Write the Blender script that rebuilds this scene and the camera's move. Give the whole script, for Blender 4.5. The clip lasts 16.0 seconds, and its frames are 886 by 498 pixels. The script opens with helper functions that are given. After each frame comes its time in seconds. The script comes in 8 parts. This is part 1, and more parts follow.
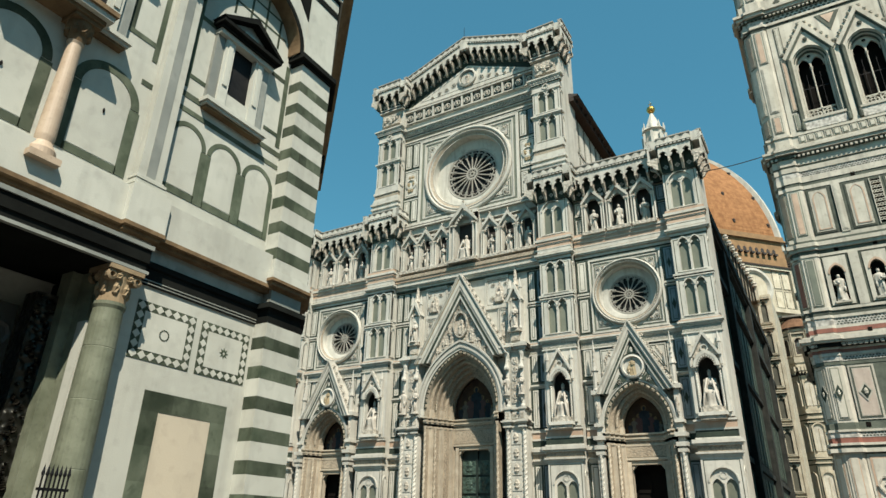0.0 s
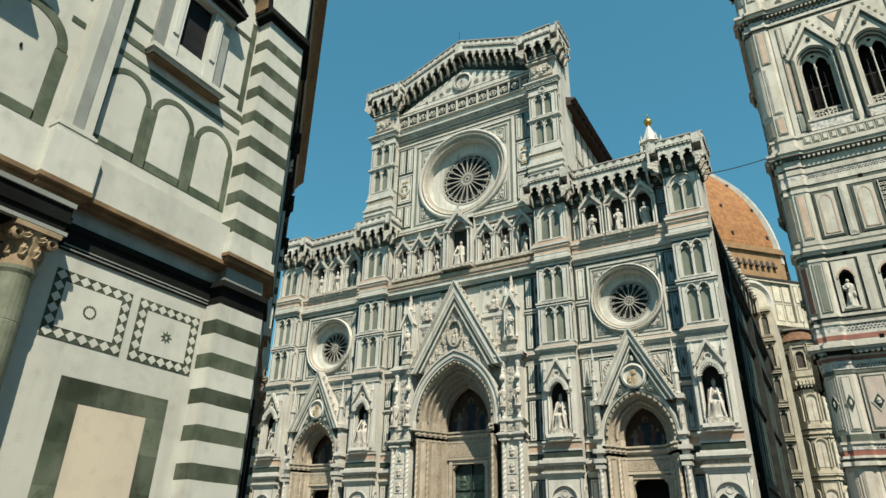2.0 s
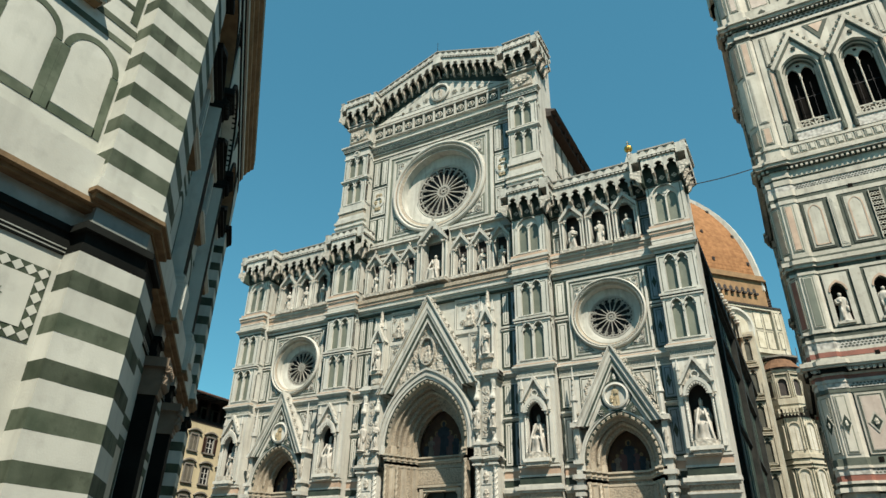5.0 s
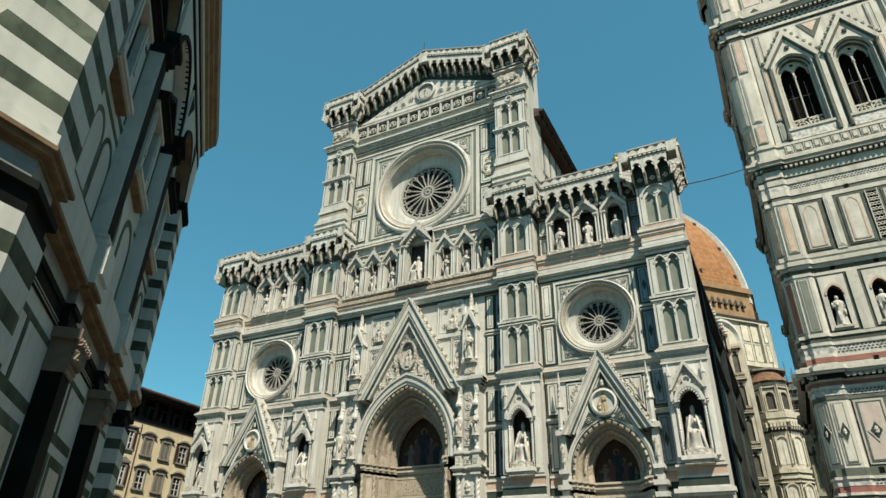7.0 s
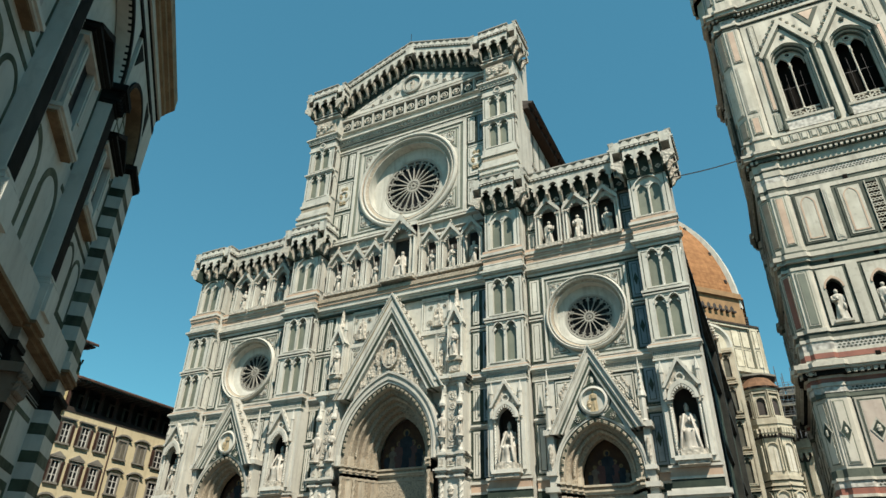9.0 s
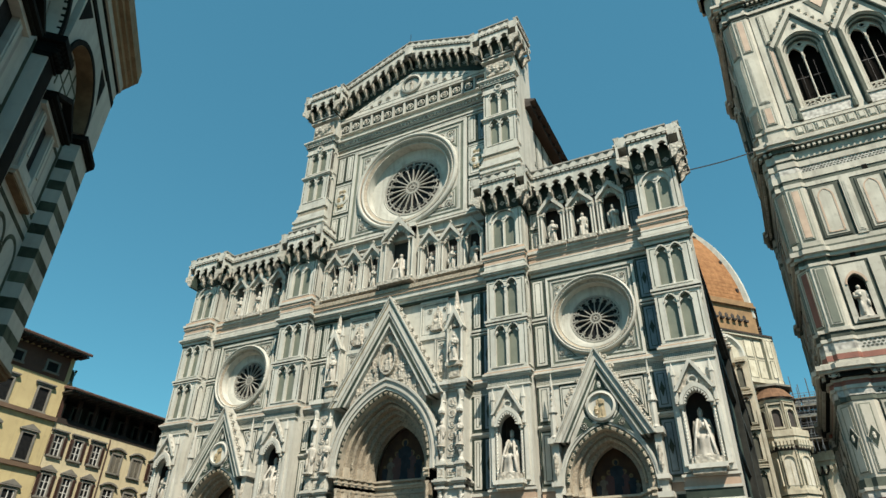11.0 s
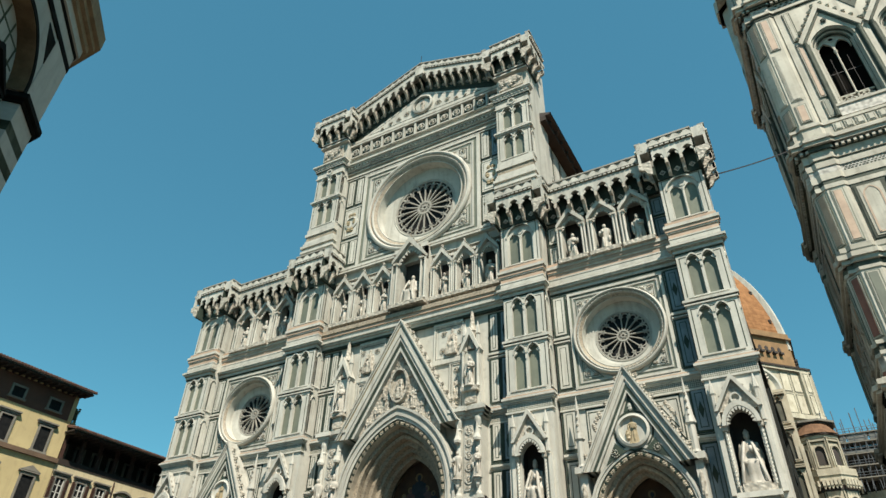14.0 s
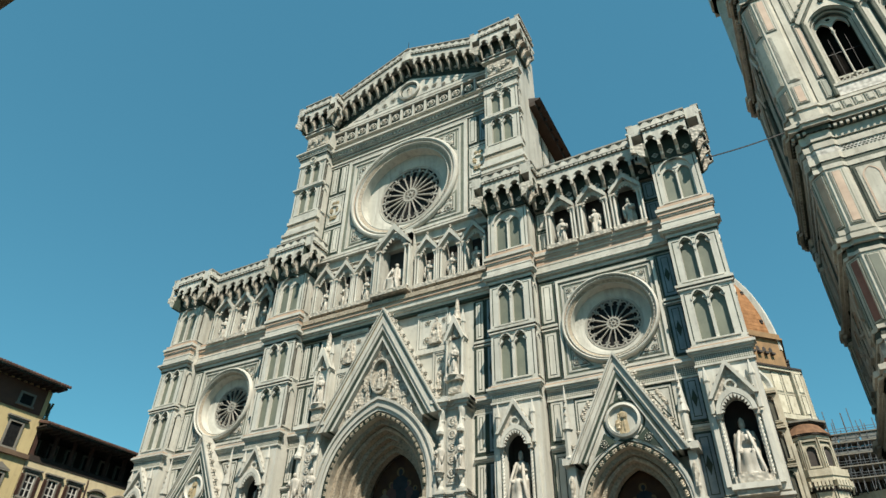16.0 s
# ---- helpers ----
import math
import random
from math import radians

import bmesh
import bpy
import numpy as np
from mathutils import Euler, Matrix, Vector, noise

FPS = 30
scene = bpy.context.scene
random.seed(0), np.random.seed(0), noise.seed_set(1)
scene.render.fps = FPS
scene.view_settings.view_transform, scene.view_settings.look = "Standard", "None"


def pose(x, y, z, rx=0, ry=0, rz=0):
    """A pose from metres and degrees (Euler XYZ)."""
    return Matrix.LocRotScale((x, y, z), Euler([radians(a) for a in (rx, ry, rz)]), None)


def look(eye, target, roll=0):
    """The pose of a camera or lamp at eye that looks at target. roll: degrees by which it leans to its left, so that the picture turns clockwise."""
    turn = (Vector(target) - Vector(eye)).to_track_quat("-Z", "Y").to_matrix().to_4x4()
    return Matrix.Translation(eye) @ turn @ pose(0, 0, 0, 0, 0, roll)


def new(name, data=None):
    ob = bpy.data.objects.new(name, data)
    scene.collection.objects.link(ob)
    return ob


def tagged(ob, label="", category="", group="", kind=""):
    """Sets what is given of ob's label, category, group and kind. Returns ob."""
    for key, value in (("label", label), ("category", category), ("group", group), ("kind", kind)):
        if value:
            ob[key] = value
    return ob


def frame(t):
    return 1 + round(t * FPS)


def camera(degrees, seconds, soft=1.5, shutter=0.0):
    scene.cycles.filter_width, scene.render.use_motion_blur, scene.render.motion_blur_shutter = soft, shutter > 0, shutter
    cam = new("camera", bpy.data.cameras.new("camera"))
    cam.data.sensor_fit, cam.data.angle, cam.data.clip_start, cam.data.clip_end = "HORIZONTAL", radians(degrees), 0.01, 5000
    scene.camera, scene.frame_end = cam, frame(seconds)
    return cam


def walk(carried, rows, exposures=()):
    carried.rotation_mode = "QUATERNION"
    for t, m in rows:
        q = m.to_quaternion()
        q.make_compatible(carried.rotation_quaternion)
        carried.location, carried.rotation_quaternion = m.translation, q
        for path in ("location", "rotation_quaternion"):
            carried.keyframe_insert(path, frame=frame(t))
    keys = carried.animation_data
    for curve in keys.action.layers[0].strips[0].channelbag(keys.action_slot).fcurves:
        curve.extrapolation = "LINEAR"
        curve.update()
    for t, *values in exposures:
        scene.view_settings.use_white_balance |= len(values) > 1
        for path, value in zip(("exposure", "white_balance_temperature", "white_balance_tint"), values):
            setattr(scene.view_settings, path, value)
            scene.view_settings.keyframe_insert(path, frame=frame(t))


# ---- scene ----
cam = camera(69.3, 16.0, soft=1.5)
EXPOSURE, KELVIN, TINT = 0.92, 6500, 10
METRES, EYE, TILT, LEAN, TURN = 18.4, 1.6, 0.0, 0.0, 31.0
ROWS = [
    (0.0, 0.0, 0.0, 0.0, -0.55, 23.97, -1.24),
    (0.5, 0.0039, 0.0287, 0.0008, -0.57, 24.13, -1.28),
    (1.0, 0.008, 0.0575, 0.0002, -0.61, 24.44, -1.29),
    (1.5, 0.0115, 0.0875, -0.0002, -0.73, 24.88, -1.28),
    (2.0, 0.0178, 0.1168, -0.0012, -0.86, 25.38, -1.26),
    (2.5, 0.025, 0.146, -0.0016, -1.04, 25.81, -1.23),
    (3.0, 0.0321, 0.1747, -0.0026, -1.28, 26.23, -1.19),
    (3.5, 0.039, 0.2037, -0.0034, -1.58, 26.68, -1.17),
    (4.0, 0.0453, 0.233, -0.0032, -1.92, 27.15, -1.15),
    (6.5, 0.0818, 0.3871, 0.0008, -3.64, 29.05, -1.17),
    (7.0, 0.0869, 0.4182, 0.0001, -3.95, 29.26, -1.21),
    (7.5, 0.0938, 0.448, 0.0003, -4.22, 29.37, -1.22),
    (8.0, 0.1004, 0.4785, -0.0002, -4.5, 29.53, -1.18),
    (8.5, 0.1101, 0.5098, -0.002, -4.72, 29.77, -1.14),
    (9.0, 0.12, 0.5409, -0.002, -4.89, 30.01, -1.11),
    (11.5, 0.1767, 0.695, 0.0039, -3.65, 31.99, -1.16),
    (12.0, 0.1832, 0.727, 0.0029, -3.23, 32.78, -1.22),
    (12.5, 0.1897, 0.7588, 0.003, -2.8, 33.56, -1.26),
    (13.0, 0.1959, 0.7913, 0.002, -2.4, 34.31, -1.27),
    (13.5, 0.2043, 0.8233, 0.001, -2.05, 34.9, -1.26),
    (14.0, 0.211, 0.8532, 0.0006, -1.84, 35.26, -1.2),
    (14.5, 0.2176, 0.8834, 0.0002, -1.81, 35.46, -1.14),
    (15.0, 0.2263, 0.9121, -0.0003, -1.94, 35.54, -1.11),
    (15.5, 0.2345, 0.9397, -0.0004, -2.23, 35.58, -1.08),
    (16.0, 0.2433, 0.967, -0.0007, -2.62, 35.6, -1.05),
]
walk(cam, [(t, pose(0, 0, EYE, TILT, LEAN, TURN) @ pose(METRES * x, METRES * y, METRES * z, 90 + pitch, roll, yaw)) for t, x, y, z, yaw, pitch, roll in ROWS],
     exposures=[(0.0, EXPOSURE, KELVIN, TINT), (16.0, EXPOSURE, KELVIN, TINT)])

# ---- daylight ----
SUN_WEST, SUN_UP = 46.0, 52.5  # degrees west of south (+x is south, -y is west), degrees above the horizon
sun_dir = Vector((math.cos(radians(SUN_WEST)) * math.cos(radians(SUN_UP)), -math.sin(radians(SUN_WEST)) * math.cos(radians(SUN_UP)), math.sin(radians(SUN_UP))))
world = bpy.data.worlds.new("sky")
scene.world = world
world.use_nodes = True
sky = world.node_tree.nodes.new("ShaderNodeTexSky")
sky.sky_type, sky.sun_disc = "NISHITA", False
sky.sun_elevation = radians(SUN_UP)
sky.sun_rotation = math.atan2(sun_dir.x, sun_dir.y)
sky.air_density, sky.dust_density, sky.ozone_density = 1.0, 0.0, 4.5
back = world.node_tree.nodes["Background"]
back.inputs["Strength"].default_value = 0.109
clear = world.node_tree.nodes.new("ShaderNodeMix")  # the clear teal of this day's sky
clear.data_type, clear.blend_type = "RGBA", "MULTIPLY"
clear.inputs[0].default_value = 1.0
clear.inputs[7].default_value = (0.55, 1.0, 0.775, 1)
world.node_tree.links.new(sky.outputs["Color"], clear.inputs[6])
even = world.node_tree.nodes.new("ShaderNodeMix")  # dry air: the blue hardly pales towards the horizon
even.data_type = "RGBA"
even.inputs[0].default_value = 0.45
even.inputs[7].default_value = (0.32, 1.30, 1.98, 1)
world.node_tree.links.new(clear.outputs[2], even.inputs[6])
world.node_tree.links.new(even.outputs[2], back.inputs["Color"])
sun = new("sun", bpy.data.lights.new("sun", "SUN"))
sun.data.energy, sun.data.angle, sun.data.color = 4.8, radians(0.53), (1.0, 0.91, 0.765)
sun.matrix_world = look(sun_dir * 100, (0, 0, 0))


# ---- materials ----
ALBEDO_SCALE = 0.74  # darkens all base colours, so the exposure can lift the sky above them


def material(name, base, other=None, scale=1.0, rough=0.6, metal=0.0, bump=0.15, grain=30.0, streak=0.0, dirt=0.25, spread=0.06, spec=0.4, veins=0.0, coarse=0.0):
    """A stone, plaster or metal: two colours mixed by large noise, fine grain, rain streaks, a shade of its own for every piece."""
    m = bpy.data.materials.new(name)
    m.use_nodes = True
    n, l = m.node_tree.nodes, m.node_tree.links
    bsdf = n["Principled BSDF"]
    bsdf.inputs["Metallic"].default_value = metal
    bsdf.inputs["Specular IOR Level"].default_value = spec
    coord = n.new("ShaderNodeNewGeometry")

    def noise_at(size, detail=4.0, stretch=None):
        tex = n.new("ShaderNodeTexNoise")
        tex.inputs["Scale"].default_value, tex.inputs["Detail"].default_value = size, detail
        if stretch:
            mp = n.new("ShaderNodeMapping")
            mp.inputs["Scale"].default_value = stretch
            l.new(coord.outputs["Position"], mp.inputs["Vector"])
            l.new(mp.outputs["Vector"], tex.inputs["Vector"])
        else:
            l.new(coord.outputs["Position"], tex.inputs["Vector"])
        return tex.outputs["Fac"]

    def ramp(fac, a, b):
        r = n.new("ShaderNodeMapRange")
        r.inputs["From Min"].default_value, r.inputs["From Max"].default_value = a, b
        l.new(fac, r.inputs["Value"])
        return r.outputs["Result"]

    def mix(fac, a, b, kind="MIX", amount=1.0):
        x = n.new("ShaderNodeMix")
        x.data_type, x.blend_type = "RGBA", kind
        if isinstance(fac, float):
            x.inputs[0].default_value = fac
        else:
            mul = n.new("ShaderNodeMath")
            mul.operation = "MULTIPLY"
            mul.inputs[1].default_value = amount
            l.new(fac, mul.inputs[0])
            l.new(mul.outputs[0], x.inputs[0])
        for socket, v in ((x.inputs[6], a), (x.inputs[7], b)):
            if isinstance(v, tuple):
                socket.default_value = (*v, 1)
            else:
                l.new(v, socket)
        return x.outputs[2]

    other = other or tuple(c * 0.75 for c in base)
    base, other = tuple(c * ALBEDO_SCALE for c in base), tuple(c * ALBEDO_SCALE for c in other)
    colour = mix(ramp(noise_at(scale), 0.35, 0.68), base, other)
    dark = tuple(c * 0.45 for c in base)
    colour = mix(ramp(noise_at(scale * 5.3, 6.0), 0.55, 0.75), colour, dark, amount=dirt)
    if streak:
        colour = mix(ramp(noise_at(1.0, 5.0, (2.6, 2.6, 0.22)), 0.5, 0.72), colour, tuple(c * 0.4 for c in base), amount=streak)
    if veins:
        w = n.new("ShaderNodeTexWave")
        w.inputs["Scale"].default_value, w.inputs["Distortion"].default_value, w.inputs["Detail"].default_value = 0.9, 9.0, 4.0
        l.new(coord.outputs["Position"], w.inputs["Vector"])
        colour = mix(ramp(w.outputs["Fac"], 0.75, 1.0), colour, tuple(c * 0.55 for c in base), amount=veins)
    info = n.new("ShaderNodeObjectInfo")
    hsv = n.new("ShaderNodeHueSaturation")
    l.new(colour, hsv.inputs["Color"])
    vr = n.new("ShaderNodeMapRange")
    vr.inputs["To Min"].default_value, vr.inputs["To Max"].default_value = 1 - spread, 1 + spread
    l.new(info.outputs["Random"], vr.inputs["Value"])
    l.new(vr.outputs["Result"], hsv.inputs["Value"])
    if coarse:
        island = n.new("ShaderNodeMapRange")
        island.inputs["To Min"].default_value, island.inputs["To Max"].default_value = 1 - coarse, 1 + coarse
        l.new(coord.outputs["Random Per Island"], island.inputs["Value"])
        mm = n.new("ShaderNodeMath")
        mm.operation = "MULTIPLY"
        l.new(vr.outputs["Result"], mm.inputs[0])
        l.new(island.outputs["Result"], mm.inputs[1])
        l.new(mm.outputs[0], hsv.inputs["Value"])
    l.new(hsv.outputs["Color"], bsdf.inputs["Base Color"])
    rr = n.new("ShaderNodeMapRange")
    rr.inputs["To Min"].default_value, rr.inputs["To Max"].default_value = max(0.05, rough - 0.12), min(1.0, rough + 0.12)
    l.new(noise_at(scale * 3.1), rr.inputs["Value"])
    l.new(rr.outputs["Result"], bsdf.inputs["Roughness"])
    if bump:
        b = n.new("ShaderNodeBump")
        b.inputs["Strength"].default_value, b.inputs["Distance"].default_value = bump, 0.02
        l.new(noise_at(grain, 6.0), b.inputs["Height"])
        l.new(b.outputs["Normal"], bsdf.inputs["Normal"])
    return m


def carve(m, size, depth, dark=0.35):
    """Turns a stone into carved relief: rounded lumps, with the hollows' shade darkened into the colour."""
    n, l = m.node_tree.nodes, m.node_tree.links
    bsdf = n["Principled BSDF"]
    geo = n.new("ShaderNodeNewGeometry")
    v = n.new("ShaderNodeTexVoronoi")
    v.feature = "SMOOTH_F1"
    v.inputs["Scale"].default_value = size
    l.new(geo.outputs["Position"], v.inputs["Vector"])
    b = n.new("ShaderNodeBump")
    b.invert = True
    b.inputs["Strength"].default_value, b.inputs["Distance"].default_value = 1.0, depth
    l.new(v.outputs["Distance"], b.inputs["Height"])
    l.new(b.outputs["Normal"], bsdf.inputs["Normal"])
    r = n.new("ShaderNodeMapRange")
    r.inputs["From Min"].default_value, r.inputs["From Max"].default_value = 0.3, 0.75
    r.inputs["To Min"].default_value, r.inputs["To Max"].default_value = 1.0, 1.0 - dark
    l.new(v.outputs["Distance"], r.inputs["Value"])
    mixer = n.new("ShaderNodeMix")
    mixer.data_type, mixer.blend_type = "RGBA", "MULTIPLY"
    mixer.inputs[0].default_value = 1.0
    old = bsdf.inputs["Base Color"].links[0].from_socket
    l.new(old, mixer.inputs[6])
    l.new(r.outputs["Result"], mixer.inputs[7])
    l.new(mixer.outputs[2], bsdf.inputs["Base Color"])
    return m


def plain_glass(name, colour, rough=0.15):
    m = bpy.data.materials.new(name)
    m.use_nodes = True
    b = m.node_tree.nodes["Principled BSDF"]
    b.inputs["Base Color"].default_value, b.inputs["Roughness"].default_value = (*colour, 1), rough
    return m


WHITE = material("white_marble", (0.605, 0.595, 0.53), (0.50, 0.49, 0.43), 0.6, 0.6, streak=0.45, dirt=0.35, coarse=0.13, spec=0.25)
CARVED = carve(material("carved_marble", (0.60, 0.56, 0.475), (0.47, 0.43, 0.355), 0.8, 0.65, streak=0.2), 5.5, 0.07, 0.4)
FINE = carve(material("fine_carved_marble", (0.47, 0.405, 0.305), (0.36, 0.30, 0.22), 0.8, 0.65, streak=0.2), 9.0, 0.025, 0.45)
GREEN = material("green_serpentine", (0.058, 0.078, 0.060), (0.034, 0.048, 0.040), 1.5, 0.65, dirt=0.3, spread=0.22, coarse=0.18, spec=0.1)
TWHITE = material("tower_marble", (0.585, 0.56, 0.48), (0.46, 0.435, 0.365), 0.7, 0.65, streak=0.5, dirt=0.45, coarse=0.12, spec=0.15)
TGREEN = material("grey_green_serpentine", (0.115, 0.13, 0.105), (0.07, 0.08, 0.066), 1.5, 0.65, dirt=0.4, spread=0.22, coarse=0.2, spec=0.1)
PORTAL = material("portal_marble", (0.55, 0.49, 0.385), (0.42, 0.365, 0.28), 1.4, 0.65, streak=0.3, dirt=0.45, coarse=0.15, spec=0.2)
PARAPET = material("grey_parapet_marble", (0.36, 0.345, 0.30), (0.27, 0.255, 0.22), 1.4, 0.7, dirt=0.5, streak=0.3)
# rose tracery: marble darkened, with the shade of the recess in its colour
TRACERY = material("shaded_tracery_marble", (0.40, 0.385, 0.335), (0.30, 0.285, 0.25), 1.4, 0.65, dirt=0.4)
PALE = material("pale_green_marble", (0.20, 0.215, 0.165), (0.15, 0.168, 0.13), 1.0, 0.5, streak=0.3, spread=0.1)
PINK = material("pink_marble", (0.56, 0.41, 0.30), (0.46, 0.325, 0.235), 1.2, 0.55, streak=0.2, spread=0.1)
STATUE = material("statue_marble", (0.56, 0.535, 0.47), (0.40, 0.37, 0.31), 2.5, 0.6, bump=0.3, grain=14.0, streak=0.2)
# near black for openings and recesses: their shade is the colour itself
DARK = material("shade_black", (0.010, 0.009, 0.008), (0.014, 0.012, 0.010), 1.0, 0.9, bump=0.0, spec=0.03)
# near-black niche backs: the shade inside is put into the colour
NICHE = material("niche_shade", (0.035, 0.033, 0.032), (0.05, 0.045, 0.04), 1.5, 0.8, bump=0.1)
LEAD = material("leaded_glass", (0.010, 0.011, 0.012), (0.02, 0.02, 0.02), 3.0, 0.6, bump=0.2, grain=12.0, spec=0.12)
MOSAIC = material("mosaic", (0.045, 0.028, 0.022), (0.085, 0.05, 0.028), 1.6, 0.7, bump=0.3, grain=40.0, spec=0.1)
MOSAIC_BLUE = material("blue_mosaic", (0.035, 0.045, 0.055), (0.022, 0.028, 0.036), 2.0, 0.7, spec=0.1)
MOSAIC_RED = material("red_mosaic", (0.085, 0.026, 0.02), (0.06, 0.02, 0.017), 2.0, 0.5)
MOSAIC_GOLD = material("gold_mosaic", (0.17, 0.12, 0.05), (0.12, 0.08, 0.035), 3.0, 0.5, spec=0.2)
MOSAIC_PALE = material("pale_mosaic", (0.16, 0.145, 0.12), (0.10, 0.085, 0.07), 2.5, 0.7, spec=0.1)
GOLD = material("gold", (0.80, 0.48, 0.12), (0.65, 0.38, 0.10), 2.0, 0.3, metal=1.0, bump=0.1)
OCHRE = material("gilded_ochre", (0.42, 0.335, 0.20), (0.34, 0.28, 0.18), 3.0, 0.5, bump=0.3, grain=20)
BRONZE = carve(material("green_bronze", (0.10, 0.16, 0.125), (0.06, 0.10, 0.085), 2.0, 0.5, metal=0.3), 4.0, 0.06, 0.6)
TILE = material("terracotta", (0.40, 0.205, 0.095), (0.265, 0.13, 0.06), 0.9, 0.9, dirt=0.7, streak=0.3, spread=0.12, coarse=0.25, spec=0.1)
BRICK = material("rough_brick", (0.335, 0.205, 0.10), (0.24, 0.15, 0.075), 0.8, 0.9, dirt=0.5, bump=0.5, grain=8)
ROOFDARK = material("dark_roof_and_shade", (0.055, 0.045, 0.04), (0.035, 0.03, 0.028), 0.8, 0.8, dirt=0.5)
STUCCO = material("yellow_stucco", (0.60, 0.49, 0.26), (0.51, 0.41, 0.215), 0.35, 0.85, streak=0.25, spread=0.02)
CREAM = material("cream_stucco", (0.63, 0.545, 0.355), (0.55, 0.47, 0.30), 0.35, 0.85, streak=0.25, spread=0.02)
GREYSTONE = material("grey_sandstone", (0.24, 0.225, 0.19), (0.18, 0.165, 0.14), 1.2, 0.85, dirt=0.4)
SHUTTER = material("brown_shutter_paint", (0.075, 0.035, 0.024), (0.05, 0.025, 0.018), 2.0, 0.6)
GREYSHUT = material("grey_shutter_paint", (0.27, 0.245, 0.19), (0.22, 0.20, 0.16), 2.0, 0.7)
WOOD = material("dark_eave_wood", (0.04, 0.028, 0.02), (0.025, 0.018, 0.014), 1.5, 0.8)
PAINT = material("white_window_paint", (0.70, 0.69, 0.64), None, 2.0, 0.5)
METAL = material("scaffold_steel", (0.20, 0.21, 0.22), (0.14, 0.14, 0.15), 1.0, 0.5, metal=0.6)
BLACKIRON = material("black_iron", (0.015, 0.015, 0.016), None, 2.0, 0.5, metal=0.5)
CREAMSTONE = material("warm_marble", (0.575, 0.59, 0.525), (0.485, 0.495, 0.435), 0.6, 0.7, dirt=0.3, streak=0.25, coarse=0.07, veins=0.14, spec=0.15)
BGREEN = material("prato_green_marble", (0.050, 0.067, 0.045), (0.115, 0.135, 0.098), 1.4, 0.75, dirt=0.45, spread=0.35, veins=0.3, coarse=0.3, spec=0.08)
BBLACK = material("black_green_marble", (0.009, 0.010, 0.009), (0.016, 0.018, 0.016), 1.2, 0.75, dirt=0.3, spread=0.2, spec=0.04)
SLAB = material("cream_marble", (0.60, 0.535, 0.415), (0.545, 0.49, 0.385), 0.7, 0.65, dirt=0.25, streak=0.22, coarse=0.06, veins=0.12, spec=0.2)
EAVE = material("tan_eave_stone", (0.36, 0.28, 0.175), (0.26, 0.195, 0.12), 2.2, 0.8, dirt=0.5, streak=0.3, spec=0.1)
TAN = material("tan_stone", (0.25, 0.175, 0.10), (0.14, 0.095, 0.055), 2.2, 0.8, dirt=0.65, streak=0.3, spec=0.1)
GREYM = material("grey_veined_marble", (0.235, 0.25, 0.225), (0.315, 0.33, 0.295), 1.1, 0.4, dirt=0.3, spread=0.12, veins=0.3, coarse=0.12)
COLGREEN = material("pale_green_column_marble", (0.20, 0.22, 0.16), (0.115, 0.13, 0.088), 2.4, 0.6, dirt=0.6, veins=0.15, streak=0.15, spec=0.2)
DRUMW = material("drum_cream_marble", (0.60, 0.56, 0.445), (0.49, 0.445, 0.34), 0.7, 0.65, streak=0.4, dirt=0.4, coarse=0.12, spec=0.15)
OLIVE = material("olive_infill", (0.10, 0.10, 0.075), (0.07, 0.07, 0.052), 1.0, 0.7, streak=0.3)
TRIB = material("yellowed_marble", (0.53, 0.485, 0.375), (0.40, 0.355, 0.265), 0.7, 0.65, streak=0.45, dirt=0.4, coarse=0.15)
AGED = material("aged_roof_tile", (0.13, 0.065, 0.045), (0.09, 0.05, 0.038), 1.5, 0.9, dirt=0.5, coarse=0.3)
# bluish panels beside the piers: the piers' cast shadow put into the colour
PIERSHADE = material("pier_shade_marble", (0.25, 0.31, 0.345), (0.18, 0.235, 0.265), 1.4, 0.6, dirt=0.3, spread=0.2, spec=0.15)
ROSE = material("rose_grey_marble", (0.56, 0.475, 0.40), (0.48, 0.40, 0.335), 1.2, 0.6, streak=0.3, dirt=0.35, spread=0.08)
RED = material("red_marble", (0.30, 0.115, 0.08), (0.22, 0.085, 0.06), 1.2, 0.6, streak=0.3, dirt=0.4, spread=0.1)


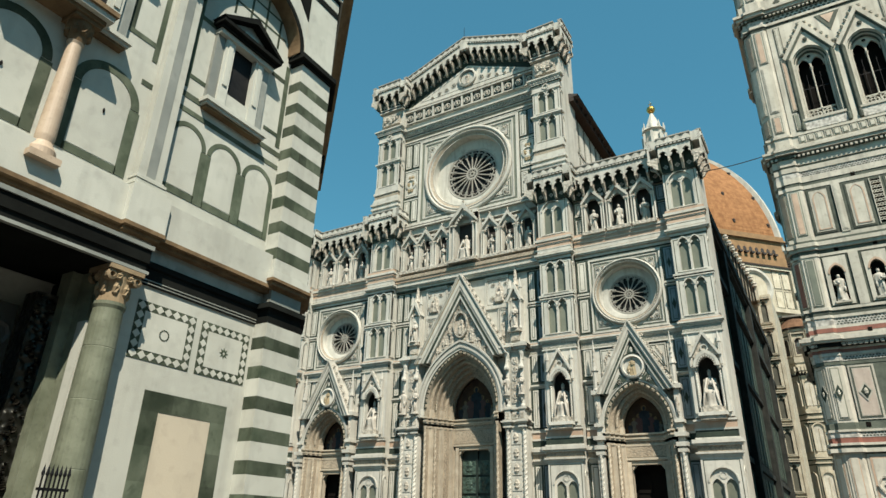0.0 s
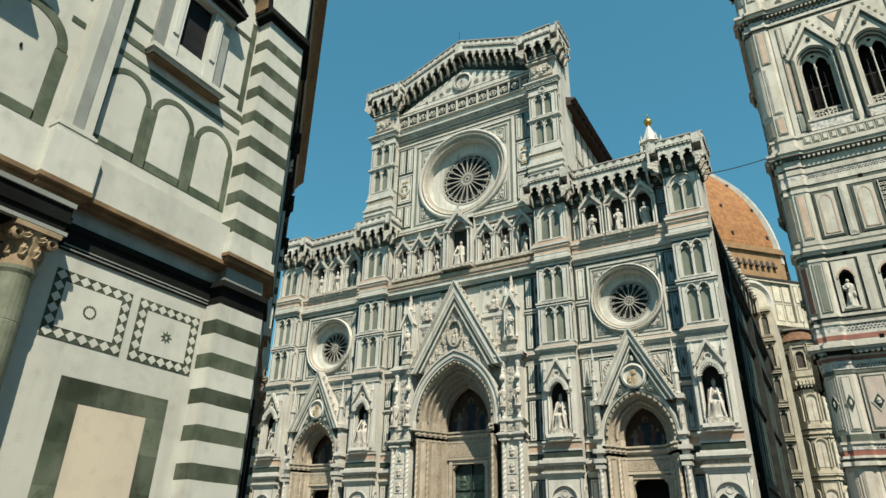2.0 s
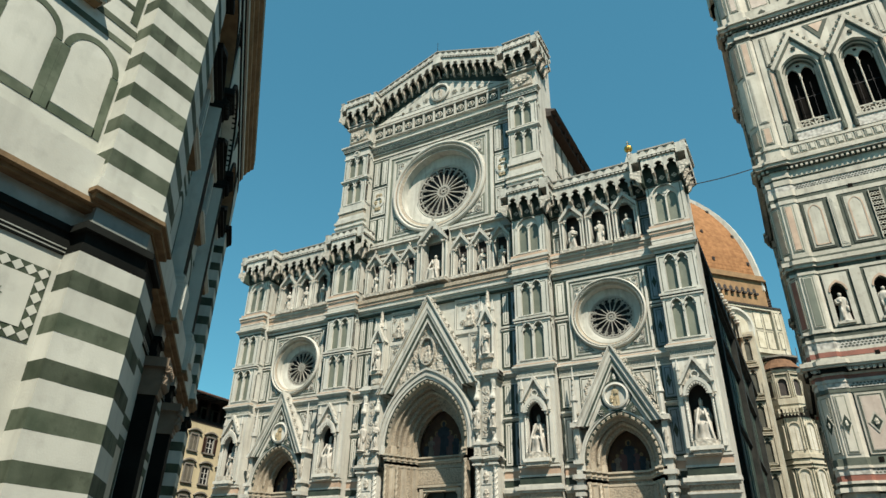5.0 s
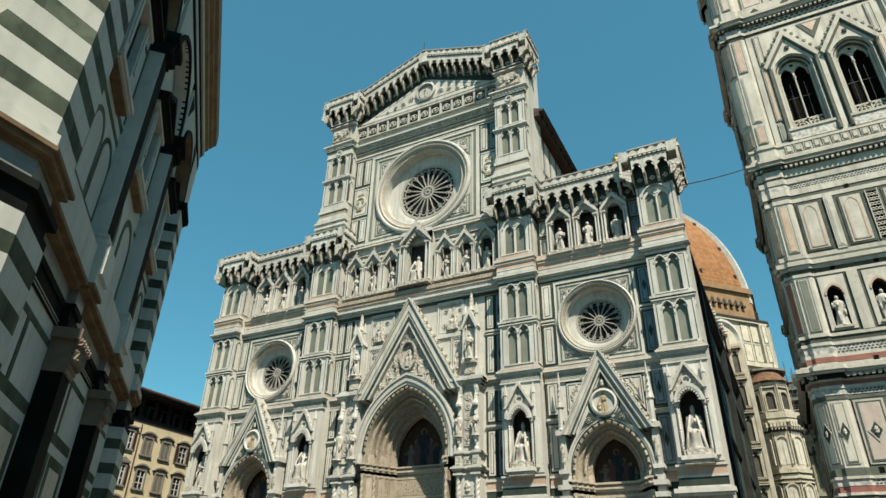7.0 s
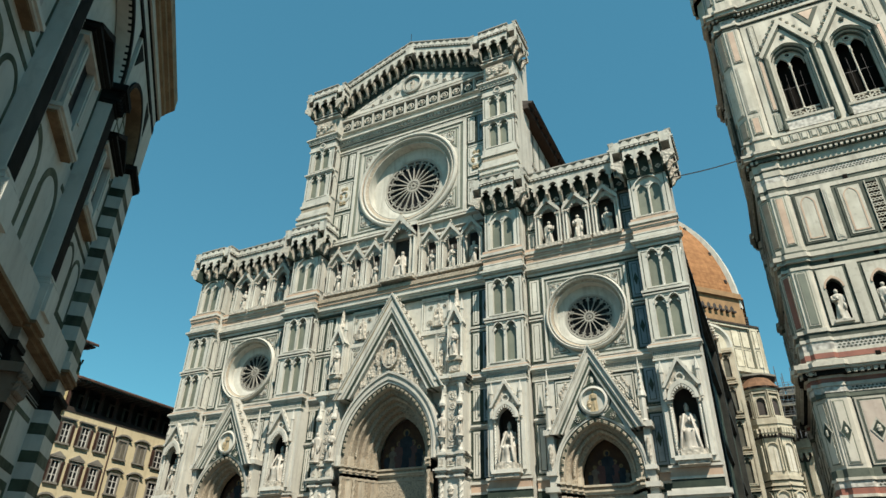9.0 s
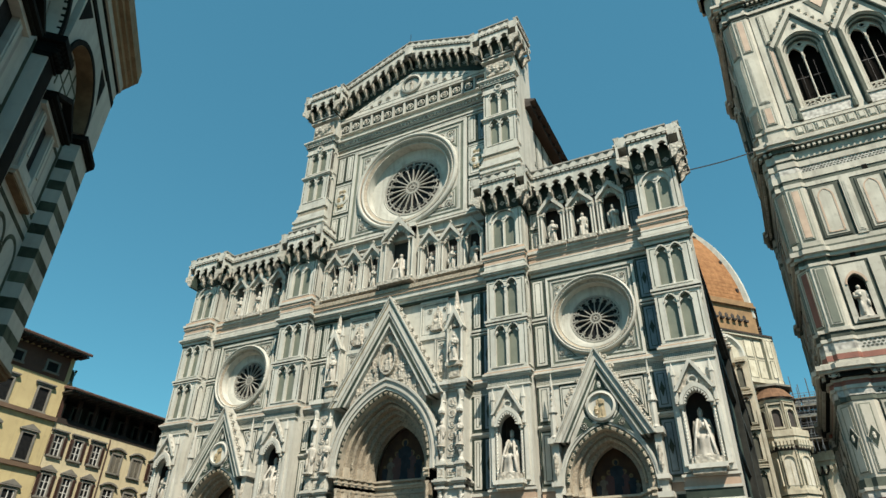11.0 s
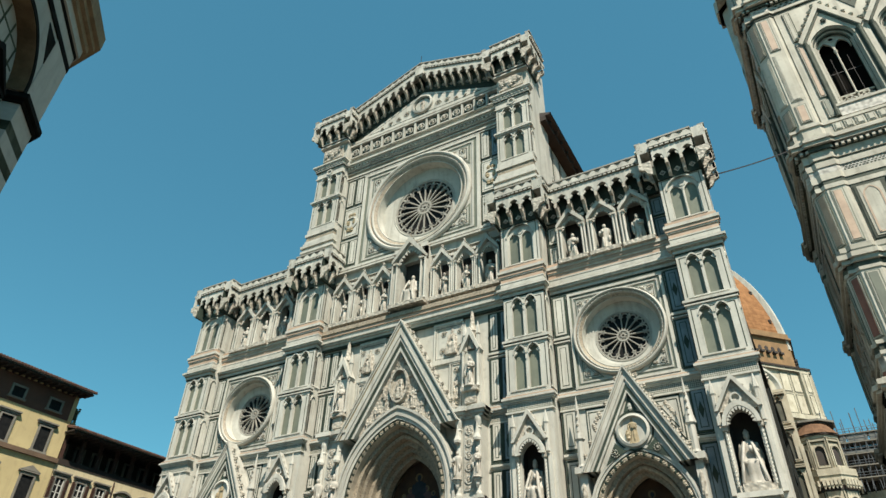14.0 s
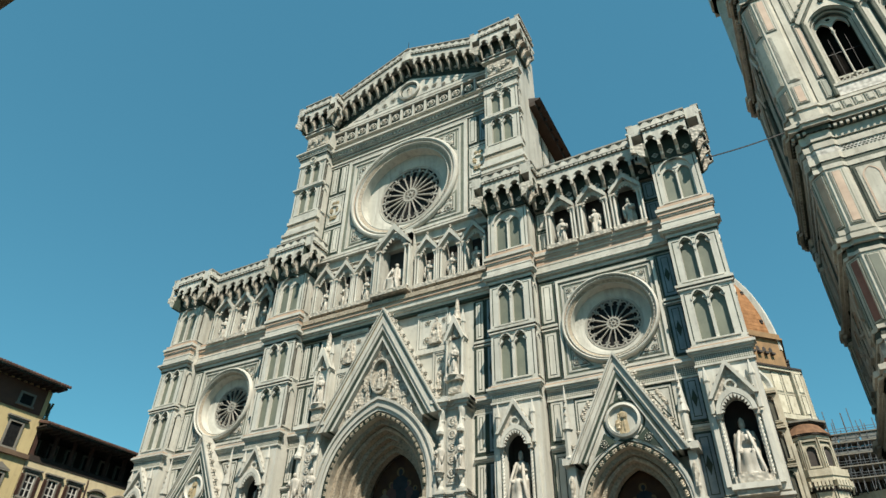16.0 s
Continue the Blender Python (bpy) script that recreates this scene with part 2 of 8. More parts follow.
def diaper(name, light, dark, size):
    """Marble inlaid with a fine net of small lozenges, as on the friezes."""
    m = material(name, light, None, 0.8, 0.6, dirt=0.3, streak=0.2)
    n, l = m.node_tree.nodes, m.node_tree.links
    bsdf = n["Principled BSDF"]
    geo = n.new("ShaderNodeTexCoord")
    turn = n.new("ShaderNodeMapping")
    turn.inputs["Rotation"].default_value = (0, radians(45), 0)
    check = n.new("ShaderNodeTexChecker")
    check.inputs["Scale"].default_value = 1.0 / size
    check.inputs["Color1"].default_value, check.inputs["Color2"].default_value = (1, 1, 1, 1), (*dark, 1)
    flat = n.new("ShaderNodeMapping")
    flat.inputs["Scale"].default_value = (1.0, 0.0, 1.0)
    flat.inputs["Location"].default_value = (0.0, 0.013, 0.0)
    l.new(geo.outputs["Object"], turn.inputs["Vector"])
    l.new(turn.outputs["Vector"], flat.inputs["Vector"])
    l.new(flat.outputs["Vector"], check.inputs["Vector"])
    mixer = n.new("ShaderNodeMix")
    mixer.data_type, mixer.blend_type = "RGBA", "MULTIPLY"
    mixer.inputs[0].default_value = 1.0
    l.new(bsdf.inputs["Base Color"].links[0].from_socket, mixer.inputs[6])
    l.new(check.outputs["Color"], mixer.inputs[7])
    l.new(mixer.outputs[2], bsdf.inputs["Base Color"])
    return m


DIAPER = diaper("diaper_marble", (0.55, 0.53, 0.46), (0.30, 0.34, 0.30), 0.075)
OLDTILE = material("brown_roof_tile", (0.22, 0.125, 0.075), (0.14, 0.08, 0.05), 1.2, 0.9, dirt=0.6, coarse=0.2, spec=0.1)
# aisle marble near black: the bell tower's shadow is put into its colour
AISLE = material("aisle_shade_marble", (0.030, 0.033, 0.031), (0.055, 0.056, 0.050), 0.9, 0.8, dirt=0.5, streak=0.4, spread=0.2, spec=0.08)
PAVING = material("grey_paving_stone", (0.12, 0.113, 0.103), (0.09, 0.085, 0.078), 0.5, 0.8, dirt=0.4)


# ---- mesh building ----
class Geo:
    """Vertices, faces and material slots of one mesh. x runs right, y into the wall, z up."""

    def __init__(self):
        self.v, self.f, self.s = [], [], []

    def add(self, verts, faces, slot=0):
        o = len(self.v)
        self.v += verts
        self.f += [tuple(o + i for i in q) for q in faces]
        self.s += [slot] * len(faces)
        return self

    def box(self, x0, x1, y0, y1, z0, z1, slot=0):
        return self.add([(x, y, z) for z in (z0, z1) for y in (y0, y1) for x in (x0, x1)],
                        [(0, 2, 3, 1), (4, 5, 7, 6), (0, 1, 5, 4), (2, 6, 7, 3), (0, 4, 6, 2), (1, 3, 7, 5)], slot)

    def prism(self, poly, y0, y1, slot=0):
        """poly: (x, z) counter-clockwise seen from the front."""
        k = len(poly)
        return self.add([(x, y0, z) for x, z in poly] + [(x, y1, z) for x, z in poly],
                        [tuple(range(k)), tuple(range(2 * k - 1, k - 1, -1))] + [(i, i + k, (i + 1) % k + k, (i + 1) % k) for i in range(k)], slot)

    def band(self, inner, outer, y0, y1, slot=0):
        """A strip between two lines of (x, z) points, extruded in depth."""
        k = len(inner)
        vs = [(x, y, z) for line, y in ((inner, y0), (outer, y0), (inner, y1), (outer, y1)) for x, z in line]
        fs = []
        for i in range(k - 1):
            a, b, c, d = i, i + k, i + 2 * k, i + 3 * k
            fs += [(a, a + 1, b + 1, b), (b, b + 1, d + 1, d), (a + 1, a, c, c + 1), (c, d, d + 1, c + 1)]
        fs += [(0, k, 3 * k, 2 * k), (k - 1, 3 * k - 1, 4 * k - 1, 2 * k - 1)]
        return self.add(vs, fs, slot)

    def lathe(self, cx, cy, prof, n=10, slot=0, squash=1.0, turn=0.0):
        """prof: (radius, z) upwards round an upright axis."""
        vs = [(cx + r * math.cos(turn + 2 * math.pi * i / n), cy + squash * r * math.sin(turn + 2 * math.pi * i / n), z) for r, z in prof for i in range(n)]
        fs = [(j * n + i, j * n + (i + 1) % n, (j + 1) * n + (i + 1) % n, (j + 1) * n + i) for j in range(len(prof) - 1) for i in range(n)]
        fs += [tuple(range(n - 1, -1, -1)), tuple((len(prof) - 1) * n + i for i in range(n))]
        return self.add(vs, fs, slot)

    def twist(self, cx, cy, r, z0, z1, turns, slot=0, lobes=3, steps=None):
        """A twisted colonnette."""
        steps = steps or max(8, int(turns * 8))
        n = lobes * 3
        vs = []
        for j in range(steps + 1):
            z = z0 + (z1 - z0) * j / steps
            a0 = 2 * math.pi * turns * j / steps / lobes
            for i in range(n):
                rr = r * (1.0 + 0.22 * math.cos(lobes * 2 * math.pi * i / n))
                a = a0 + 2 * math.pi * i / n
                vs.append((cx + rr * math.cos(a), cy + rr * math.sin(a), z))
        fs = [(j * n + i, j * n + (i + 1) % n, (j + 1) * n + (i + 1) % n, (j + 1) * n + i) for j in range(steps) for i in range(n)]
        return self.add(vs, fs, slot)

    def ring(self, cx, cz, prof, n=40, slot=0):
        """prof: (radius, y) round a level axis that runs into the wall."""
        k = len(prof)
        vs = [(cx + r * math.cos(2 * math.pi * i / n), y, cz + r * math.sin(2 * math.pi * i / n)) for i in range(n) for r, y in prof]
        fs = [(i * k + j, i * k + j + 1, ((i + 1) % n) * k + j + 1, ((i + 1) % n) * k + j) for i in range(n) for j in range(k - 1)]
        return self.add(vs, fs, slot)

    def blob(self, x, y, z, rx, ry, rz, slot=0, n=6):
        vs = [(x, y, z - rz)]
        for j in (-0.55, 0.2, 0.75):
            c = math.sqrt(1 - j * j)
            vs += [(x + rx * c * math.cos(2 * math.pi * i / n + j), y + ry * c * math.sin(2 * math.pi * i / n + j), z + rz * j) for i in range(n)]
        vs.append((x, y, z + rz))
        fs = [(0, 1 + (i + 1) % n, 1 + i) for i in range(n)]
        for q in (0, 1):
            fs += [(1 + q * n + i, 1 + q * n + (i + 1) % n, 1 + (q + 1) * n + (i + 1) % n, 1 + (q + 1) * n + i) for i in range(n)]
        fs += [(1 + 2 * n + i, 1 + 2 * n + (i + 1) % n, 1 + 3 * n) for i in range(n)]
        return self.add(vs, fs, slot)

    def holed(self, x0, x1, z0, z1, cx, cz, r, y0, y1, slot=0, n=48):
        """A rectangular plate with a round hole."""
        inner, outer = [], []
        for i in range(n + 1):
            a = 2 * math.pi * i / n
            c, s = math.cos(a), math.sin(a)
            k = min(((x1 - cx) if c > 0 else (x0 - cx)) / c if abs(c) > 1e-6 else 1e9, ((z1 - cz) if s > 0 else (z0 - cz)) / s if abs(s) > 1e-6 else 1e9)
            inner.append((cx + r * c, cz + r * s))
            outer.append((cx + k * c, cz + k * s))
        self.band(inner, outer, y0, y1, slot)
        for a, b, px, pz in ((0, 1, x1, z1), (1, 2, x0, z1), (2, 3, x0, z0), (3, 4, x1, z0)):
            seg = [p for p in outer[a * n // 4:b * n // 4 + 1]]
            flat = [p for p in seg if abs(p[0] - px) < 1e-6 or abs(p[1] - pz) < 1e-6]
            u = max((p for p in seg if abs(p[0] - px) < 1e-6), key=lambda p: abs(p[1] - cz))
            w = max((p for p in seg if abs(p[1] - pz) < 1e-6), key=lambda p: abs(p[0] - cx))
            tri = [u, (px, pz), w]
            area = (tri[1][0] - tri[0][0]) * (tri[2][1] - tri[0][1]) - (tri[2][0] - tri[0][0]) * (tri[1][1] - tri[0][1])
            if abs(area) > 1e-6:
                self.prism(tri if area > 0 else tri[::-1], y0, y1, slot)
        return self

    def plate(self, x0, x1, z0, z1, y0, y1, holes, slot=0, n=7):
        """An upright plate with arched holes side by side: (middle, half width, bottom, springing, rise)."""
        at = x0
        for cx, hw, zb, zs, rise in sorted(holes):
            if cx - hw > at + 1e-4:
                self.box(at, cx - hw, y0, y1, z0, z1, slot)
            if zb > z0 + 1e-4:
                self.box(cx - hw, cx + hw, y0, y1, z0, zb, slot)
            curve = arch(cx, zs, hw, rise, n)
            self.band(curve, [(x, z1) for x, z in curve], y0, y1, slot)
            at = cx + hw
        if x1 > at + 1e-4:
            self.box(at, x1, y0, y1, z0, z1, slot)
        return self

    def weld(self):
        """Joins corners that coincide, so that abutting blocks become one piece."""
        seen, where, vs = {}, [], []
        for p in self.v:
            k = (round(p[0], 4), round(p[1], 4), round(p[2], 4))
            if k not in seen:
                seen[k] = len(vs)
                vs.append(p)
            where.append(seen[k])
        self.v = vs
        self.f = [tuple(where[i] for i in q) for q in self.f]
        return self

    def map(self, fn, since=0):
        self.v[since:] = [fn(*p) for p in self.v[since:]]
        return self

    def put(self, other, x=0.0, y=0.0, z=0.0, turn=0.0, slots=None):
        c, s = math.cos(radians(turn)), math.sin(radians(turn))
        o = len(self.v)
        self.v += [(x + c * p - s * q, y + s * p + c * q, z + r) for p, q, r in other.v]
        self.f += [tuple(o + i for i in q) for q in other.f]
        self.s += [slots[i] if slots else i for i in other.s]
        return self

    def mesh(self, name, mats, smooth=False):
        me = bpy.data.meshes.new(name)
        me.from_pydata(self.v, [], self.f)
        for m in mats:
            me.materials.append(m)
        me.polygons.foreach_set("material_index", self.s)
        if smooth:
            me.polygons.foreach_set("use_smooth", [True] * len(self.f))
        me.update()
        return me


def arch(cx, zs, hw, rise, n=7):
    """Points of a round (rise equal to half the width) or pointed arch, left to right."""
    if rise < hw:
        R = (hw * hw + rise * rise) / (2 * rise)
        a = math.asin(hw / R)
        return [(cx + R * math.sin(-a + 2 * a * i / (2 * n)), zs + rise - R + R * math.cos(-a + 2 * a * i / (2 * n))) for i in range(2 * n + 1)]
    R = (hw * hw + rise * rise) / (2 * hw)
    top = math.asin(min(1.0, rise / R))
    right = [(cx + hw - R + R * math.cos(top * i / n), zs + R * math.sin(top * i / n)) for i in range(n + 1)]
    return [(2 * cx - x, z) for x, z in right] + right[-2::-1]


def part(name, geo, mats, parent=None, label="", at=None, smooth=False):
    """One mesh object; a child where a parent is given, at a place in the parent's space."""
    me = geo if isinstance(geo, bpy.types.Mesh) else geo.mesh(name, mats if isinstance(mats, (list, tuple)) else [mats], smooth)
    ob = new(name, me)
    if parent:
        ob.parent = parent
    if at is not None:
        ob.matrix_local = at if isinstance(at, Matrix) else Matrix.Translation(at)
    if label:
        ob["label"] = label
    return ob


def thing(name, at, label, category, group="", kind=""):
    ob = new(name)
    ob.matrix_world = at if isinstance(at, Matrix) else Matrix.Translation(at)
    return tagged(ob, label, category, group, kind)


MESHES = {}


def kept(key, make):
    if key not in MESHES:
        MESHES[key] = make()
    return MESHES[key]


def panel(parent, x0, x1, z0, z1, y, look_of="w", at=None):
    """A framed marble panel: a border strip, a field set on it and an inner line."""
    w, h = round(x1 - x0, 2), round(z1 - z0, 2)

    def make():
        e = min(0.13, w * 0.16)
        g = Geo().box(0, w, -0.04, 0.05, 0, h, 0).box(e, w - e, -0.075, 0.05, e, h - e, 1)
        e2 = e * 2.1
        if w > 0.5 and h > 1.0:
            g.box(e2, w - e2, -0.08, 0.05, e2, h - e2, 2).box(e2 + 0.05, w - e2 - 0.05, -0.095, 0.05, e2 + 0.05, h - e2 - 0.05, 3)
            if h > 2.2 and look_of != "w":
                c = h / 2
                g.prism([(w / 2, c - 0.5), (w / 2 + 0.16, c), (w / 2, c + 0.5), (w / 2 - 0.16, c)], -0.11, 0.0, 2)
        mats = {"w": [GREEN, WHITE, GREEN, WHITE], "g": [GREEN, PIERSHADE, GREEN, PIERSHADE], "p": [GREEN, WHITE, PINK, WHITE], "s": [WHITE, PALE, WHITE, PALE], "y": [DRUMW, OLIVE, DRUMW, DRUMW], "d": [AISLE, GREEN, AISLE, GREEN]}[look_of]
        return g.mesh("panel", mats)

    m = Matrix.Translation((x0, y, z0))
    return part("panel", kept(("panel", w, h, look_of), make), None, parent, at=at @ m if at is not None else m)


def statue_geo(h, seed, seated=False):
    """A robed marble figure as one plain mesh, standing on z = 0."""
    rng = random.Random(seed)
    g = Geo()
    if seated:
        prof = [(0.23, 0.0), (0.235, 0.05), (0.22, 0.2), (0.215, 0.34), (0.205, 0.42), (0.165, 0.5), (0.15, 0.6), (0.165, 0.7), (0.155, 0.76), (0.09, 0.82), (0.045, 0.84)]
    else:
        prof = [(0.155, 0.0), (0.16, 0.04), (0.14, 0.18), (0.125, 0.34), (0.115, 0.48), (0.125, 0.6), (0.14, 0.7), (0.145, 0.76), (0.10, 0.81), (0.042, 0.84)]
    n, ph, lean = 24, rng.uniform(0, 6), rng.uniform(-0.05, 0.05)
    vs = []
    if seated:
        # lap and robe falling in front of the knees, a cope over the shoulders
        prof, lean = [(0.0, 0.0)], 0.0
        loft = [(0.235, 0.20, -0.10, 0.0), (0.215, 0.19, -0.10, 0.08), (0.195, 0.18, -0.11, 0.2), (0.19, 0.20, -0.11, 0.32), (0.195, 0.21, -0.10, 0.38), (0.20, 0.17, -0.06, 0.43), (0.21, 0.12, -0.01, 0.47),
                (0.215, 0.115, 0.0, 0.54), (0.20, 0.11, 0.0, 0.62), (0.175, 0.105, 0.0, 0.70), (0.145, 0.09, 0.0, 0.76), (0.075, 0.06, 0.0, 0.81), (0.045, 0.045, 0.0, 0.84)]
        for rx, ry, cy, z in loft:
            for i in range(n):
                a = 2 * math.pi * i / n
                k = 1 + (0.13 * math.cos(8 * a + ph) + 0.06 * math.cos(5 * a - ph) if z < 0.40 else 0.05 * math.cos(9 * a + ph + 8 * z))
                vs.append((h * rx * k * math.cos(a), h * (cy + ry * k * math.sin(a)), h * z))
        g.add(vs, [(j * n + i, j * n + (i + 1) % n, (j + 1) * n + (i + 1) % n, (j + 1) * n + i) for j in range(len(loft) - 1) for i in range(n)])
        prof, vs = [], []
    for r, z in prof:
        for i in range(n):
            a = 2 * math.pi * i / n
            fold = 0.21 * math.cos(6 * a + ph + 3 * z) + 0.08 * math.cos(3 * a - ph - 6 * z) if z < 0.68 else 0.03 * math.cos(2 * a)
            rr = r * h * (1 + fold)
            vs.append((rr * math.cos(a) + lean * h * math.sin(3.4 * z), rr * (0.95 if seated and z < 0.45 else 0.68) * math.sin(a) - (0.05 * h if seated and z < 0.45 else 0), z * h))
    g.add(vs, [(j * n + i, j * n + (i + 1) % n, (j + 1) * n + (i + 1) % n, (j + 1) * n + i) for j in range(len(prof) - 1) for i in range(n)])
    top = lean * h * math.sin(2.9)
    head = [(0.025 * h, 0.82 * h), (0.032 * h, 0.85 * h), (0.05 * h, 0.875 * h), (0.056 * h, 0.91 * h), (0.05 * h, 0.945 * h)]
    head += [(0.05 * h, 0.95 * h), (0.055 * h, 0.985 * h), (0.008 * h, 1.05 * h)] if seed % 3 == 0 else [(0.034 * h, 0.968 * h), (0.006 * h, 0.98 * h)]
    g.lathe(top, -0.01 * h, head, 10)
    side = 1 if rng.random() < 0.5 else -1
    # upper arm, forearm and what it holds; the other arm hangs in a sleeve
    g.blob(top + side * 0.145 * h, -0.02 * h, 0.68 * h, 0.04 * h, 0.05 * h, 0.11 * h, 0, 8)
    g.blob(top + side * 0.10 * h, -0.12 * h, 0.60 * h, 0.075 * h, 0.06 * h, 0.04 * h, 0, 8)
    g.box(top + side * 0.03 * h - 0.03 * h, top + side * 0.03 * h + 0.03 * h, -0.19 * h, -0.15 * h, 0.57 * h, 0.69 * h)
    g.blob(top - side * 0.15 * h, 0.0, 0.60 * h, 0.042 * h, 0.06 * h, 0.20 * h, 0, 8)
    g.blob(top - side * 0.12 * h, -0.06 * h, 0.40 * h, 0.05 * h, 0.06 * h, 0.13 * h, 0, 8)
    if seated:
        for t in (-1, 1):
            g.blob(t * 0.10 * h, -0.24 * h, 0.36 * h, 0.07 * h, 0.075 * h, 0.06 * h, 0, 8)
            # edge of the cope falling from the shoulder over the knee
            line = [(t * h * (0.05 + 0.14 * f / 8), h * (-0.105 - 0.20 * math.sin(0.24 * f)), h * (0.79 - 0.097 * f)) for f in range(9)]
            strip_v = [(x + t * dx * h, y + dy * h, z) for x, y, z in line for dx, dy in ((-0.012, 0.01), (0.0, -0.022), (0.035, -0.012), (0.05, 0.03))]
            g.add(strip_v, [(a * 4 + b, a * 4 + b + 1, a * 4 + b + 5, a * 4 + b + 4)[::-t] for a in range(8) for b in range(3)])
        g.box(-0.2 * h, 0.2 * h, -0.28 * h, 0.12 * h, -0.02 * h, 0.03 * h)
    else:
        g.blob(top + side * 0.05 * h, -0.10 * h, 0.28 * h, 0.05 * h, 0.05 * h, 0.22 * h, 0, 8)
        g.lathe(0, 0, [(0.19 * h, -0.01 * h), (0.18 * h, 0.03 * h)], 8)
    return g


def low_figure(g, x, y, z, h, seed, slot=0, flat=0.4, seated=False):
    """A figure carved in relief, added to a panel's mesh."""
    f = statue_geo(h, seed, seated)
    g.add([(x + p, y + q * flat, z + w) for p, q, w in f.v], f.f, slot)


def tendril(g, cx, cz, r, y, hand, slot=0):
    """A spiral of carved leaves round a flower."""
    for i in range(15):
        a = hand * (0.6 + i * 0.62)
        q = r * (1.0 - 0.05 * i)
        e = r * (0.17 - 0.004 * i)
        g.blob(cx + q * math.cos(a), y, cz + q * math.sin(a), e * 1.1, 0.07, e, slot, 6)
    g.blob(cx, y - 0.02, cz, r * 0.26, 0.10, r * 0.26, slot, 8)


def statue(at, h, seed, label, group, seated=False, material_of=None):
    me = kept(("statue", round(h, 2), seed % 6, seated), lambda: statue_geo(h, seed % 6, seated).mesh("statue", [material_of or STATUE], True))
    ob = new("statue", me)
    ob.matrix_world = at if isinstance(at, Matrix) else Matrix.Translation(at)
    return tagged(ob, label, "statue", group)


# ---- cathedral front: x right of the middle, y into the wall, z up ----
FX, FY = -28.1, 51.4
cathedral = thing("cathedral", (FX, FY, 0), "white, green and pink marble cathedral with a tiled dome", "cathedral")
PF = -1.1  # front of the four piers
PIERS = [(-22.45, -19.6), (-11.1, -8.1), (8.1, 11.0), (19.6, 22.35)]


def cusps(c, zs, hw):
    g = Geo()
    for q in (-1, 1):
        tri = [(c + q * hw, zs - hw * 0.25), (c + q * hw * 0.42, zs + hw * 0.30), (c + q * hw * 0.80, zs + hw * 0.75)]
        g.prism(tri if q > 0 else tri[::-1], 0.04, 0.2)
    return g


def lancets(parent, at, w, h, pairs=2, round_head=False, fill=None, stone=None):
    """A blind window of slender lights, w by h: a pierced white plate, its infill and a colonnette."""
    hw = w * (0.135 if pairs == 2 else 0.26)
    cs = [w / 2 - w * 0.165, w / 2 + w * 0.165] if pairs == 2 else [w / 2]
    zs, zb = h * 0.80, h * 0.07
    stone = stone or WHITE
    key = (round(w, 2), round(h, 2), pairs, round_head, stone.name)

    def plate():
        g = Geo()
        if round_head and pairs == 2:
            big = w * 0.335
            g.plate(0, w, 0, h, 0.0, 0.12, [(w / 2, big, zb, h * 0.70, big)], 0)
            g.plate(w / 2 - big, w / 2 + big, zb, h * 0.70 + big, 0.12, 0.26, [(c, hw, zb, h * 0.64, hw * 1.5) for c in cs], 0)
            g.ring(w / 2, h * 0.70 + big * 0.5, [(big * 0.30, 0.16), (big * 0.30, 0.08), (big * 0.18, 0.08), (big * 0.18, 0.16)], 10, 0)
        else:
            g.plate(0, w, 0, h, 0.0, 0.26, [(c, hw, zb, zs, hw * 1.5) for c in cs], 0)
        return g.weld().mesh("blind_window", [stone])

    part("blind_window", kept(("lancet", *key), plate), None, parent, at=at)
    if round_head and pairs == 2:
        big = w * 0.335
        part("hood_mould", kept(("hood", *key), lambda: Geo().band(arch(w / 2, h * 0.70, big, big), arch(w / 2, h * 0.70, big + 0.10, big + 0.10), -0.07, 0.0, 0).mesh("hood_mould", [stone])), None, parent, at=at)
    else:
        for c in cs:
            part("hood_mould", kept(("hood", *key, c), lambda: Geo().band(arch(c, zs, hw, hw * 1.5, 5), arch(c, zs, hw + 0.07, hw * 1.5 + 0.12, 5), -0.05, 0.0, 0).mesh("hood_mould", [stone])), None, parent, at=at)
            # trefoil cusps in the head of the light
            part("cusp", kept(("cusp", *key, c), lambda: cusps(c, zs, hw).mesh("cusp", [stone])), None, parent, at=at)
    part("sill", kept(("sill", *key), lambda: Geo().box(w * 0.1, w * 0.9, -0.06, 0.0, zb - 0.09, zb, 0).mesh("sill", [stone])), None, parent, at=at)
    mat = fill or PALE
    part("infill", kept(("infill", *key, mat.name), lambda: Geo().box(0.02, w - 0.02, 0.26, 0.4, 0.02, h - 0.02).mesh("infill", [mat])), None, parent, at=at)
    if pairs == 2:
        part("colonnette", kept(("colonnette", *key), lambda: Geo().lathe(w / 2, 0.05, [(0.10, zb), (0.055, zb + 0.12), (0.055, h * 0.62), (0.11, h * 0.68)], 8, 0).mesh("colonnette", [WHITE])), None, parent, at=at)


def cornice(geo, x0, x1, y, z, steps, back=0.3, wrap=True):
    """Stacked mouldings: (height, how far it stands out, slot), upwards from z."""
    for h, p, s in steps:
        e = p if wrap else 0.0
        geo.box(x0 - e, x1 + e, y - p, y + back, z, z + h, s)
        z += h
    return z


def cornice_step(x0, x1, z, h, p):
    return Geo().box(x0 - p, x1 + p, PF - p, PF + 0.3, z, z + h)


def dentils(geo, x0, x1, y, z, size, gap, deep, slot=0):
    n = max(1, int((x1 - x0) / (size + gap)))
    step = (x1 - x0) / n
    for i in range(n):
        geo.box(x0 + i * step + gap / 2, x0 + (i + 1) * step - gap / 2, y - deep, y, z, z + size * 1.2, slot)


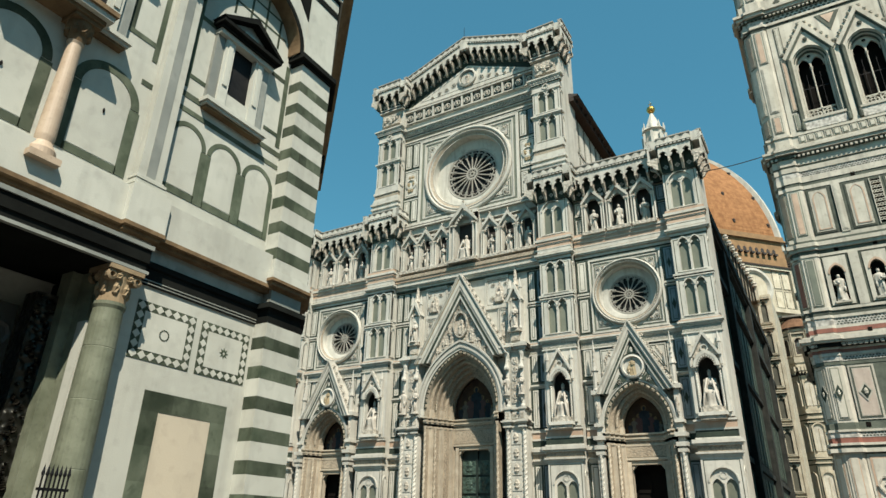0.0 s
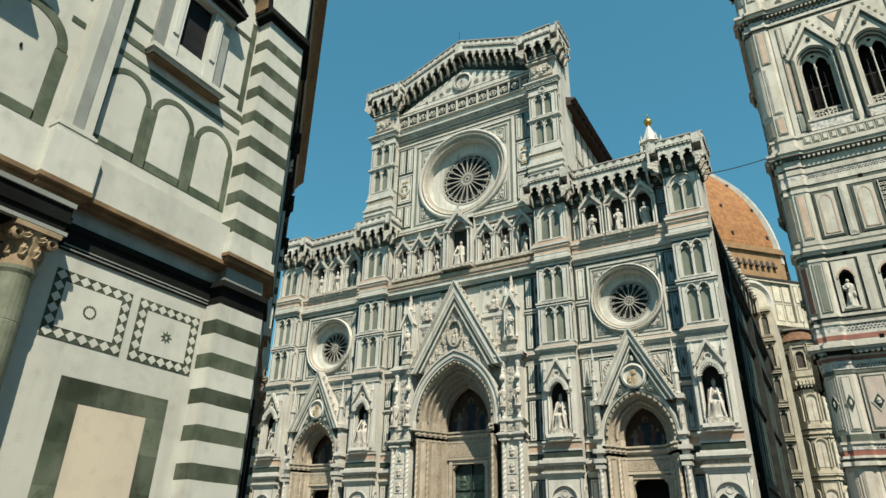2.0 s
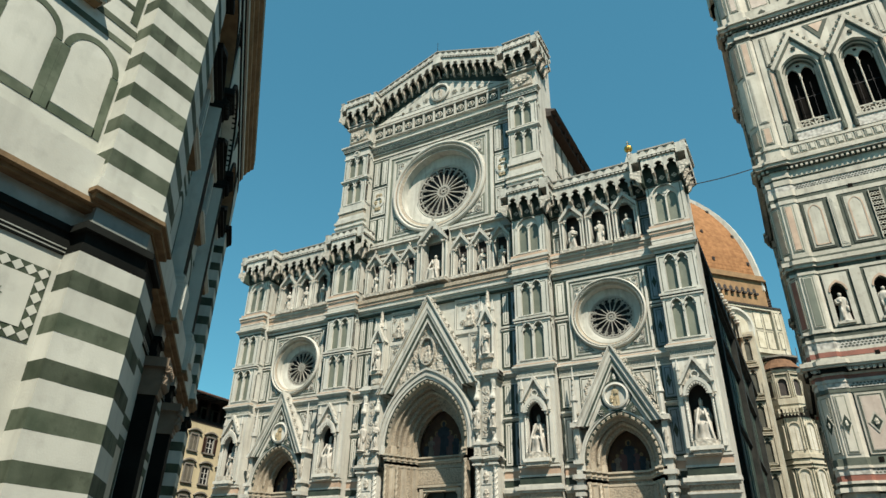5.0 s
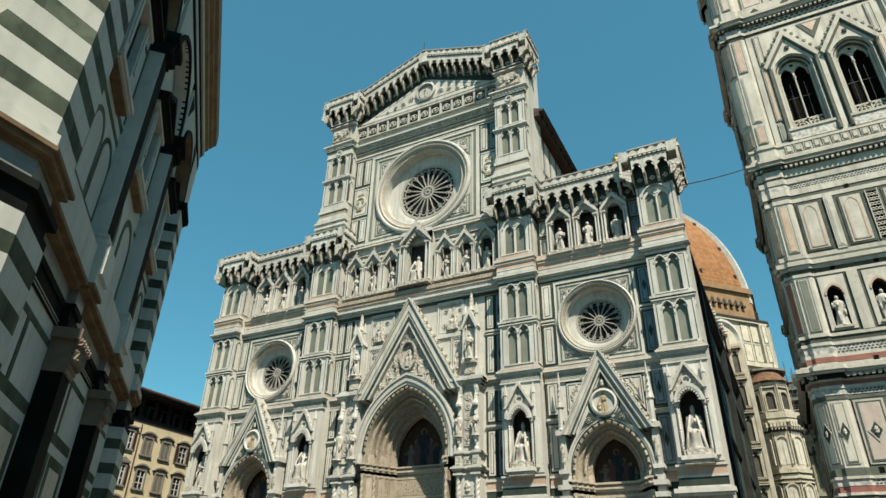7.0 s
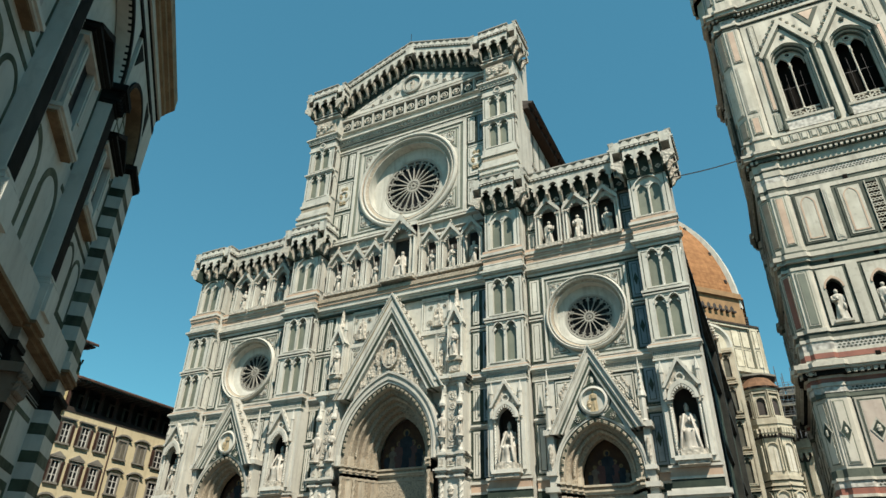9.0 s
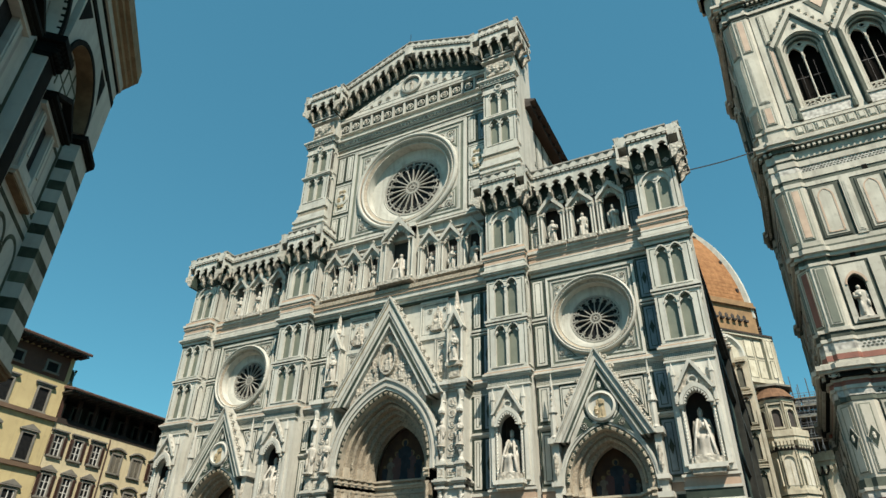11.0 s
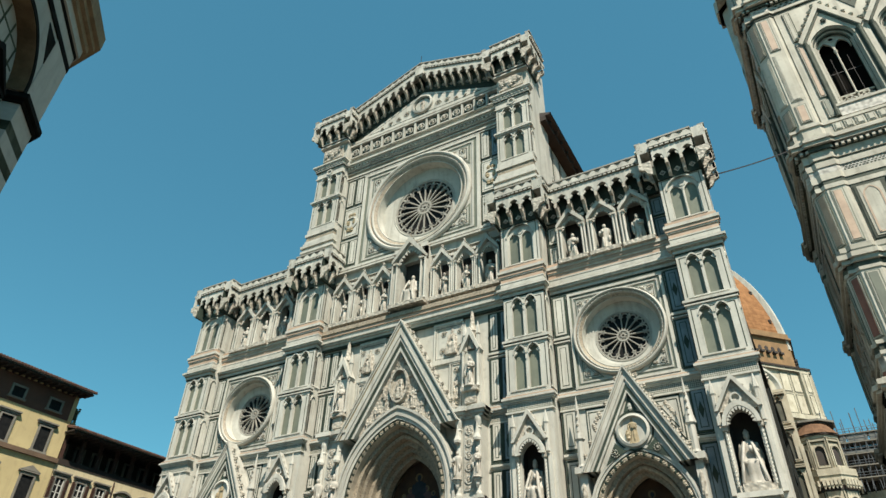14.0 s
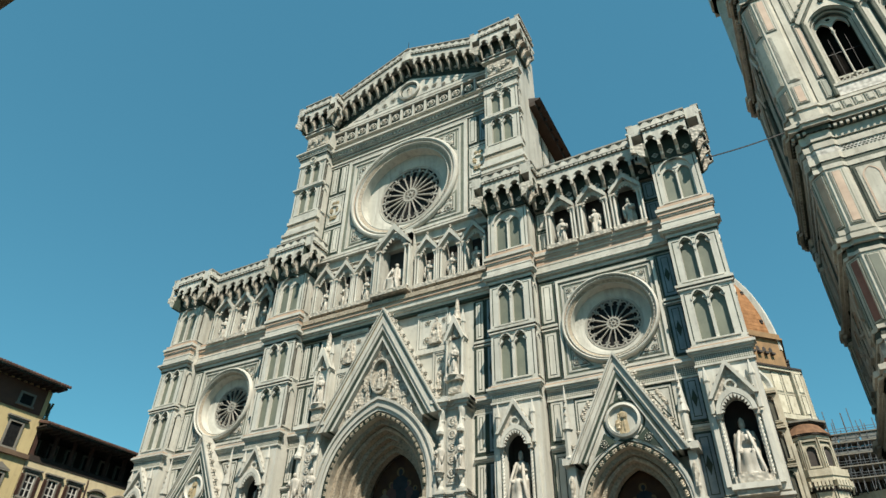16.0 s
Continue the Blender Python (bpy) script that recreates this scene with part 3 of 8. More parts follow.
def gallery(x0, x1, z0, z1, deep, bay=0.95, parapet=1.0):
    """A corbelled gallery: brackets, pointed little arches and a carved parapet. y = 0 is the wall."""
    g = Geo()
    n = max(1, round((x1 - x0) / bay))
    step = (x1 - x0) / n
    za = z0 + (z1 - z0) * 0.25
    g.plate(x0, x1, za, z1, -deep, -deep + 0.16, [(x0 + (i + 0.5) * step, step * 0.40, za, za + (z1 - za) * 0.34, step * 0.56) for i in range(n)], 0, 5)
    for i in range(n + 1):
        x = x0 + i * step
        b = step * 0.10
        prof = [(-0.02, z0 - 0.22), (-deep * 0.42, z0 - 0.02), (-deep * 0.62, za - 0.2), (-deep * 1.06, za - 0.02), (-deep * 1.06, za + 0.45), (-0.02, za + 0.45)]
        g.add([(x + sx * b, y, z) for sx in (-1, 1) for y, z in prof], [tuple(range(6)), tuple(range(11, 5, -1))] + [(k, (k + 1) % 6, (k + 1) % 6 + 6, k + 6)[::-1] for k in range(6)], 1)
    g.box(x0, x1, -deep + 0.16, 0.1, z1 - 0.12, z1, 0)
    # back wall dark green: its inlay, and the gallery's shade put into the colour
    g.box(x0, x1, -0.03, 0.1, z0, z1 - 0.12, 3)
    for i in range(n):
        x = x0 + (i + 0.5) * step
        g.ring(x, z0 + 0.36, [(0.22, -0.03), (0.22, -0.07), (0.13, -0.07), (0.13, -0.03)], 4, 0).blob(x, -0.05, z0 + 0.36, 0.06, 0.03, 0.06, 0, 4)
        # cusps of the little arch
        for cs in (-1, 1):
            tri = [(x + cs * step * 0.40, za + (z1 - za) * 0.30), (x + cs * step * 0.16, za + (z1 - za) * 0.46), (x + cs * step * 0.34, za + (z1 - za) * 0.58)]
            g.prism(tri if cs > 0 else tri[::-1], -deep + 0.03, -deep + 0.13, 0)
    g.box(x0 - 0.06, x1 + 0.06, -0.12, 0.1, z0 - 0.25, z0, 2)
    z = cornice(g, x0, x1, -deep, z1, [(0.10, 0.06, 5), (0.07, 0.12, 2), (0.12, 0.16, 0)], 0.4, False)
    m = max(1, round((x1 - x0) / 0.34))
    for i in range(m):
        a, b = x0 + (x1 - x0) * (i + 0.15) / m, x0 + (x1 - x0) * (i + 0.85) / m
        g.box(a, b, -deep - 0.14, -deep, z1 + 0.02, z1 + 0.12, 0)
    g.box(x0, x1, -deep + 0.02, -deep + 0.3, z, z1 + parapet - 0.12, 4)
    m = max(1, round((x1 - x0) / 0.72))
    for i in range(m):
        x = x0 + (x1 - x0) * (i + 0.5) / m
        g.prism([(x - 0.33, z + 0.03), (x + 0.33, z + 0.03), (x + 0.3, z + 0.22), (x + 0.12, z + 0.42), (x, z + 0.60), (x - 0.12, z + 0.42), (x - 0.3, z + 0.22)], -deep - 0.05, -deep + 0.02, 0)
    g.box(x0, x1, -deep - 0.08, -deep + 0.36, z1 + parapet - 0.12, z1 + parapet, 4)
    return g


GAL = [WHITE, CARVED, GREEN, GREEN, PARAPET, TAN]


def pier_core(name, x0, x1, tall, tiers, bands, back=3.4):
    g = Geo().box(x0 + 0.02, x1 - 0.02, PF + 0.3, back, 0, 9.7, 0).box(x0 + 0.02, x1 - 0.02, PF + 0.3, back, 16.2, tall, 0)
    mid = (x0 + x1) / 2  # hollow behind the statue niche
    g.box(x0 + 0.02, mid - 0.75, PF + 0.3, back, 9.7, 16.2, 0).box(mid + 0.75, x1 - 0.02, PF + 0.3, back, 9.7, 16.2, 0).box(mid - 0.75, mid + 0.75, PF + 1.15, back, 9.7, 16.2, 0).box(mid - 0.75, mid + 0.75, PF + 0.3, PF + 1.15, 14.4, 16.2, 0)
    ob = part(name, g, WHITE, cathedral)
    for z, steps in bands:
        for h, p, q in steps:
            part("string_course", cornice_step(x0, x1, z, h, p), (WHITE, GREEN, PINK, FINE, DIAPER)[q], ob)
            z += h
    for z0, z1, kind in tiers:
        lancets(ob, Matrix.Translation((x0, PF, z0)), x1 - x0, z1 - z0, 2, kind == "r")
        edge = kept(("edge", round(x1 - x0, 2), round(z1 - z0, 2)), lambda: Geo().box(0.16, 0.21, -0.012, 0.02, 0.25, z1 - z0 - 0.2).box(x1 - x0 - 0.21, x1 - x0 - 0.16, -0.012, 0.02, 0.25, z1 - z0 - 0.2)
                    .box(0.21, x1 - x0 - 0.21, -0.012, 0.02, z1 - z0 - 0.25, z1 - z0 - 0.2).mesh("line_inlay", [GREEN]))
        part("line_inlay", edge, None, ob, at=Matrix.Translation((x0, PF, z0)))
        lancets(ob, Matrix.Translation((x1, PF + 0.02, z0)) @ pose(0, 0, 0, 0, 0, 90), 1.05, z1 - z0, 1)
    return ob


LOW = [(7.0, [(0.18, 0.10, 0), (0.14, 0.22, 0), (0.42, 0.08, 3), (0.16, 0.22, 0), (0.26, 0.36, 0), (0.14, 0.12, 0), (0.50, 0.05, 1), (0.14, 0.10, 0), (0.50, 0.04, 2), (0.14, 0.12, 0)])]
MIDDLE = [(16.0, [(0.10, 0.10, 0), (0.50, 0.04, 4), (0.10, 0.10, 0), (0.12, 0.20, 0), (0.14, 0.30, 0), (0.12, 0.20, 2), (0.14, 0.06, 0)])]
STRING = [(20.58, [(0.10, 0.10, 0), (0.10, 0.06, 1), (0.16, 0.16, 0)])]
BAND = [(24.12, [(0.12, 0.04, 1), (0.20, 0.10, 0), (0.10, 0.16, 3), (0.12, 0.26, 0), (0.16, 0.36, 0), (0.12, 0.20, 3), (0.36, 0.12, 0), (0.10, 0.15, 0), (0.34, 0.11, 2), (0.10, 0.17, 0), (0.24, 0.22, 2), (0.22, 0.30, 0), (0.28, 0.16, 2)])]
TIERS = [(1.4, 7.0, "r"), (17.26, 20.58, "p"), (20.94, 24.12, "p"), (26.56, 30.3, "r")]
UPPER = [(33.3, [(0.35, 0.28, 0), (0.35, 0.18, 0), (0.25, 0.30, 0), (0.30, 0.16, 0), (0.25, 0.34, 0), (0.3, 0.20, 0), (0.3, 0.12, 0), (0.5, 0.06, 3), (0.3, 0.16, 0), (0.55, 0.06, 0)]),
         (39.7, [(0.12, 0.12, 0), (0.16, 0.20, 0), (0.1, 0.08, 0)]),
         (42.8, [(0.14, 0.10, 0), (0.55, 0.04, 0), (0.10, 0.10, 0), (0.10, 0.14, 1), (0.35, 0.22, 0), (0.14, 0.34, 0), (0.16, 0.44, 0), (0.25, 0.14, 0)]),
         (46.9, [(0.16, 0.14, 0), (0.14, 0.06, 1), (0.14, 0.22, 0)])]

for k, (x0, x1) in enumerate(PIERS):
    inner = k in (1, 2)
    tiers = TIERS + ([(36.75, 39.7, "p"), (40.08, 42.8, "p")] if inner else [])
    ob = pier_core("pier", x0, x1, 50.0 if inner else 32.5, tiers, LOW + MIDDLE + STRING + BAND + (UPPER if inner else []))
    g = Geo().box(x0 - 0.35, x1 + 0.35, PF - 0.35, 1.0, 0, 0.7, 0).box(x0 - 0.2, x1 + 0.2, PF - 0.2, 1.0, 0.7, 1.1, 1).box(x0 - 0.12, x1 + 0.12, PF - 0.12, 1.0, 1.1, 1.4, 0)
    # statue niche tier
    mid = (x0 + x1) / 2
    part("plinth", g, [WHITE, GREEN], ob)
    part("niche_wall", Geo().plate(x0, x1, 9.7, 16.2, PF, PF + 0.3, [(mid, 0.72, 10.3, 13.2, 0.95)], 0), WHITE, ob)
    n = Geo()
    # back and cheeks painted with the niche's shade
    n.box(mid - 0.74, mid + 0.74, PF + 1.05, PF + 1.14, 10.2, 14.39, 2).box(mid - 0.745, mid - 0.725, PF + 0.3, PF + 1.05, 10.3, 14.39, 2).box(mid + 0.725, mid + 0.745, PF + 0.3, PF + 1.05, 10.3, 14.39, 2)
    n.box(mid - 1.0, mid + 1.0, PF - 0.62, PF + 0.4, 9.75, 10.0, 0).box(mid - 0.85, mid + 0.85, PF - 0.5, PF + 0.4, 9.5, 9.75, 1).box(mid - 0.8, mid + 0.8, PF - 0.4, PF + 0.8, 10.0, 10.35, 1)
    for s in (-1, 1):
        n.twist(mid + s * 0.84, PF - 0.22, 0.07, 10.35, 13.1, 14, 0)
        n.box(mid + s * 0.84 - 0.13, mid + s * 0.84 + 0.13, PF - 0.36, PF, 13.1, 13.4, 1).box(mid + s * 1.12 - 0.12, mid + s * 1.12 + 0.12, PF - 0.16, PF, 10.0, 13.3, 0)
        n.lathe(mid + s * 1.06, PF - 0.25, [(0.14, 13.4), (0.13, 15.0), (0.18, 15.1), (0.02, 15.9)], 6, 0)
    n.band(arch(mid, 13.3, 0.72, 0.95), arch(mid, 13.3, 0.92, 1.25), PF - 0.5, PF, 0)
    crv, low = arch(mid, 13.3, 0.70, 0.93, 6), arch(mid, 13.3, 0.52, 0.70, 6)
    for i in range(12):
        (ax, az), (bx, bz) = crv[i], crv[i + 1]
        tip = ((low[i][0] + low[i + 1][0]) / 2, (low[i][1] + low[i + 1][1]) / 2)
        n.prism([(ax, az), tip, (bx, bz)], PF - 0.48, PF - 0.36, 0)
    n.prism([(mid - 1.0, 14.1), (mid + 1.0, 14.1), (mid, 15.95)], PF - 0.22, PF, 1)
    n.ring(mid, 14.72, [(0.3, PF - 0.22), (0.3, PF - 0.34), (0.2, PF - 0.34), (0.18, PF - 0.22)], 12, 0)
    n.box(mid - 0.62, mid + 0.62, PF - 0.5, PF + 0.3, 10.0, 10.42, 1)
    n.band([(mid - 0.95, 14.1), (mid, 15.7), (mid + 0.95, 14.1)], [(mid - 1.15, 14.1), (mid, 16.05), (mid + 1.15, 14.1)], PF - 0.5, PF - 0.1, 0)
    for s in (-1, 1):
        for q in range(4):
            n.blob(mid + s * (0.98 - 0.26 * q), PF - 0.4, 14.42 + 0.42 * q, 0.09, 0.09, 0.1, 1, 5)
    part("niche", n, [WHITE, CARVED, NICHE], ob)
    statue((FX + mid, FY + PF + 0.35, 10.42), 2.7, k * 3, "white marble bishop statue in a pointed canopied niche of a pier", "pier statues", seated=k != 0)
    # gallery round the pier head
    tops = [(30.4, 32.4)] + ([(47.45, 49.5)] if inner else [])
    for z0, z1 in tops:
        d = 0.80
        part("gallery", gallery(x0 - 0.06, x1 + 0.06, z0, z1, d, 0.95, 0.9 if z0 < 40 else 1.1), GAL, ob, at=(0, PF, 0))
        part("gallery", gallery(-d, 2.3, z0, z1, d, 0.95, 0.9 if z0 < 40 else 1.1), GAL, ob, at=Matrix.Translation((x1 + 0.06, PF, 0)) @ pose(0, 0, 0, 0, 0, 90))
        part("gallery", gallery(-2.3, d, z0, z1, d, 0.95, 0.9 if z0 < 40 else 1.1), GAL, ob, at=Matrix.Translation((x0 - 0.06, PF, 0)) @ pose(0, 0, 0, 0, 0, -90))
        c = Geo()
        for cx in (x0 - 0.06 - d / 2, x1 + 0.06 + d / 2):
            c.box(cx - d / 2, cx + d / 2, PF - d, PF + 0.1, z1 - 0.1, z1 + 0.8, 0)
        c.box(x0 - 0.7, x1 + 0.7, PF - 0.65, 2.2, z1 + 0.4, z1 + 0.75, 0)
        part("gallery_corner", c, [WHITE], ob)
    if inner:
        c = Geo().box(x0 + 0.35, x1 - 0.35, PF - 0.03, PF + 0.3, 45.05, 46.5, 0)
        cx = (x0 + x1) / 2
        c.ring(cx, 43.25, [(0.34, PF), (0.34, PF - 0.16), (0.22, PF - 0.16), (0.2, PF - 0.02)], 14, 1)
        for q in range(5):
            c.blob(cx - 0.8 + q * 0.4, PF - 0.08, 45.7 + 0.25 * math.sin(q * 2.1), 0.26, 0.16, 0.4, 0)
        dentils(c, x0 - 0.2, x1 + 0.2, PF - 0.14, 43.85, 0.16, 0.14, 0.16, 1)
        part("carved_panel", c, [CARVED, WHITE], ob)


def tabernacle(wide, tall, deep=1.05):
    """A canopied statue niche: colonnettes, cusped arch, crocketed gable."""
    def make():
        g = Geo()
        hw, zs = wide * 0.34, tall * 0.60
        # back of the niche, painted dark for its shade
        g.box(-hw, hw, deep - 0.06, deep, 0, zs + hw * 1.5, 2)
        g.box(-wide / 2, -hw, 0, deep, 0, tall * 0.8, 0).box(hw, wide / 2, 0, deep, 0, tall * 0.8, 0)
        g.plate(-wide / 2, wide / 2, zs, tall * 0.86, 0, 0.25, [(0, hw, zs, zs, hw * 1.35)], 0)
        # pointed cusps all round the head
        crv, tips = arch(0, zs, hw, hw * 1.35, 5), arch(0, zs, hw * 0.72, hw * 1.0, 5)
        for i in range(10):
            tip = ((tips[i][0] + tips[i + 1][0]) / 2, (tips[i][1] + tips[i + 1][1]) / 2)
            g.prism([crv[i], tip, crv[i + 1]], 0.02, 0.14, 0)
        for s in (-1, 1):
            g.lathe(s * (hw + 0.07), -0.14, [(0.12, 0), (0.07, 0.14), (0.07, zs - 0.3), (0.13, zs - 0.05)], 8, 0)
            g.lathe(s * (wide / 2 - 0.04), -0.2, [(0.12, 0), (0.07, 0.14), (0.07, zs - 0.3), (0.13, zs - 0.05)], 8, 0)
            g.box(s * (hw + 0.14) - 0.22, s * (hw + 0.14) + 0.22, -0.3, 0, zs - 0.05, zs + 0.12, 1)
        g.band([(-wide / 2, zs + 0.12), (0, tall * 0.90), (wide / 2, zs + 0.12)], [(-wide / 2 - 0.02, zs + 0.42), (0, tall), (wide / 2 + 0.02, zs + 0.42)], -0.28, 0.05, 0)
        for s in (-1, 1):
            for q in range(1, 5):
                f = q / 5
                g.blob(s * wide / 2 * (1 - f), -0.16, zs + 0.42 + (tall - zs - 0.42) * f + 0.06, 0.10, 0.10, 0.11, 1, 5)
        g.blob(0, -0.15, tall + 0.12, 0.13, 0.13, 0.2, 1, 6)
        g.box(-wide / 2, wide / 2, -0.42, deep, -0.32, 0, 1)
        return g.mesh("niche", [WHITE, CARVED, NICHE])
    return kept(("tab", round(wide, 2), round(tall, 2)), make)


# ---- front wall: real openings for three portals and three rose windows ----
SIDE = 15.35


def rose(name, cx, cz, r_out, r_in, spokes, y_face, deep):
    g = Geo()
    k = r_out - r_in
    # rolls of the outer ring with a pink line, a bead course, then one wide splay down to the glass
    g.ring(cx, cz, [(r_out, y_face + 0.3), (r_out, y_face - 0.22), (r_out - 0.04 * k, y_face - 0.34), (r_out - 0.10 * k, y_face - 0.38), (r_out - 0.15 * k, y_face - 0.32), (r_out - 0.16 * k, y_face - 0.22)], 64, 0)
    g.ring(cx, cz, [(r_out - 0.16 * k, y_face - 0.22), (r_out - 0.20 * k, y_face - 0.21)], 64, 3)
    g.ring(cx, cz, [(r_out - 0.20 * k, y_face - 0.21), (r_out - 0.22 * k, y_face - 0.27), (r_out - 0.26 * k, y_face - 0.26), (r_out - 0.28 * k, y_face - 0.18), (r_out - 0.30 * k, y_face - 0.14)], 64, 0)
    g.ring(cx, cz, [(r_out - 0.30 * k, y_face - 0.14), (r_out - 0.42 * k, y_face + 0.02)], 64, 2)
    g.ring(cx, cz, [(r_out - 0.42 * k, y_face + 0.02), (r_out - 0.45 * k, y_face), (r_out - 0.47 * k, y_face + deep * 0.78)], 64, 0)
    g.ring(cx, cz, [(r_out - 0.47 * k, y_face + deep * 0.78), (r_in + 0.22 * k, y_face + deep * 0.86), (r_in + 0.06 * k, y_face + deep * 0.95)], 64, 0)
    g.ring(cx, cz, [(r_in + 0.06 * k, y_face + deep * 0.95), (r_in + 0.03 * k, y_face + deep * 0.90), (r_in, y_face + deep)], 64, 0)
    m = int(r_out * 22)
    for i in range(m):
        a = 2 * math.pi * i / m
        rr = r_out - 0.24 * k
        g.blob(cx + rr * math.cos(a), y_face - 0.27, cz + rr * math.sin(a), 0.06, 0.05, 0.06, 0, 5)
    ob = part(name, g, [WHITE, CARVED, FINE, PINK], cathedral)
    t = Geo()
    yt = y_face + deep
    t.ring(cx, cz, [(r_in * 1.02, yt + 0.1), (r_in * 1.02, yt - 0.05), (r_in * 0.95, yt - 0.05), (r_in * 0.95, yt + 0.1)], 64)
    t.ring(cx, cz, [(r_in * 0.24, yt + 0.1), (r_in * 0.24, yt - 0.06), (r_in * 0.18, yt - 0.06), (r_in * 0.18, yt + 0.1)], 24)
    t.ring(cx, cz, [(r_in * 0.09, yt + 0.1), (r_in * 0.09, yt - 0.06), (r_in * 0.05, yt - 0.06), (r_in * 0.05, yt + 0.1)], 12)
    for i in range(8):
        a = 2 * math.pi * (i + 0.5) / 8
        t.ring(cx + r_in * 0.135 * math.cos(a), cz + r_in * 0.135 * math.sin(a), [(r_in * 0.052, yt + 0.1), (r_in * 0.052, yt - 0.04), (r_in * 0.034, yt - 0.04), (r_in * 0.034, yt + 0.1)], 8)
    for i in range(spokes):
        a = 2 * math.pi * i / spokes
        ca, sa = math.cos(a), math.sin(a)
        w = r_in * 0.017
        q = [(r_in * 0.23, -w), (r_in * 0.70, -w), (r_in * 0.70, w), (r_in * 0.23, w)]
        t.prism([(cx + p * ca - o * sa, cz + p * sa + o * ca) for p, o in q], yt - 0.05, yt + 0.08)
        # round head of the petal between two spokes, its cusps, and the web out to the rim
        b = a + math.pi / spokes
        hw = r_in * 0.76 * math.sin(math.pi / spokes)
        cb, sb = math.cos(b), math.sin(b)
        place = lambda line: [(cx + (r_in * 0.74 + z) * cb - x * sb, cz + (r_in * 0.74 + z) * sb + x * cb) for x, z in line]
        t.band(place(arch(0, 0, hw * 0.84, hw * 1.05, 5)), place(arch(0, 0, hw * 1.04, hw * 1.3, 5)), yt - 0.04, yt + 0.06)
        for q in (-1, 1):
            tri = [(q * hw * 0.9, -hw * 0.2), (q * hw * 0.38, hw * 0.12), (q * hw * 0.85, hw * 0.35)]
            t.prism(place(tri if q < 0 else tri[::-1]), yt - 0.03, yt + 0.05)
        t.prism([(cx + q0 * ca - o * sa, cz + q0 * sa + o * ca) for q0, o in [(r_in * 0.70, -w * 1.5), (r_in * 0.97, -w * 1.8), (r_in * 0.97, w * 1.8), (r_in * 0.70, w * 1.5)]], yt - 0.04, yt + 0.06)
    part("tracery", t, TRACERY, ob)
    gl = Geo().ring(cx, cz, [(r_in * 1.03, yt + 0.12), (0.02, yt + 0.12)], 48)
    part("glass", gl, LEAD, ob, "dark leaded glass")
    return ob


# the front wall hangs together as one part, its bays are pieces of it
front = part("facade_wall", Geo().plate(-8.1, 8.1, 0, 24.12, 0, 1.0, [(0, 4.2, 0, 12.0, 5.6)], 0, 14), [WHITE], cathedral, "white marble wall with green and pink panels")
for s in (-1, 1):
    c = s * SIDE
    a, b = c - 4.25, c + 4.25
    part("bay_wall", Geo().plate(a, b, 0, 17.26, 0, 1.0, [(c, 2.6, 0, 9.6, 3.3)], 0, 12), WHITE, front)
    part("rose_wall", Geo().holed(c - 3.1, c + 3.1, 17.26, 24.12, c, 20.6, 2.55, 0, 1.0, 0), WHITE, front)
    for x0, x1 in ((a, c - 3.1), (c + 3.1, b)):
        part("strip_wall", Geo().box(x0, x1, 0, 1.0, 17.26, 24.12), WHITE, front)
    part("bay_wall", Geo().box(a, b, 0, 1.0, 24.12, 26.56), WHITE, front)
    part("gallery_wall", Geo().box(a, b, 1.0, 1.6, 26.0, 32.5), WHITE, front)
part("bay_wall", Geo().box(-8.1, 8.1, 0, 1.0, 24.12, 26.0), WHITE, front)
part("gallery_wall", Geo().box(-8.1, 8.1, 1.0, 1.6, 25.5, 31.6), WHITE, front)
part("rose_wall", Geo().holed(-6.0, 6.0, 31.6, 42.3, 0, 36.85, 4.8, 0, 1.0, 0), WHITE, front)
for x0, x1 in ((-8.1, -6.0), (6.0, 8.1)):
    part("strip_wall", Geo().box(x0, x1, 0, 1.0, 31.6, 42.3), WHITE, front)
part("gable_wall", Geo().prism([(-8.1, 42.3), (8.1, 42.3), (8.1, 48.5), (0, 51.5), (-8.1, 48.5)], 0, 1.0, 0), WHITE, front)


# mouldings that run across the bays
def course(x0, x1, y, z, steps, back=0.2, teeth=None):
    for h, p, q in steps:
        part("string_course", Geo().box(x0, x1, y - p, y + back, z, z + h), (WHITE, GREEN, PINK, FINE, DIAPER)[q], front)
        z += h
    if teeth:
        m = Geo()
        dentils(m, x0, x1, *teeth)
        part("dentils", m, WHITE, front)


THIN = [(13.2, [(0.1, 0.1, 0), (0.14, 0.18, 0), (0.1, 0.08, 1)])]
for s in (-1, 1):
    a, b = s * SIDE - 4.25, s * SIDE + 4.25
    for z, steps in MIDDLE + BAND:
        course(a, b, 0.0, z, [(h, p + 0.04, q) for h, p, q in steps])
    for x0, x1 in ((a, s * SIDE - 3.2), (s * SIDE + 3.2, b)):
        for z, steps in STRING + LOW + THIN:
            course(x0, x1, 0.0, z, steps)
for x0, x1 in ((-8.1, -6.4), (6.4, 8.1)):
    for z, steps in MIDDLE + STRING + LOW + THIN:
        course(x0, x1, 0.0, z, steps)
course(-8.1, 8.1, -0.25, 24.12, [(0.16, 0.04, 1), (0.20, 0.10, 0), (0.14, 0.26, 0), (0.20, 0.40, 0), (0.28, 0.28, 0), (0.26, 0.40, 2), (0.34, 0.5, 3)], 0.4)
course(-8.1, 8.1, 0.0, 31.3, [(0.16, 0.35, 0), (0.14, 0.15, 1), (0.18, 0.3, 0)], 0.5)
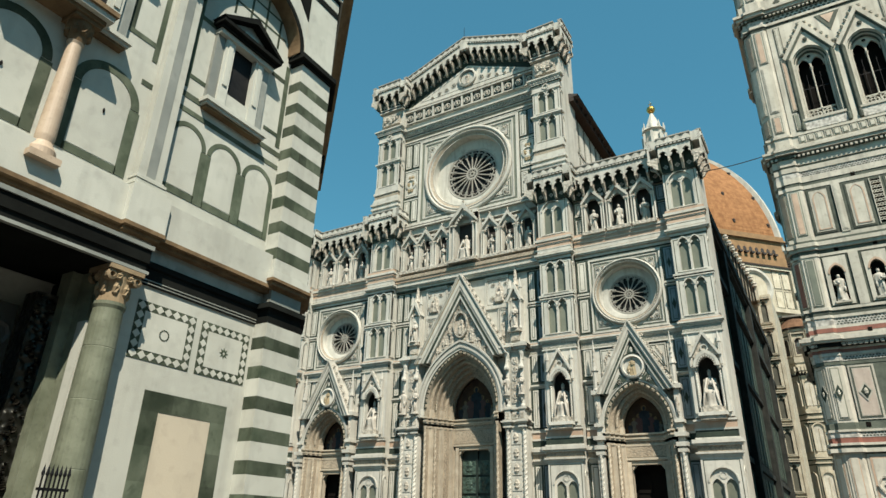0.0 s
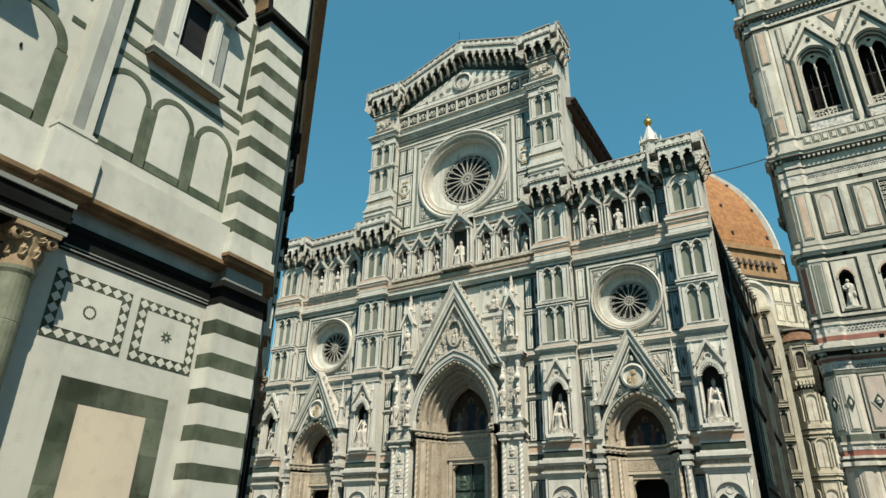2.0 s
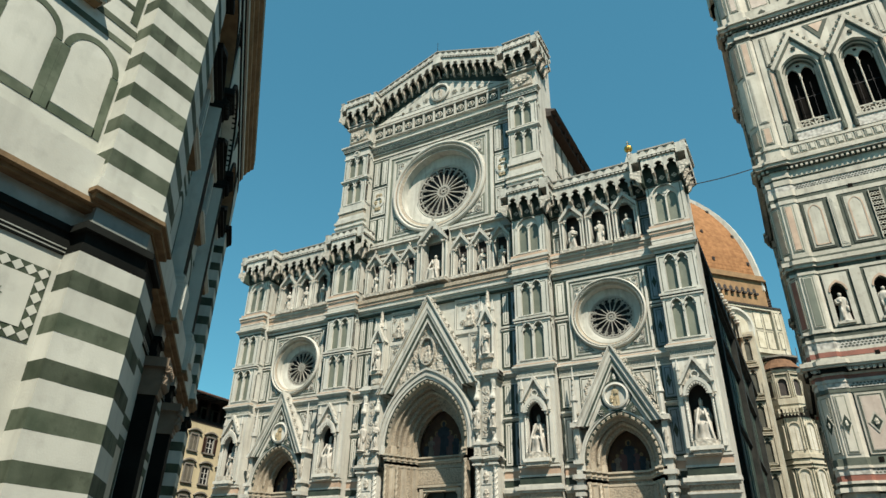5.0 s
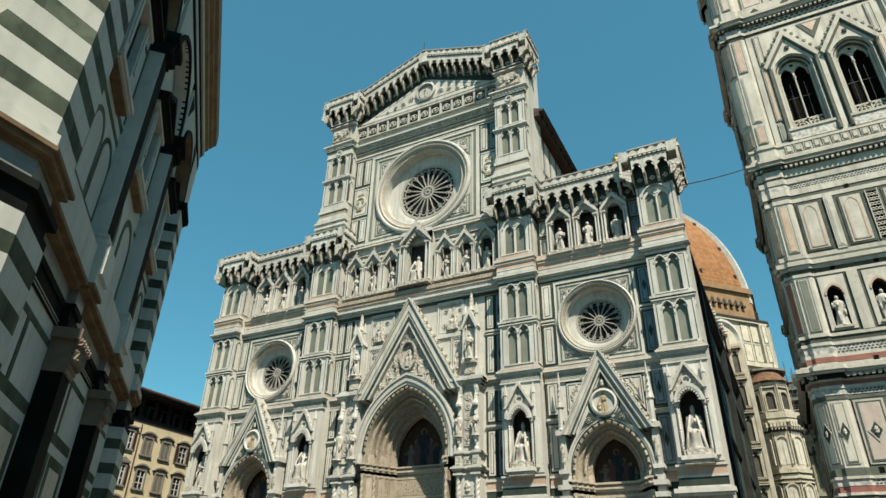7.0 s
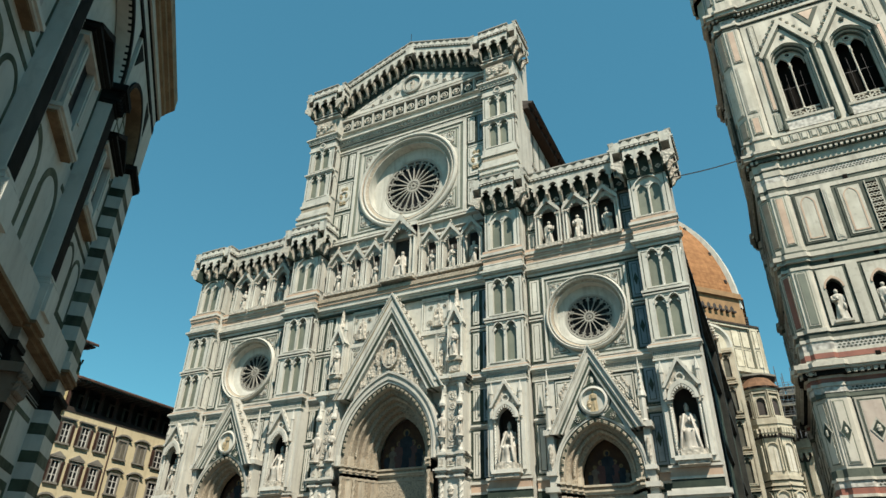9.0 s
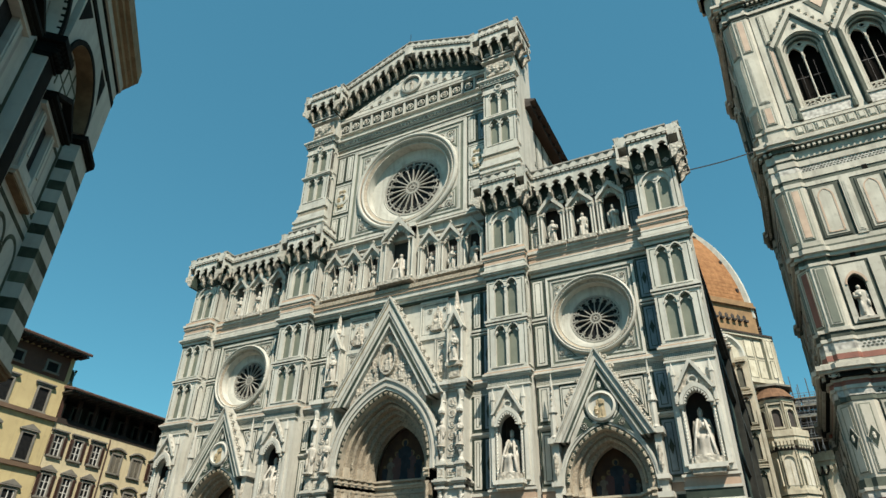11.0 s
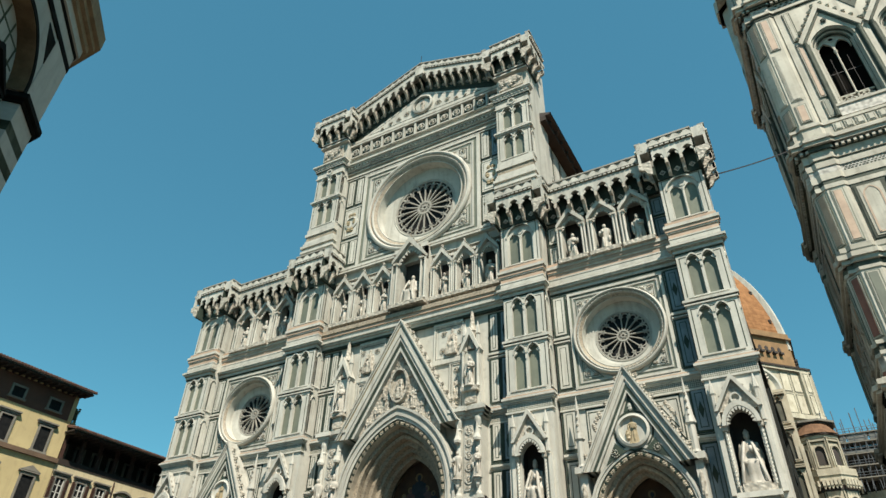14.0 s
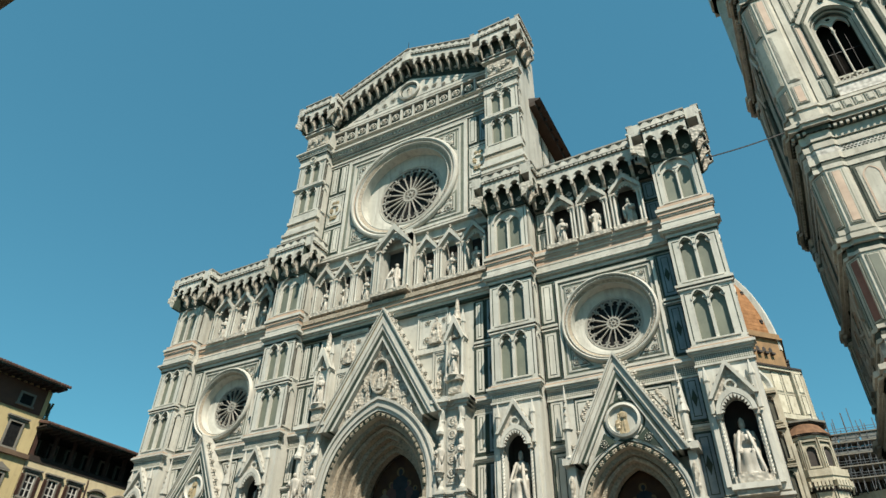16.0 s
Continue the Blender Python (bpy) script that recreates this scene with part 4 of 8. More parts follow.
course(-8.1, 8.1, 0.0, 42.2, [(0.12, 0.10, 0), (0.10, 0.05, 1), (0.16, 0.18, 0), (0.42, 0.08, 3), (0.14, 0.2, 0), (0.12, 0.14, 1), (0.36, 0.30, 0), (0.14, 0.50, 0), (0.18, 0.66, 0), (0.25, 0.30, 0)], 0.3,
       (-0.3, 43.4, 0.2, 0.16, 0.16, 0))

# upper galleries
m = Geo()
for s in (-1, 1):
    m.box(s * SIDE - 4.25, s * SIDE + 4.25, 0.0, 1.0, 30.25, 32.5)
m.box(-8.1, 8.1, 0.0, 1.0, 30.6, 31.3)
part("gallery_lintel", m, WHITE, front)
for s in (-1, 1):
    part("gallery", gallery(s * SIDE - 4.0, s * SIDE + 4.0, 30.4, 32.4, 0.80, 0.95, 0.9), GAL, front)
for s in (-1, 1):
    g = gallery(0, 7.9, 48.3, 50.3, 1.0, 0.92, 1.0)
    g.map(lambda x, y, z: (s * (7.9 - x), y, z + 0.37 * x - 0.15))
    if s > 0:
        g.f = [q[::-1] for q in g.f]
    part("gallery", g, GAL, front)
part("apex_block", Geo().box(-0.45, 0.45, -1.15, 0.4, 52.2, 53.25).box(-8.1, 8.1, 0.0, 1.5, 47.0, 49.5), [WHITE], front)
part("lightning_rod", Geo().lathe(-0.4, -0.3, [(0.035, 53.0), (0.03, 56.2)], 6), BLACKIRON, cathedral)

# pediment field: medallion, scrolls and the row of busts below it
g = Geo()
g.prism([(-8.0, 47.25), (8.0, 47.25), (8.0, 48.0), (0, 50.95), (-8.0, 48.0)], -0.06, 0.05, 2)
g.prism([(-7.4, 47.4), (7.4, 47.4), (0, 50.6)], -0.09, 0.02, 1)
g.prism([(-6.3, 47.6), (6.3, 47.6), (0, 50.3)], -0.10, 0.02, 2)
g.prism([(-6.0, 47.66), (6.0, 47.66), (0, 50.22)], -0.11, 0.02, 1)
g.ring(0, 48.8, [(1.15, -0.05), (1.15, -0.35), (0.97, -0.4), (0.9, -0.15), (0.02, -0.15)], 28, 1)
g.ring(0, 48.8, [(0.92, -0.16), (0.86, -0.2), (0.8, -0.16)], 28, 2)
low_figure(g, 0, -0.15, 48.05, 1.5, 1, 0, 0.5)
for s in (-1, 1):
    for q in range(4):
        tendril(g, s * (1.75 + q * 0.95), 48.35 - q * 0.20, 0.36 - 0.055 * q, -0.13, s if q % 2 else -s, 0)
for i in range(13):
    x = -7.5 + i * 1.25
    g.box(x - 0.50, x + 0.50, -0.30, 0.0, 45.0, 45.12, 1)
    g.box(x - 0.44, x + 0.44, -0.20, 0.0, 45.15, 46.35, 2)
    g.ring(x, 45.75, [(0.40, -0.19), (0.40, -0.28), (0.32, -0.28), (0.3, -0.2)], 10, 1)
    g.blob(x, -0.28, 45.72, 0.2, 0.16, 0.30, 0, 6)
    g.box(x + 0.53, x + 0.72, -0.34, 0.0, 44.95, 46.5, 1)
g.box(-8.1, 8.1, -0.12, 0.0, 44.9, 46.6, 1).box(-8.1, 8.1, -0.4, 0.0, 46.5, 46.72, 1).box(-8.1, 8.1, -0.16, 0.0, 46.72, 46.95, 2).box(-8.1, 8.1, -0.3, 0.0, 46.95, 47.2, 1)
part("pediment", g, [CARVED, WHITE, GREEN], front)

# wall panels
for s in (-1, 1):
    for c, d in ((s * SIDE - 3.72, 0.98), (s * SIDE + 3.72, 0.98)):
        # panels left of a pier get its shadow as their colour
        kind = "g" if (c - s * SIDE) > 0 else "w"
        for z0, z1 in ((1.2, 6.9), (9.75, 13.1), (13.6, 16.1), (17.35, 20.5), (21.0, 24.0)):
            panel(front, c - d / 2, c + d / 2, z0, z1, -0.02, kind)
        part("bay_end", Geo().box(c - 0.53, c + 0.53, 0.35, 1.0, 26.56, 32.3), WHITE, front)
        for z0, z1 in ((26.7, 28.4), (28.5, 30.1)):
            panel(front, c - d / 2, c + d / 2, z0, z1, 0.33, kind)
    # right of the middle, the outer strips carry the pier's shadow colour too
    for c, kind in ((s * 6.85, "w"), (s * 7.65, "g" if s > 0 else "w")):
        for z0, z1 in ((1.2, 6.9), (9.75, 13.1), (13.6, 16.1), (17.35, 20.5), (21.0, 24.0)):
            panel(front, c - 0.37, c + 0.37, z0, z1, -0.02, kind)
    for z0, z1, kind in ((32.2, 34.9, "w"), (38.9, 42.1, "w")):
        panel(front, s * 7.0 - 0.95, s * 7.0 - 0.02, z0, z1, -0.02, kind)
        panel(front, s * 7.0 + 0.02, s * 7.0 + 0.95, z0, z1, -0.02, "g" if s > 0 else kind)
    panel(front, s * 7.0 - 0.95, s * 7.0 + 0.95, 35.2, 38.6, -0.02, "w")
    c = Geo().ring(s * 7.0, 36.9, [(0.7, 0.0), (0.7, -0.2), (0.5, -0.24), (0.45, -0.1), (0.02, -0.1)], 16, 0)
    for q in range(6):
        c.blob(s * 7.0 + 0.35 * math.cos(q), -0.15, 36.9 + 0.9 * math.sin(q * 1.05), 0.24, 0.12, 0.3, 1)
    part("carved_panel", c, [WHITE, OCHRE], front)


def square_frame(cx, cz, half_w, half_h, r, y):
    """The square round a rose: raised border, green line, carved corners."""
    g = Geo()
    for a, b, slot, e in ((1.0, 0.95, 0, 0.14), (0.95, 0.90, 1, 0.06), (0.90, 0.87, 0, 0.1)):
        for x0, x1, z0, z1 in ((-half_w * a, half_w * a, half_h * b, half_h * a), (-half_w * a, half_w * a, -half_h * a, -half_h * b)):
            g.box(cx + x0, cx + x1, y - e, y, cz + z0, cz + z1, slot)
        for s in (-1, 1):
            x0, x1 = sorted((s * half_w * a, s * half_w * b))
            g.box(cx + x0, cx + x1, y - e, y, cz - half_h * b, cz + half_h * b, slot)
    for sx in (-1, 1):
        for sz in (-1, 1):
            kx, kz = cx + sx * half_w * 0.84, cz + sz * half_h * 0.84
            tri = [(kx, kz), (kx - sx * half_w * 0.42, kz), (kx, kz - sz * half_h * 0.42)]
            g.prism(tri if sx * sz > 0 else tri[::-1], y - 0.05, y, 1)
            lx, lz = kx - sx * half_w * 0.13, kz - sz * half_h * 0.13
            for f, y0, slot in ((0.80, 0.065, 0), (0.66, 0.075, 3), (0.56, 0.085, 0)):
                mini = [(lx + (x - lx) * f, lz + (z - lz) * f) for x, z in tri]
                g.prism(mini if sx * sz > 0 else mini[::-1], y - y0, y, slot)
            tendril(g, lx + sx * half_w * 0.02, lz + sz * half_h * 0.02, half_w * 0.07, y - 0.09, sx * sz, 2)
            g.blob(lx - sx * half_w * 0.13, y - 0.1, lz + sz * half_h * 0.05, half_w * 0.05, 0.08, half_h * 0.03, 2)
            g.blob(lx + sx * half_w * 0.05, y - 0.1, lz - sz * half_h * 0.13, half_w * 0.03, 0.08, half_h * 0.05, 2)
    return g


for cx, cz, hw, hh, r in ((0, 36.9, 6.0, 5.2, 5.3), (-SIDE, 20.6, 3.1, 3.35, 2.85), (SIDE, 20.6, 3.1, 3.35, 2.85)):
    part("square_frame", square_frame(cx, cz, hw, hh, r, 0.0), [WHITE, PALE, CARVED, GREEN], front)
rose("rose_window", 0, 36.92, 5.2, 2.95, 20, 0.0, 1.1)
rose("rose_window", -SIDE, 20.62, 2.93, 1.7, 16, 0.0, 0.8)
rose("rose_window", SIDE, 20.62, 2.93, 1.7, 16, 0.0, 0.8)

# statue niches under the galleries
for s in (-1, 1):
    for i in (-1, 0, 1):
        x = s * SIDE + i * 2.25
        part("niche", tabernacle(2.05, 4.35), None, front, at=Matrix.Translation((x, -0.15, 26.6)))
        statue((FX + x, FY + 0.1, 26.6), 2.35, i + 4 + s, "white marble saint statue in a canopied gallery niche", "gallery statues")
        if i < 1:
            part("niche_divider", Geo().box(x + 1.02, x + 1.23, 0.2, 1.0, 26.56, 32.3), WHITE, front)
    for i in range(3):
        x = s * (2.75 + 1.95 * i)
        part("niche", tabernacle(1.88, 4.4), None, front, at=Matrix.Translation((x, -0.25, 26.35)))
        statue((FX + x, FY + 0.1, 26.35), 2.4, i + s + 1, "white marble apostle statue in a canopied gallery niche", "gallery statues")
part("niche", tabernacle(3.1, 6.2, 1.2), None, front, at=Matrix.Translation((0, -0.7, 26.3)))
statue((FX, FY - 0.05, 26.3), 2.9, 5, "white marble seated mother statue in the large middle niche", "gallery statues", seated=True)


# ---- portals ----
PORTY, SIDEG = -0.75, -1.2  # faces of the side portals and of their gables


def portal(cx, hw, spring, rise, impost, gable_hw, gable_z0, gable_z1, door_hw, door_h):
    main = hw > 3
    g = Geo()
    steps, rs = (6, 1.2) if main else (4, 0.95)
    w, y, h = hw, -1.0 if main else PORTY, rise
    rolls = ((0.04, 0.22, -0.10), (0.22, 0.34, -0.20), (0.34, 0.58, -0.12), (0.58, 0.72, -0.24)) if main else ((0.04, 0.16, -0.10), (0.16, 0.30, -0.16))
    for o0, o1, dy in rolls:
        g.band(arch(cx, spring, w + o0, h + o0 * 1.35, 14), arch(cx, spring, w + o1, h + o1 * 1.35, 14), y + dy, 0.2, 3)
        for s in (-1, 1):
            g.box(*sorted((cx + s * (w + o0), cx + s * (w + o1))), y + dy, 0.2, impost + 0.9, spring, 3)
    g.band(arch(cx, spring, w, h, 14), arch(cx, spring, w + 0.04, h + 0.05, 14), y - 0.08, 0.2, 2)
    for k in range(steps):
        dw = 0.27 if main else 0.26
        y2 = y + (0.45 if main else 0.40)
        g.band(arch(cx, spring, w - dw, h - dw * rs, 14), arch(cx, spring, w, h, 14), y, y2 + 0.1, 1 if k else 0)
        for s in (-1, 1):
            g.box(min(cx + s * w, cx + s * (w - dw)), max(cx + s * w, cx + s * (w - dw)), y, y2 + 0.1, 0, spring, 1 if k % 2 == 0 else 0)
        # rope moulding in the angle
        crv = arch(cx, spring, w - dw * 0.55, h - dw * rs * 0.55, 22 if main else 14)
        for i in range(len(crv) - 1):
            for f in (0.25, 0.75):
                px, pz = crv[i][0] + (crv[i + 1][0] - crv[i][0]) * f, crv[i][1] + (crv[i + 1][1] - crv[i][1]) * f
                if k in (0, 2):
                    g.blob(px, y - 0.04, pz, 0.11, 0.11, 0.12, 2 if k == 0 and (i * 2 + (f > 0.5)) % 3 == 0 else 0, 5)
        if k in (0, 2):
            for s in (-1, 1):
                g.twist(cx + s * (w - dw * 0.55), y - 0.05, 0.09, 1.2, impost, 18, 0)
        w, h, y = w - dw, h - dw * rs, y2
    # impost mouldings and lintel
    z = impost
    for hh, p, sl in ((0.16, 0.05, 0), (0.22, 0.0, 1), (0.14, 0.12, 0), (0.12, 0.2, 0), (0.18, 0.10, 1), (0.13, 0.26, 0)):
        yy, ww = -1.0 if main else PORTY, hw
        for k in range(steps):
            dw = 0.27 if main else 0.26
            for s in (-1, 1):
                g.box(min(cx + s * ww, cx + s * (ww - dw - p * 0.3)), max(cx + s * ww, cx + s * (ww - dw - p * 0.3)), yy - p, yy + 0.55, z, z + hh, sl)
            ww, yy = ww - dw, yy + (0.45 if main else 0.40)
        g.box(cx - w, cx + w, y - p, y + 0.5, z, z + hh, sl)
        z += hh
    # tympanum wall above the door, lintel frieze, door jambs
    g.box(cx - w, cx - door_hw, y + 0.02, y + 0.6, 0, impost, 0).box(cx + door_hw, cx + w, y + 0.02, y + 0.6, 0, impost, 0)
    g.box(cx - w, cx + w, y + 0.02, y + 0.6, door_h, impost, 0)
    g.box(cx - w, cx + w, y - 0.04, y + 0.1, door_h + 0.55, impost - 0.05, 1).box(cx - door_hw - 0.5, cx + door_hw + 0.5, y - 0.12, y + 0.1, door_h + 0.32, door_h + 0.5, 0)
    for s in (-1, 1):
        g.box(min(cx + s * door_hw, cx + s * (door_hw + 0.3)), max(cx + s * door_hw, cx + s * (door_hw + 0.3)), y - 0.10, y + 0.1, 0, door_h + 0.2, 0)
        tri = [(cx + s * door_hw, door_h - 0.45), (cx + s * door_hw, door_h), (cx + s * (door_hw - 0.35), door_h)]
        g.prism(tri if s > 0 else tri[::-1], y + 0.1, y + 0.5, 0)
    ob = part("portal", g, [PORTAL, FINE, GREEN, WHITE], cathedral, "carved marble portal with stepped pointed arches")
    t = Geo()
    crv = arch(cx, spring, w + 0.02, h + 0.02, 12)
    t.prism([(cx + w, impost + 0.8)] + crv[::-1] + [(cx - w, impost + 0.8)], y + 0.35, y + 0.5, 0)
    ty = y + 0.33
    floor_z, tall = impost + 0.85, h + spring - impost - 0.9
    for dx, hh, sl, sd in ((0, 0.80, 1, 1), (-0.30, 0.58, 2, 2), (0.30, 0.58, 2, 4), (-0.54, 0.48, 4, 5), (0.54, 0.48, 1, 1), (-0.76, 0.34, 1, 2), (0.76, 0.34, 4, 4)):
        low_figure(t, cx + dx * w, ty, floor_z, hh * tall, sd, sl, 0.06)
        t.ring(cx + dx * w, floor_z + hh * tall * 0.92, [(hh * tall * 0.095, ty - 0.005), (0.01, ty - 0.005)], 12, 3)
    part("tympanum", t, [MOSAIC, MOSAIC_BLUE, MOSAIC_RED, MOSAIC_GOLD, MOSAIC_PALE], ob, "dark blue and red mosaic of standing figures")
    # gable
    q = Geo()
    yg = -1.35 if main else SIDEG
    slope = (gable_z1 - gable_z0) / gable_hw
    fw = 0.85 if main else 0.5
    inner = [(cx - gable_hw + fw, gable_z0), (cx, gable_z1 - fw * slope), (cx + gable_hw - fw, gable_z0)]
    outer = [(cx - gable_hw, gable_z0), (cx, gable_z1), (cx + gable_hw, gable_z0)]
    ease = lambda f: [(cx - gable_hw + fw * f, gable_z0), (cx, gable_z1 - fw * f * slope), (cx + gable_hw - fw * f, gable_z0)]
    for f0, f1, dy, slot in ((0.0, 0.14, -0.05, 0), (0.14, 0.26, 0.03, 3 if main else 0), (0.26, 0.62, 0.0, 0), (0.62, 0.72, -0.04, 0), (0.72, 1.0, 0.04, 0)):
        q.band(ease(f1), ease(f0), yg + dy, 0.1, slot)
    in2 = [(cx - gable_hw + fw * 1.3, gable_z0), (cx, gable_z1 - fw * 1.3 * slope), (cx + gable_hw - fw * 1.3, gable_z0)]
    q.band(in2, inner, yg + 0.07, 0.1, 2)
    in3 = [(cx - gable_hw + fw * 1.55, gable_z0), (cx, gable_z1 - fw * 1.55 * slope), (cx + gable_hw - fw * 1.55, gable_z0)]
    q.band(in3, in2, yg + 0.1, 0.1, 0)
    ot2 = [(cx - gable_hw - 0.10, gable_z0), (cx, gable_z1 + 0.10 * slope), (cx + gable_hw + 0.10, gable_z0)]
    q.band(outer, ot2, yg - 0.15, 0.1, 0)
    # field between arch and gable
    az = spring
    n = 14
    crv = arch(cx, az, hw + (0.7 if main else 0.3), rise + (0.95 if main else 0.42), n)
    lim = gable_hw - fw * 1.5
    crv = [p for p in crv if abs(p[0] - cx) < lim]
    if len(crv) > 3:
        top = [(x, max(z, gable_z1 - fw * 1.5 * slope - abs(x - cx) * slope)) for x, z in crv]
        q.band(crv, top, yg + (0.45 if main else 0.32), 0.1, 1 if main else 0)
    count = 13 if main else 8
    for i in range(1, count):
        f = i / count
        for s in (-1, 1):
            px, pz = cx + s * gable_hw * (1 - f), gable_z0 + (gable_z1 - gable_z0) * f
            q.blob(px + s * 0.12, yg + 0.22, pz + 0.06, 0.15, 0.16, 0.30, 1, 6)
            q.blob(px + s * 0.24, yg + 0.2, pz + 0.22, 0.13, 0.14, 0.14, 1, 6)
            q.blob(px + s * (0.1 - gable_hw * 0.5 / count), yg + 0.24, pz + 0.5 * (gable_z1 - gable_z0) / count, 0.10, 0.14, 0.20, 1, 6)
    if main:
        # mother in glory: mandorla, throne figure, angels at both sides, clouds below
        zm = 19.5
        oval = [(cx + 0.74 * math.cos(2 * math.pi * a / 28), zm + 1.28 * math.sin(2 * math.pi * a / 28)) for a in range(29)]
        inner_oval = [(cx + (x - cx) * 0.84, zm + (z - zm) * 0.88) for x, z in oval]
        q.band(oval, inner_oval, yg + 0.1, yg + 0.5, 1)
        low_figure(q, cx, yg + 0.42, zm - 0.95, 1.8, 3, 1, 0.6, True)
        for t in (-1, 1):
            for dx, dz, hh, sd in ((1.05, -1.75, 1.5, 1), (1.75, -2.5, 1.35, 2), (2.4, -3.1, 1.2, 4), (0.75, 0.6, 0.9, 0), (1.35, -0.6, 1.0, 5)):
                low_figure(q, cx + t * dx, yg + 0.42, zm + dz, hh, sd, 1, 0.6)
                q.blob(cx + t * (dx + 0.22), yg + 0.4, zm + dz + hh * 0.75, 0.12, 0.08, 0.34, 1, 6)
            for a in range(6):
                q.blob(cx + t * (0.25 + 0.42 * a), yg + 0.38, zm - 1.45 - 0.30 * a, 0.24, 0.10, 0.15, 1, 6)
            tendril(q, cx + t * 0.42, zm + 1.75, 0.30, yg + 0.42, t, 1)
        q.blob(cx, yg + 0.38, zm + 2.3, 0.2, 0.12, 0.3, 1, 6)
    else:
        zc = gable_z0 + 2.0
        q.ring(cx, zc, [(0.92, yg + 0.4), (0.92, yg + 0.15), (0.78, yg + 0.1), (0.72, yg + 0.3), (0.02, yg + 0.3)], 28, 0)
        low_figure(q, cx - 0.05, yg + 0.3, zc - 0.72, 1.45, 2, 3, 0.5)
        q.blob(cx - 0.32, yg + 0.26, zc - 0.25, 0.15, 0.12, 0.32, 3)
        q.ring(cx, zc, [(1.12, yg + 0.42), (1.12, yg + 0.3), (1.02, yg + 0.3), (1.02, yg + 0.42)], 28, 2)
        for s in (-1, 1):
            tri = [(cx + s * 0.55, zc - 1.05), (cx + s * 1.75, zc - 1.75), (cx + s * 1.1, zc - 0.55)]
            area = (tri[1][0] - tri[0][0]) * (tri[2][1] - tri[0][1]) - (tri[2][0] - tri[0][0]) * (tri[1][1] - tri[0][1])
            q.prism(tri if area > 0 else tri[::-1], yg + 0.28, yg + 0.5, 2)
            tendril(q, cx + s * 1.15, zc - 1.1, 0.24, yg + 0.27, s, 0)
        tri = [(cx - 0.38, zc + 1.1), (cx + 0.38, zc + 1.1), (cx, zc + 2.1)]
        q.prism(tri, yg + 0.28, yg + 0.5, 2)
        q.blob(cx, yg + 0.28, zc + 1.35, 0.14, 0.08, 0.25, 0)
    part("gable", q, [WHITE, CARVED, GREEN, OCHRE], ob)
    d = Geo()
    yd = y + 0.55
    if main:
        d.box(cx - door_hw, cx + door_hw, yd + 0.1, yd + 0.25, 0, door_h, 1)
        for s in (0, 1):
            a = cx - door_hw + s * door_hw
            for r in range(5):
                z0 = 0.3 + r * 1.55
                d.box(a + 0.12, a + door_hw - 0.12, yd - 0.02, yd + 0.1, z0, z0 + 1.35, 0)
                d.blob(a + door_hw / 2, yd, z0 + 0.65, 0.4, 0.14, 0.55, 0)
            d.box(a, a + door_hw, yd - 0.05, yd + 0.1, 7.7, 7.85, 1)
        d.box(cx - 0.07, cx + 0.07, yd - 0.08, yd + 0.1, 0, door_h, 1)
        part("door", d, [BRONZE, material("dark_bronze", (0.035, 0.05, 0.042), None, 2.0, 0.5, metal=0.3)], ob, "closed green bronze door in relief")
    else:
        # side doors take the black of the openings: deep shade as paint
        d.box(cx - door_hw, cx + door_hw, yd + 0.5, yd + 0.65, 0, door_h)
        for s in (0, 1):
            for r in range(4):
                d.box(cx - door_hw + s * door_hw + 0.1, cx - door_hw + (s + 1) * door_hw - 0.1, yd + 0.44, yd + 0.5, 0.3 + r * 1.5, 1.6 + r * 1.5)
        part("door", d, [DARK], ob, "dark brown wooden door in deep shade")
    return ob


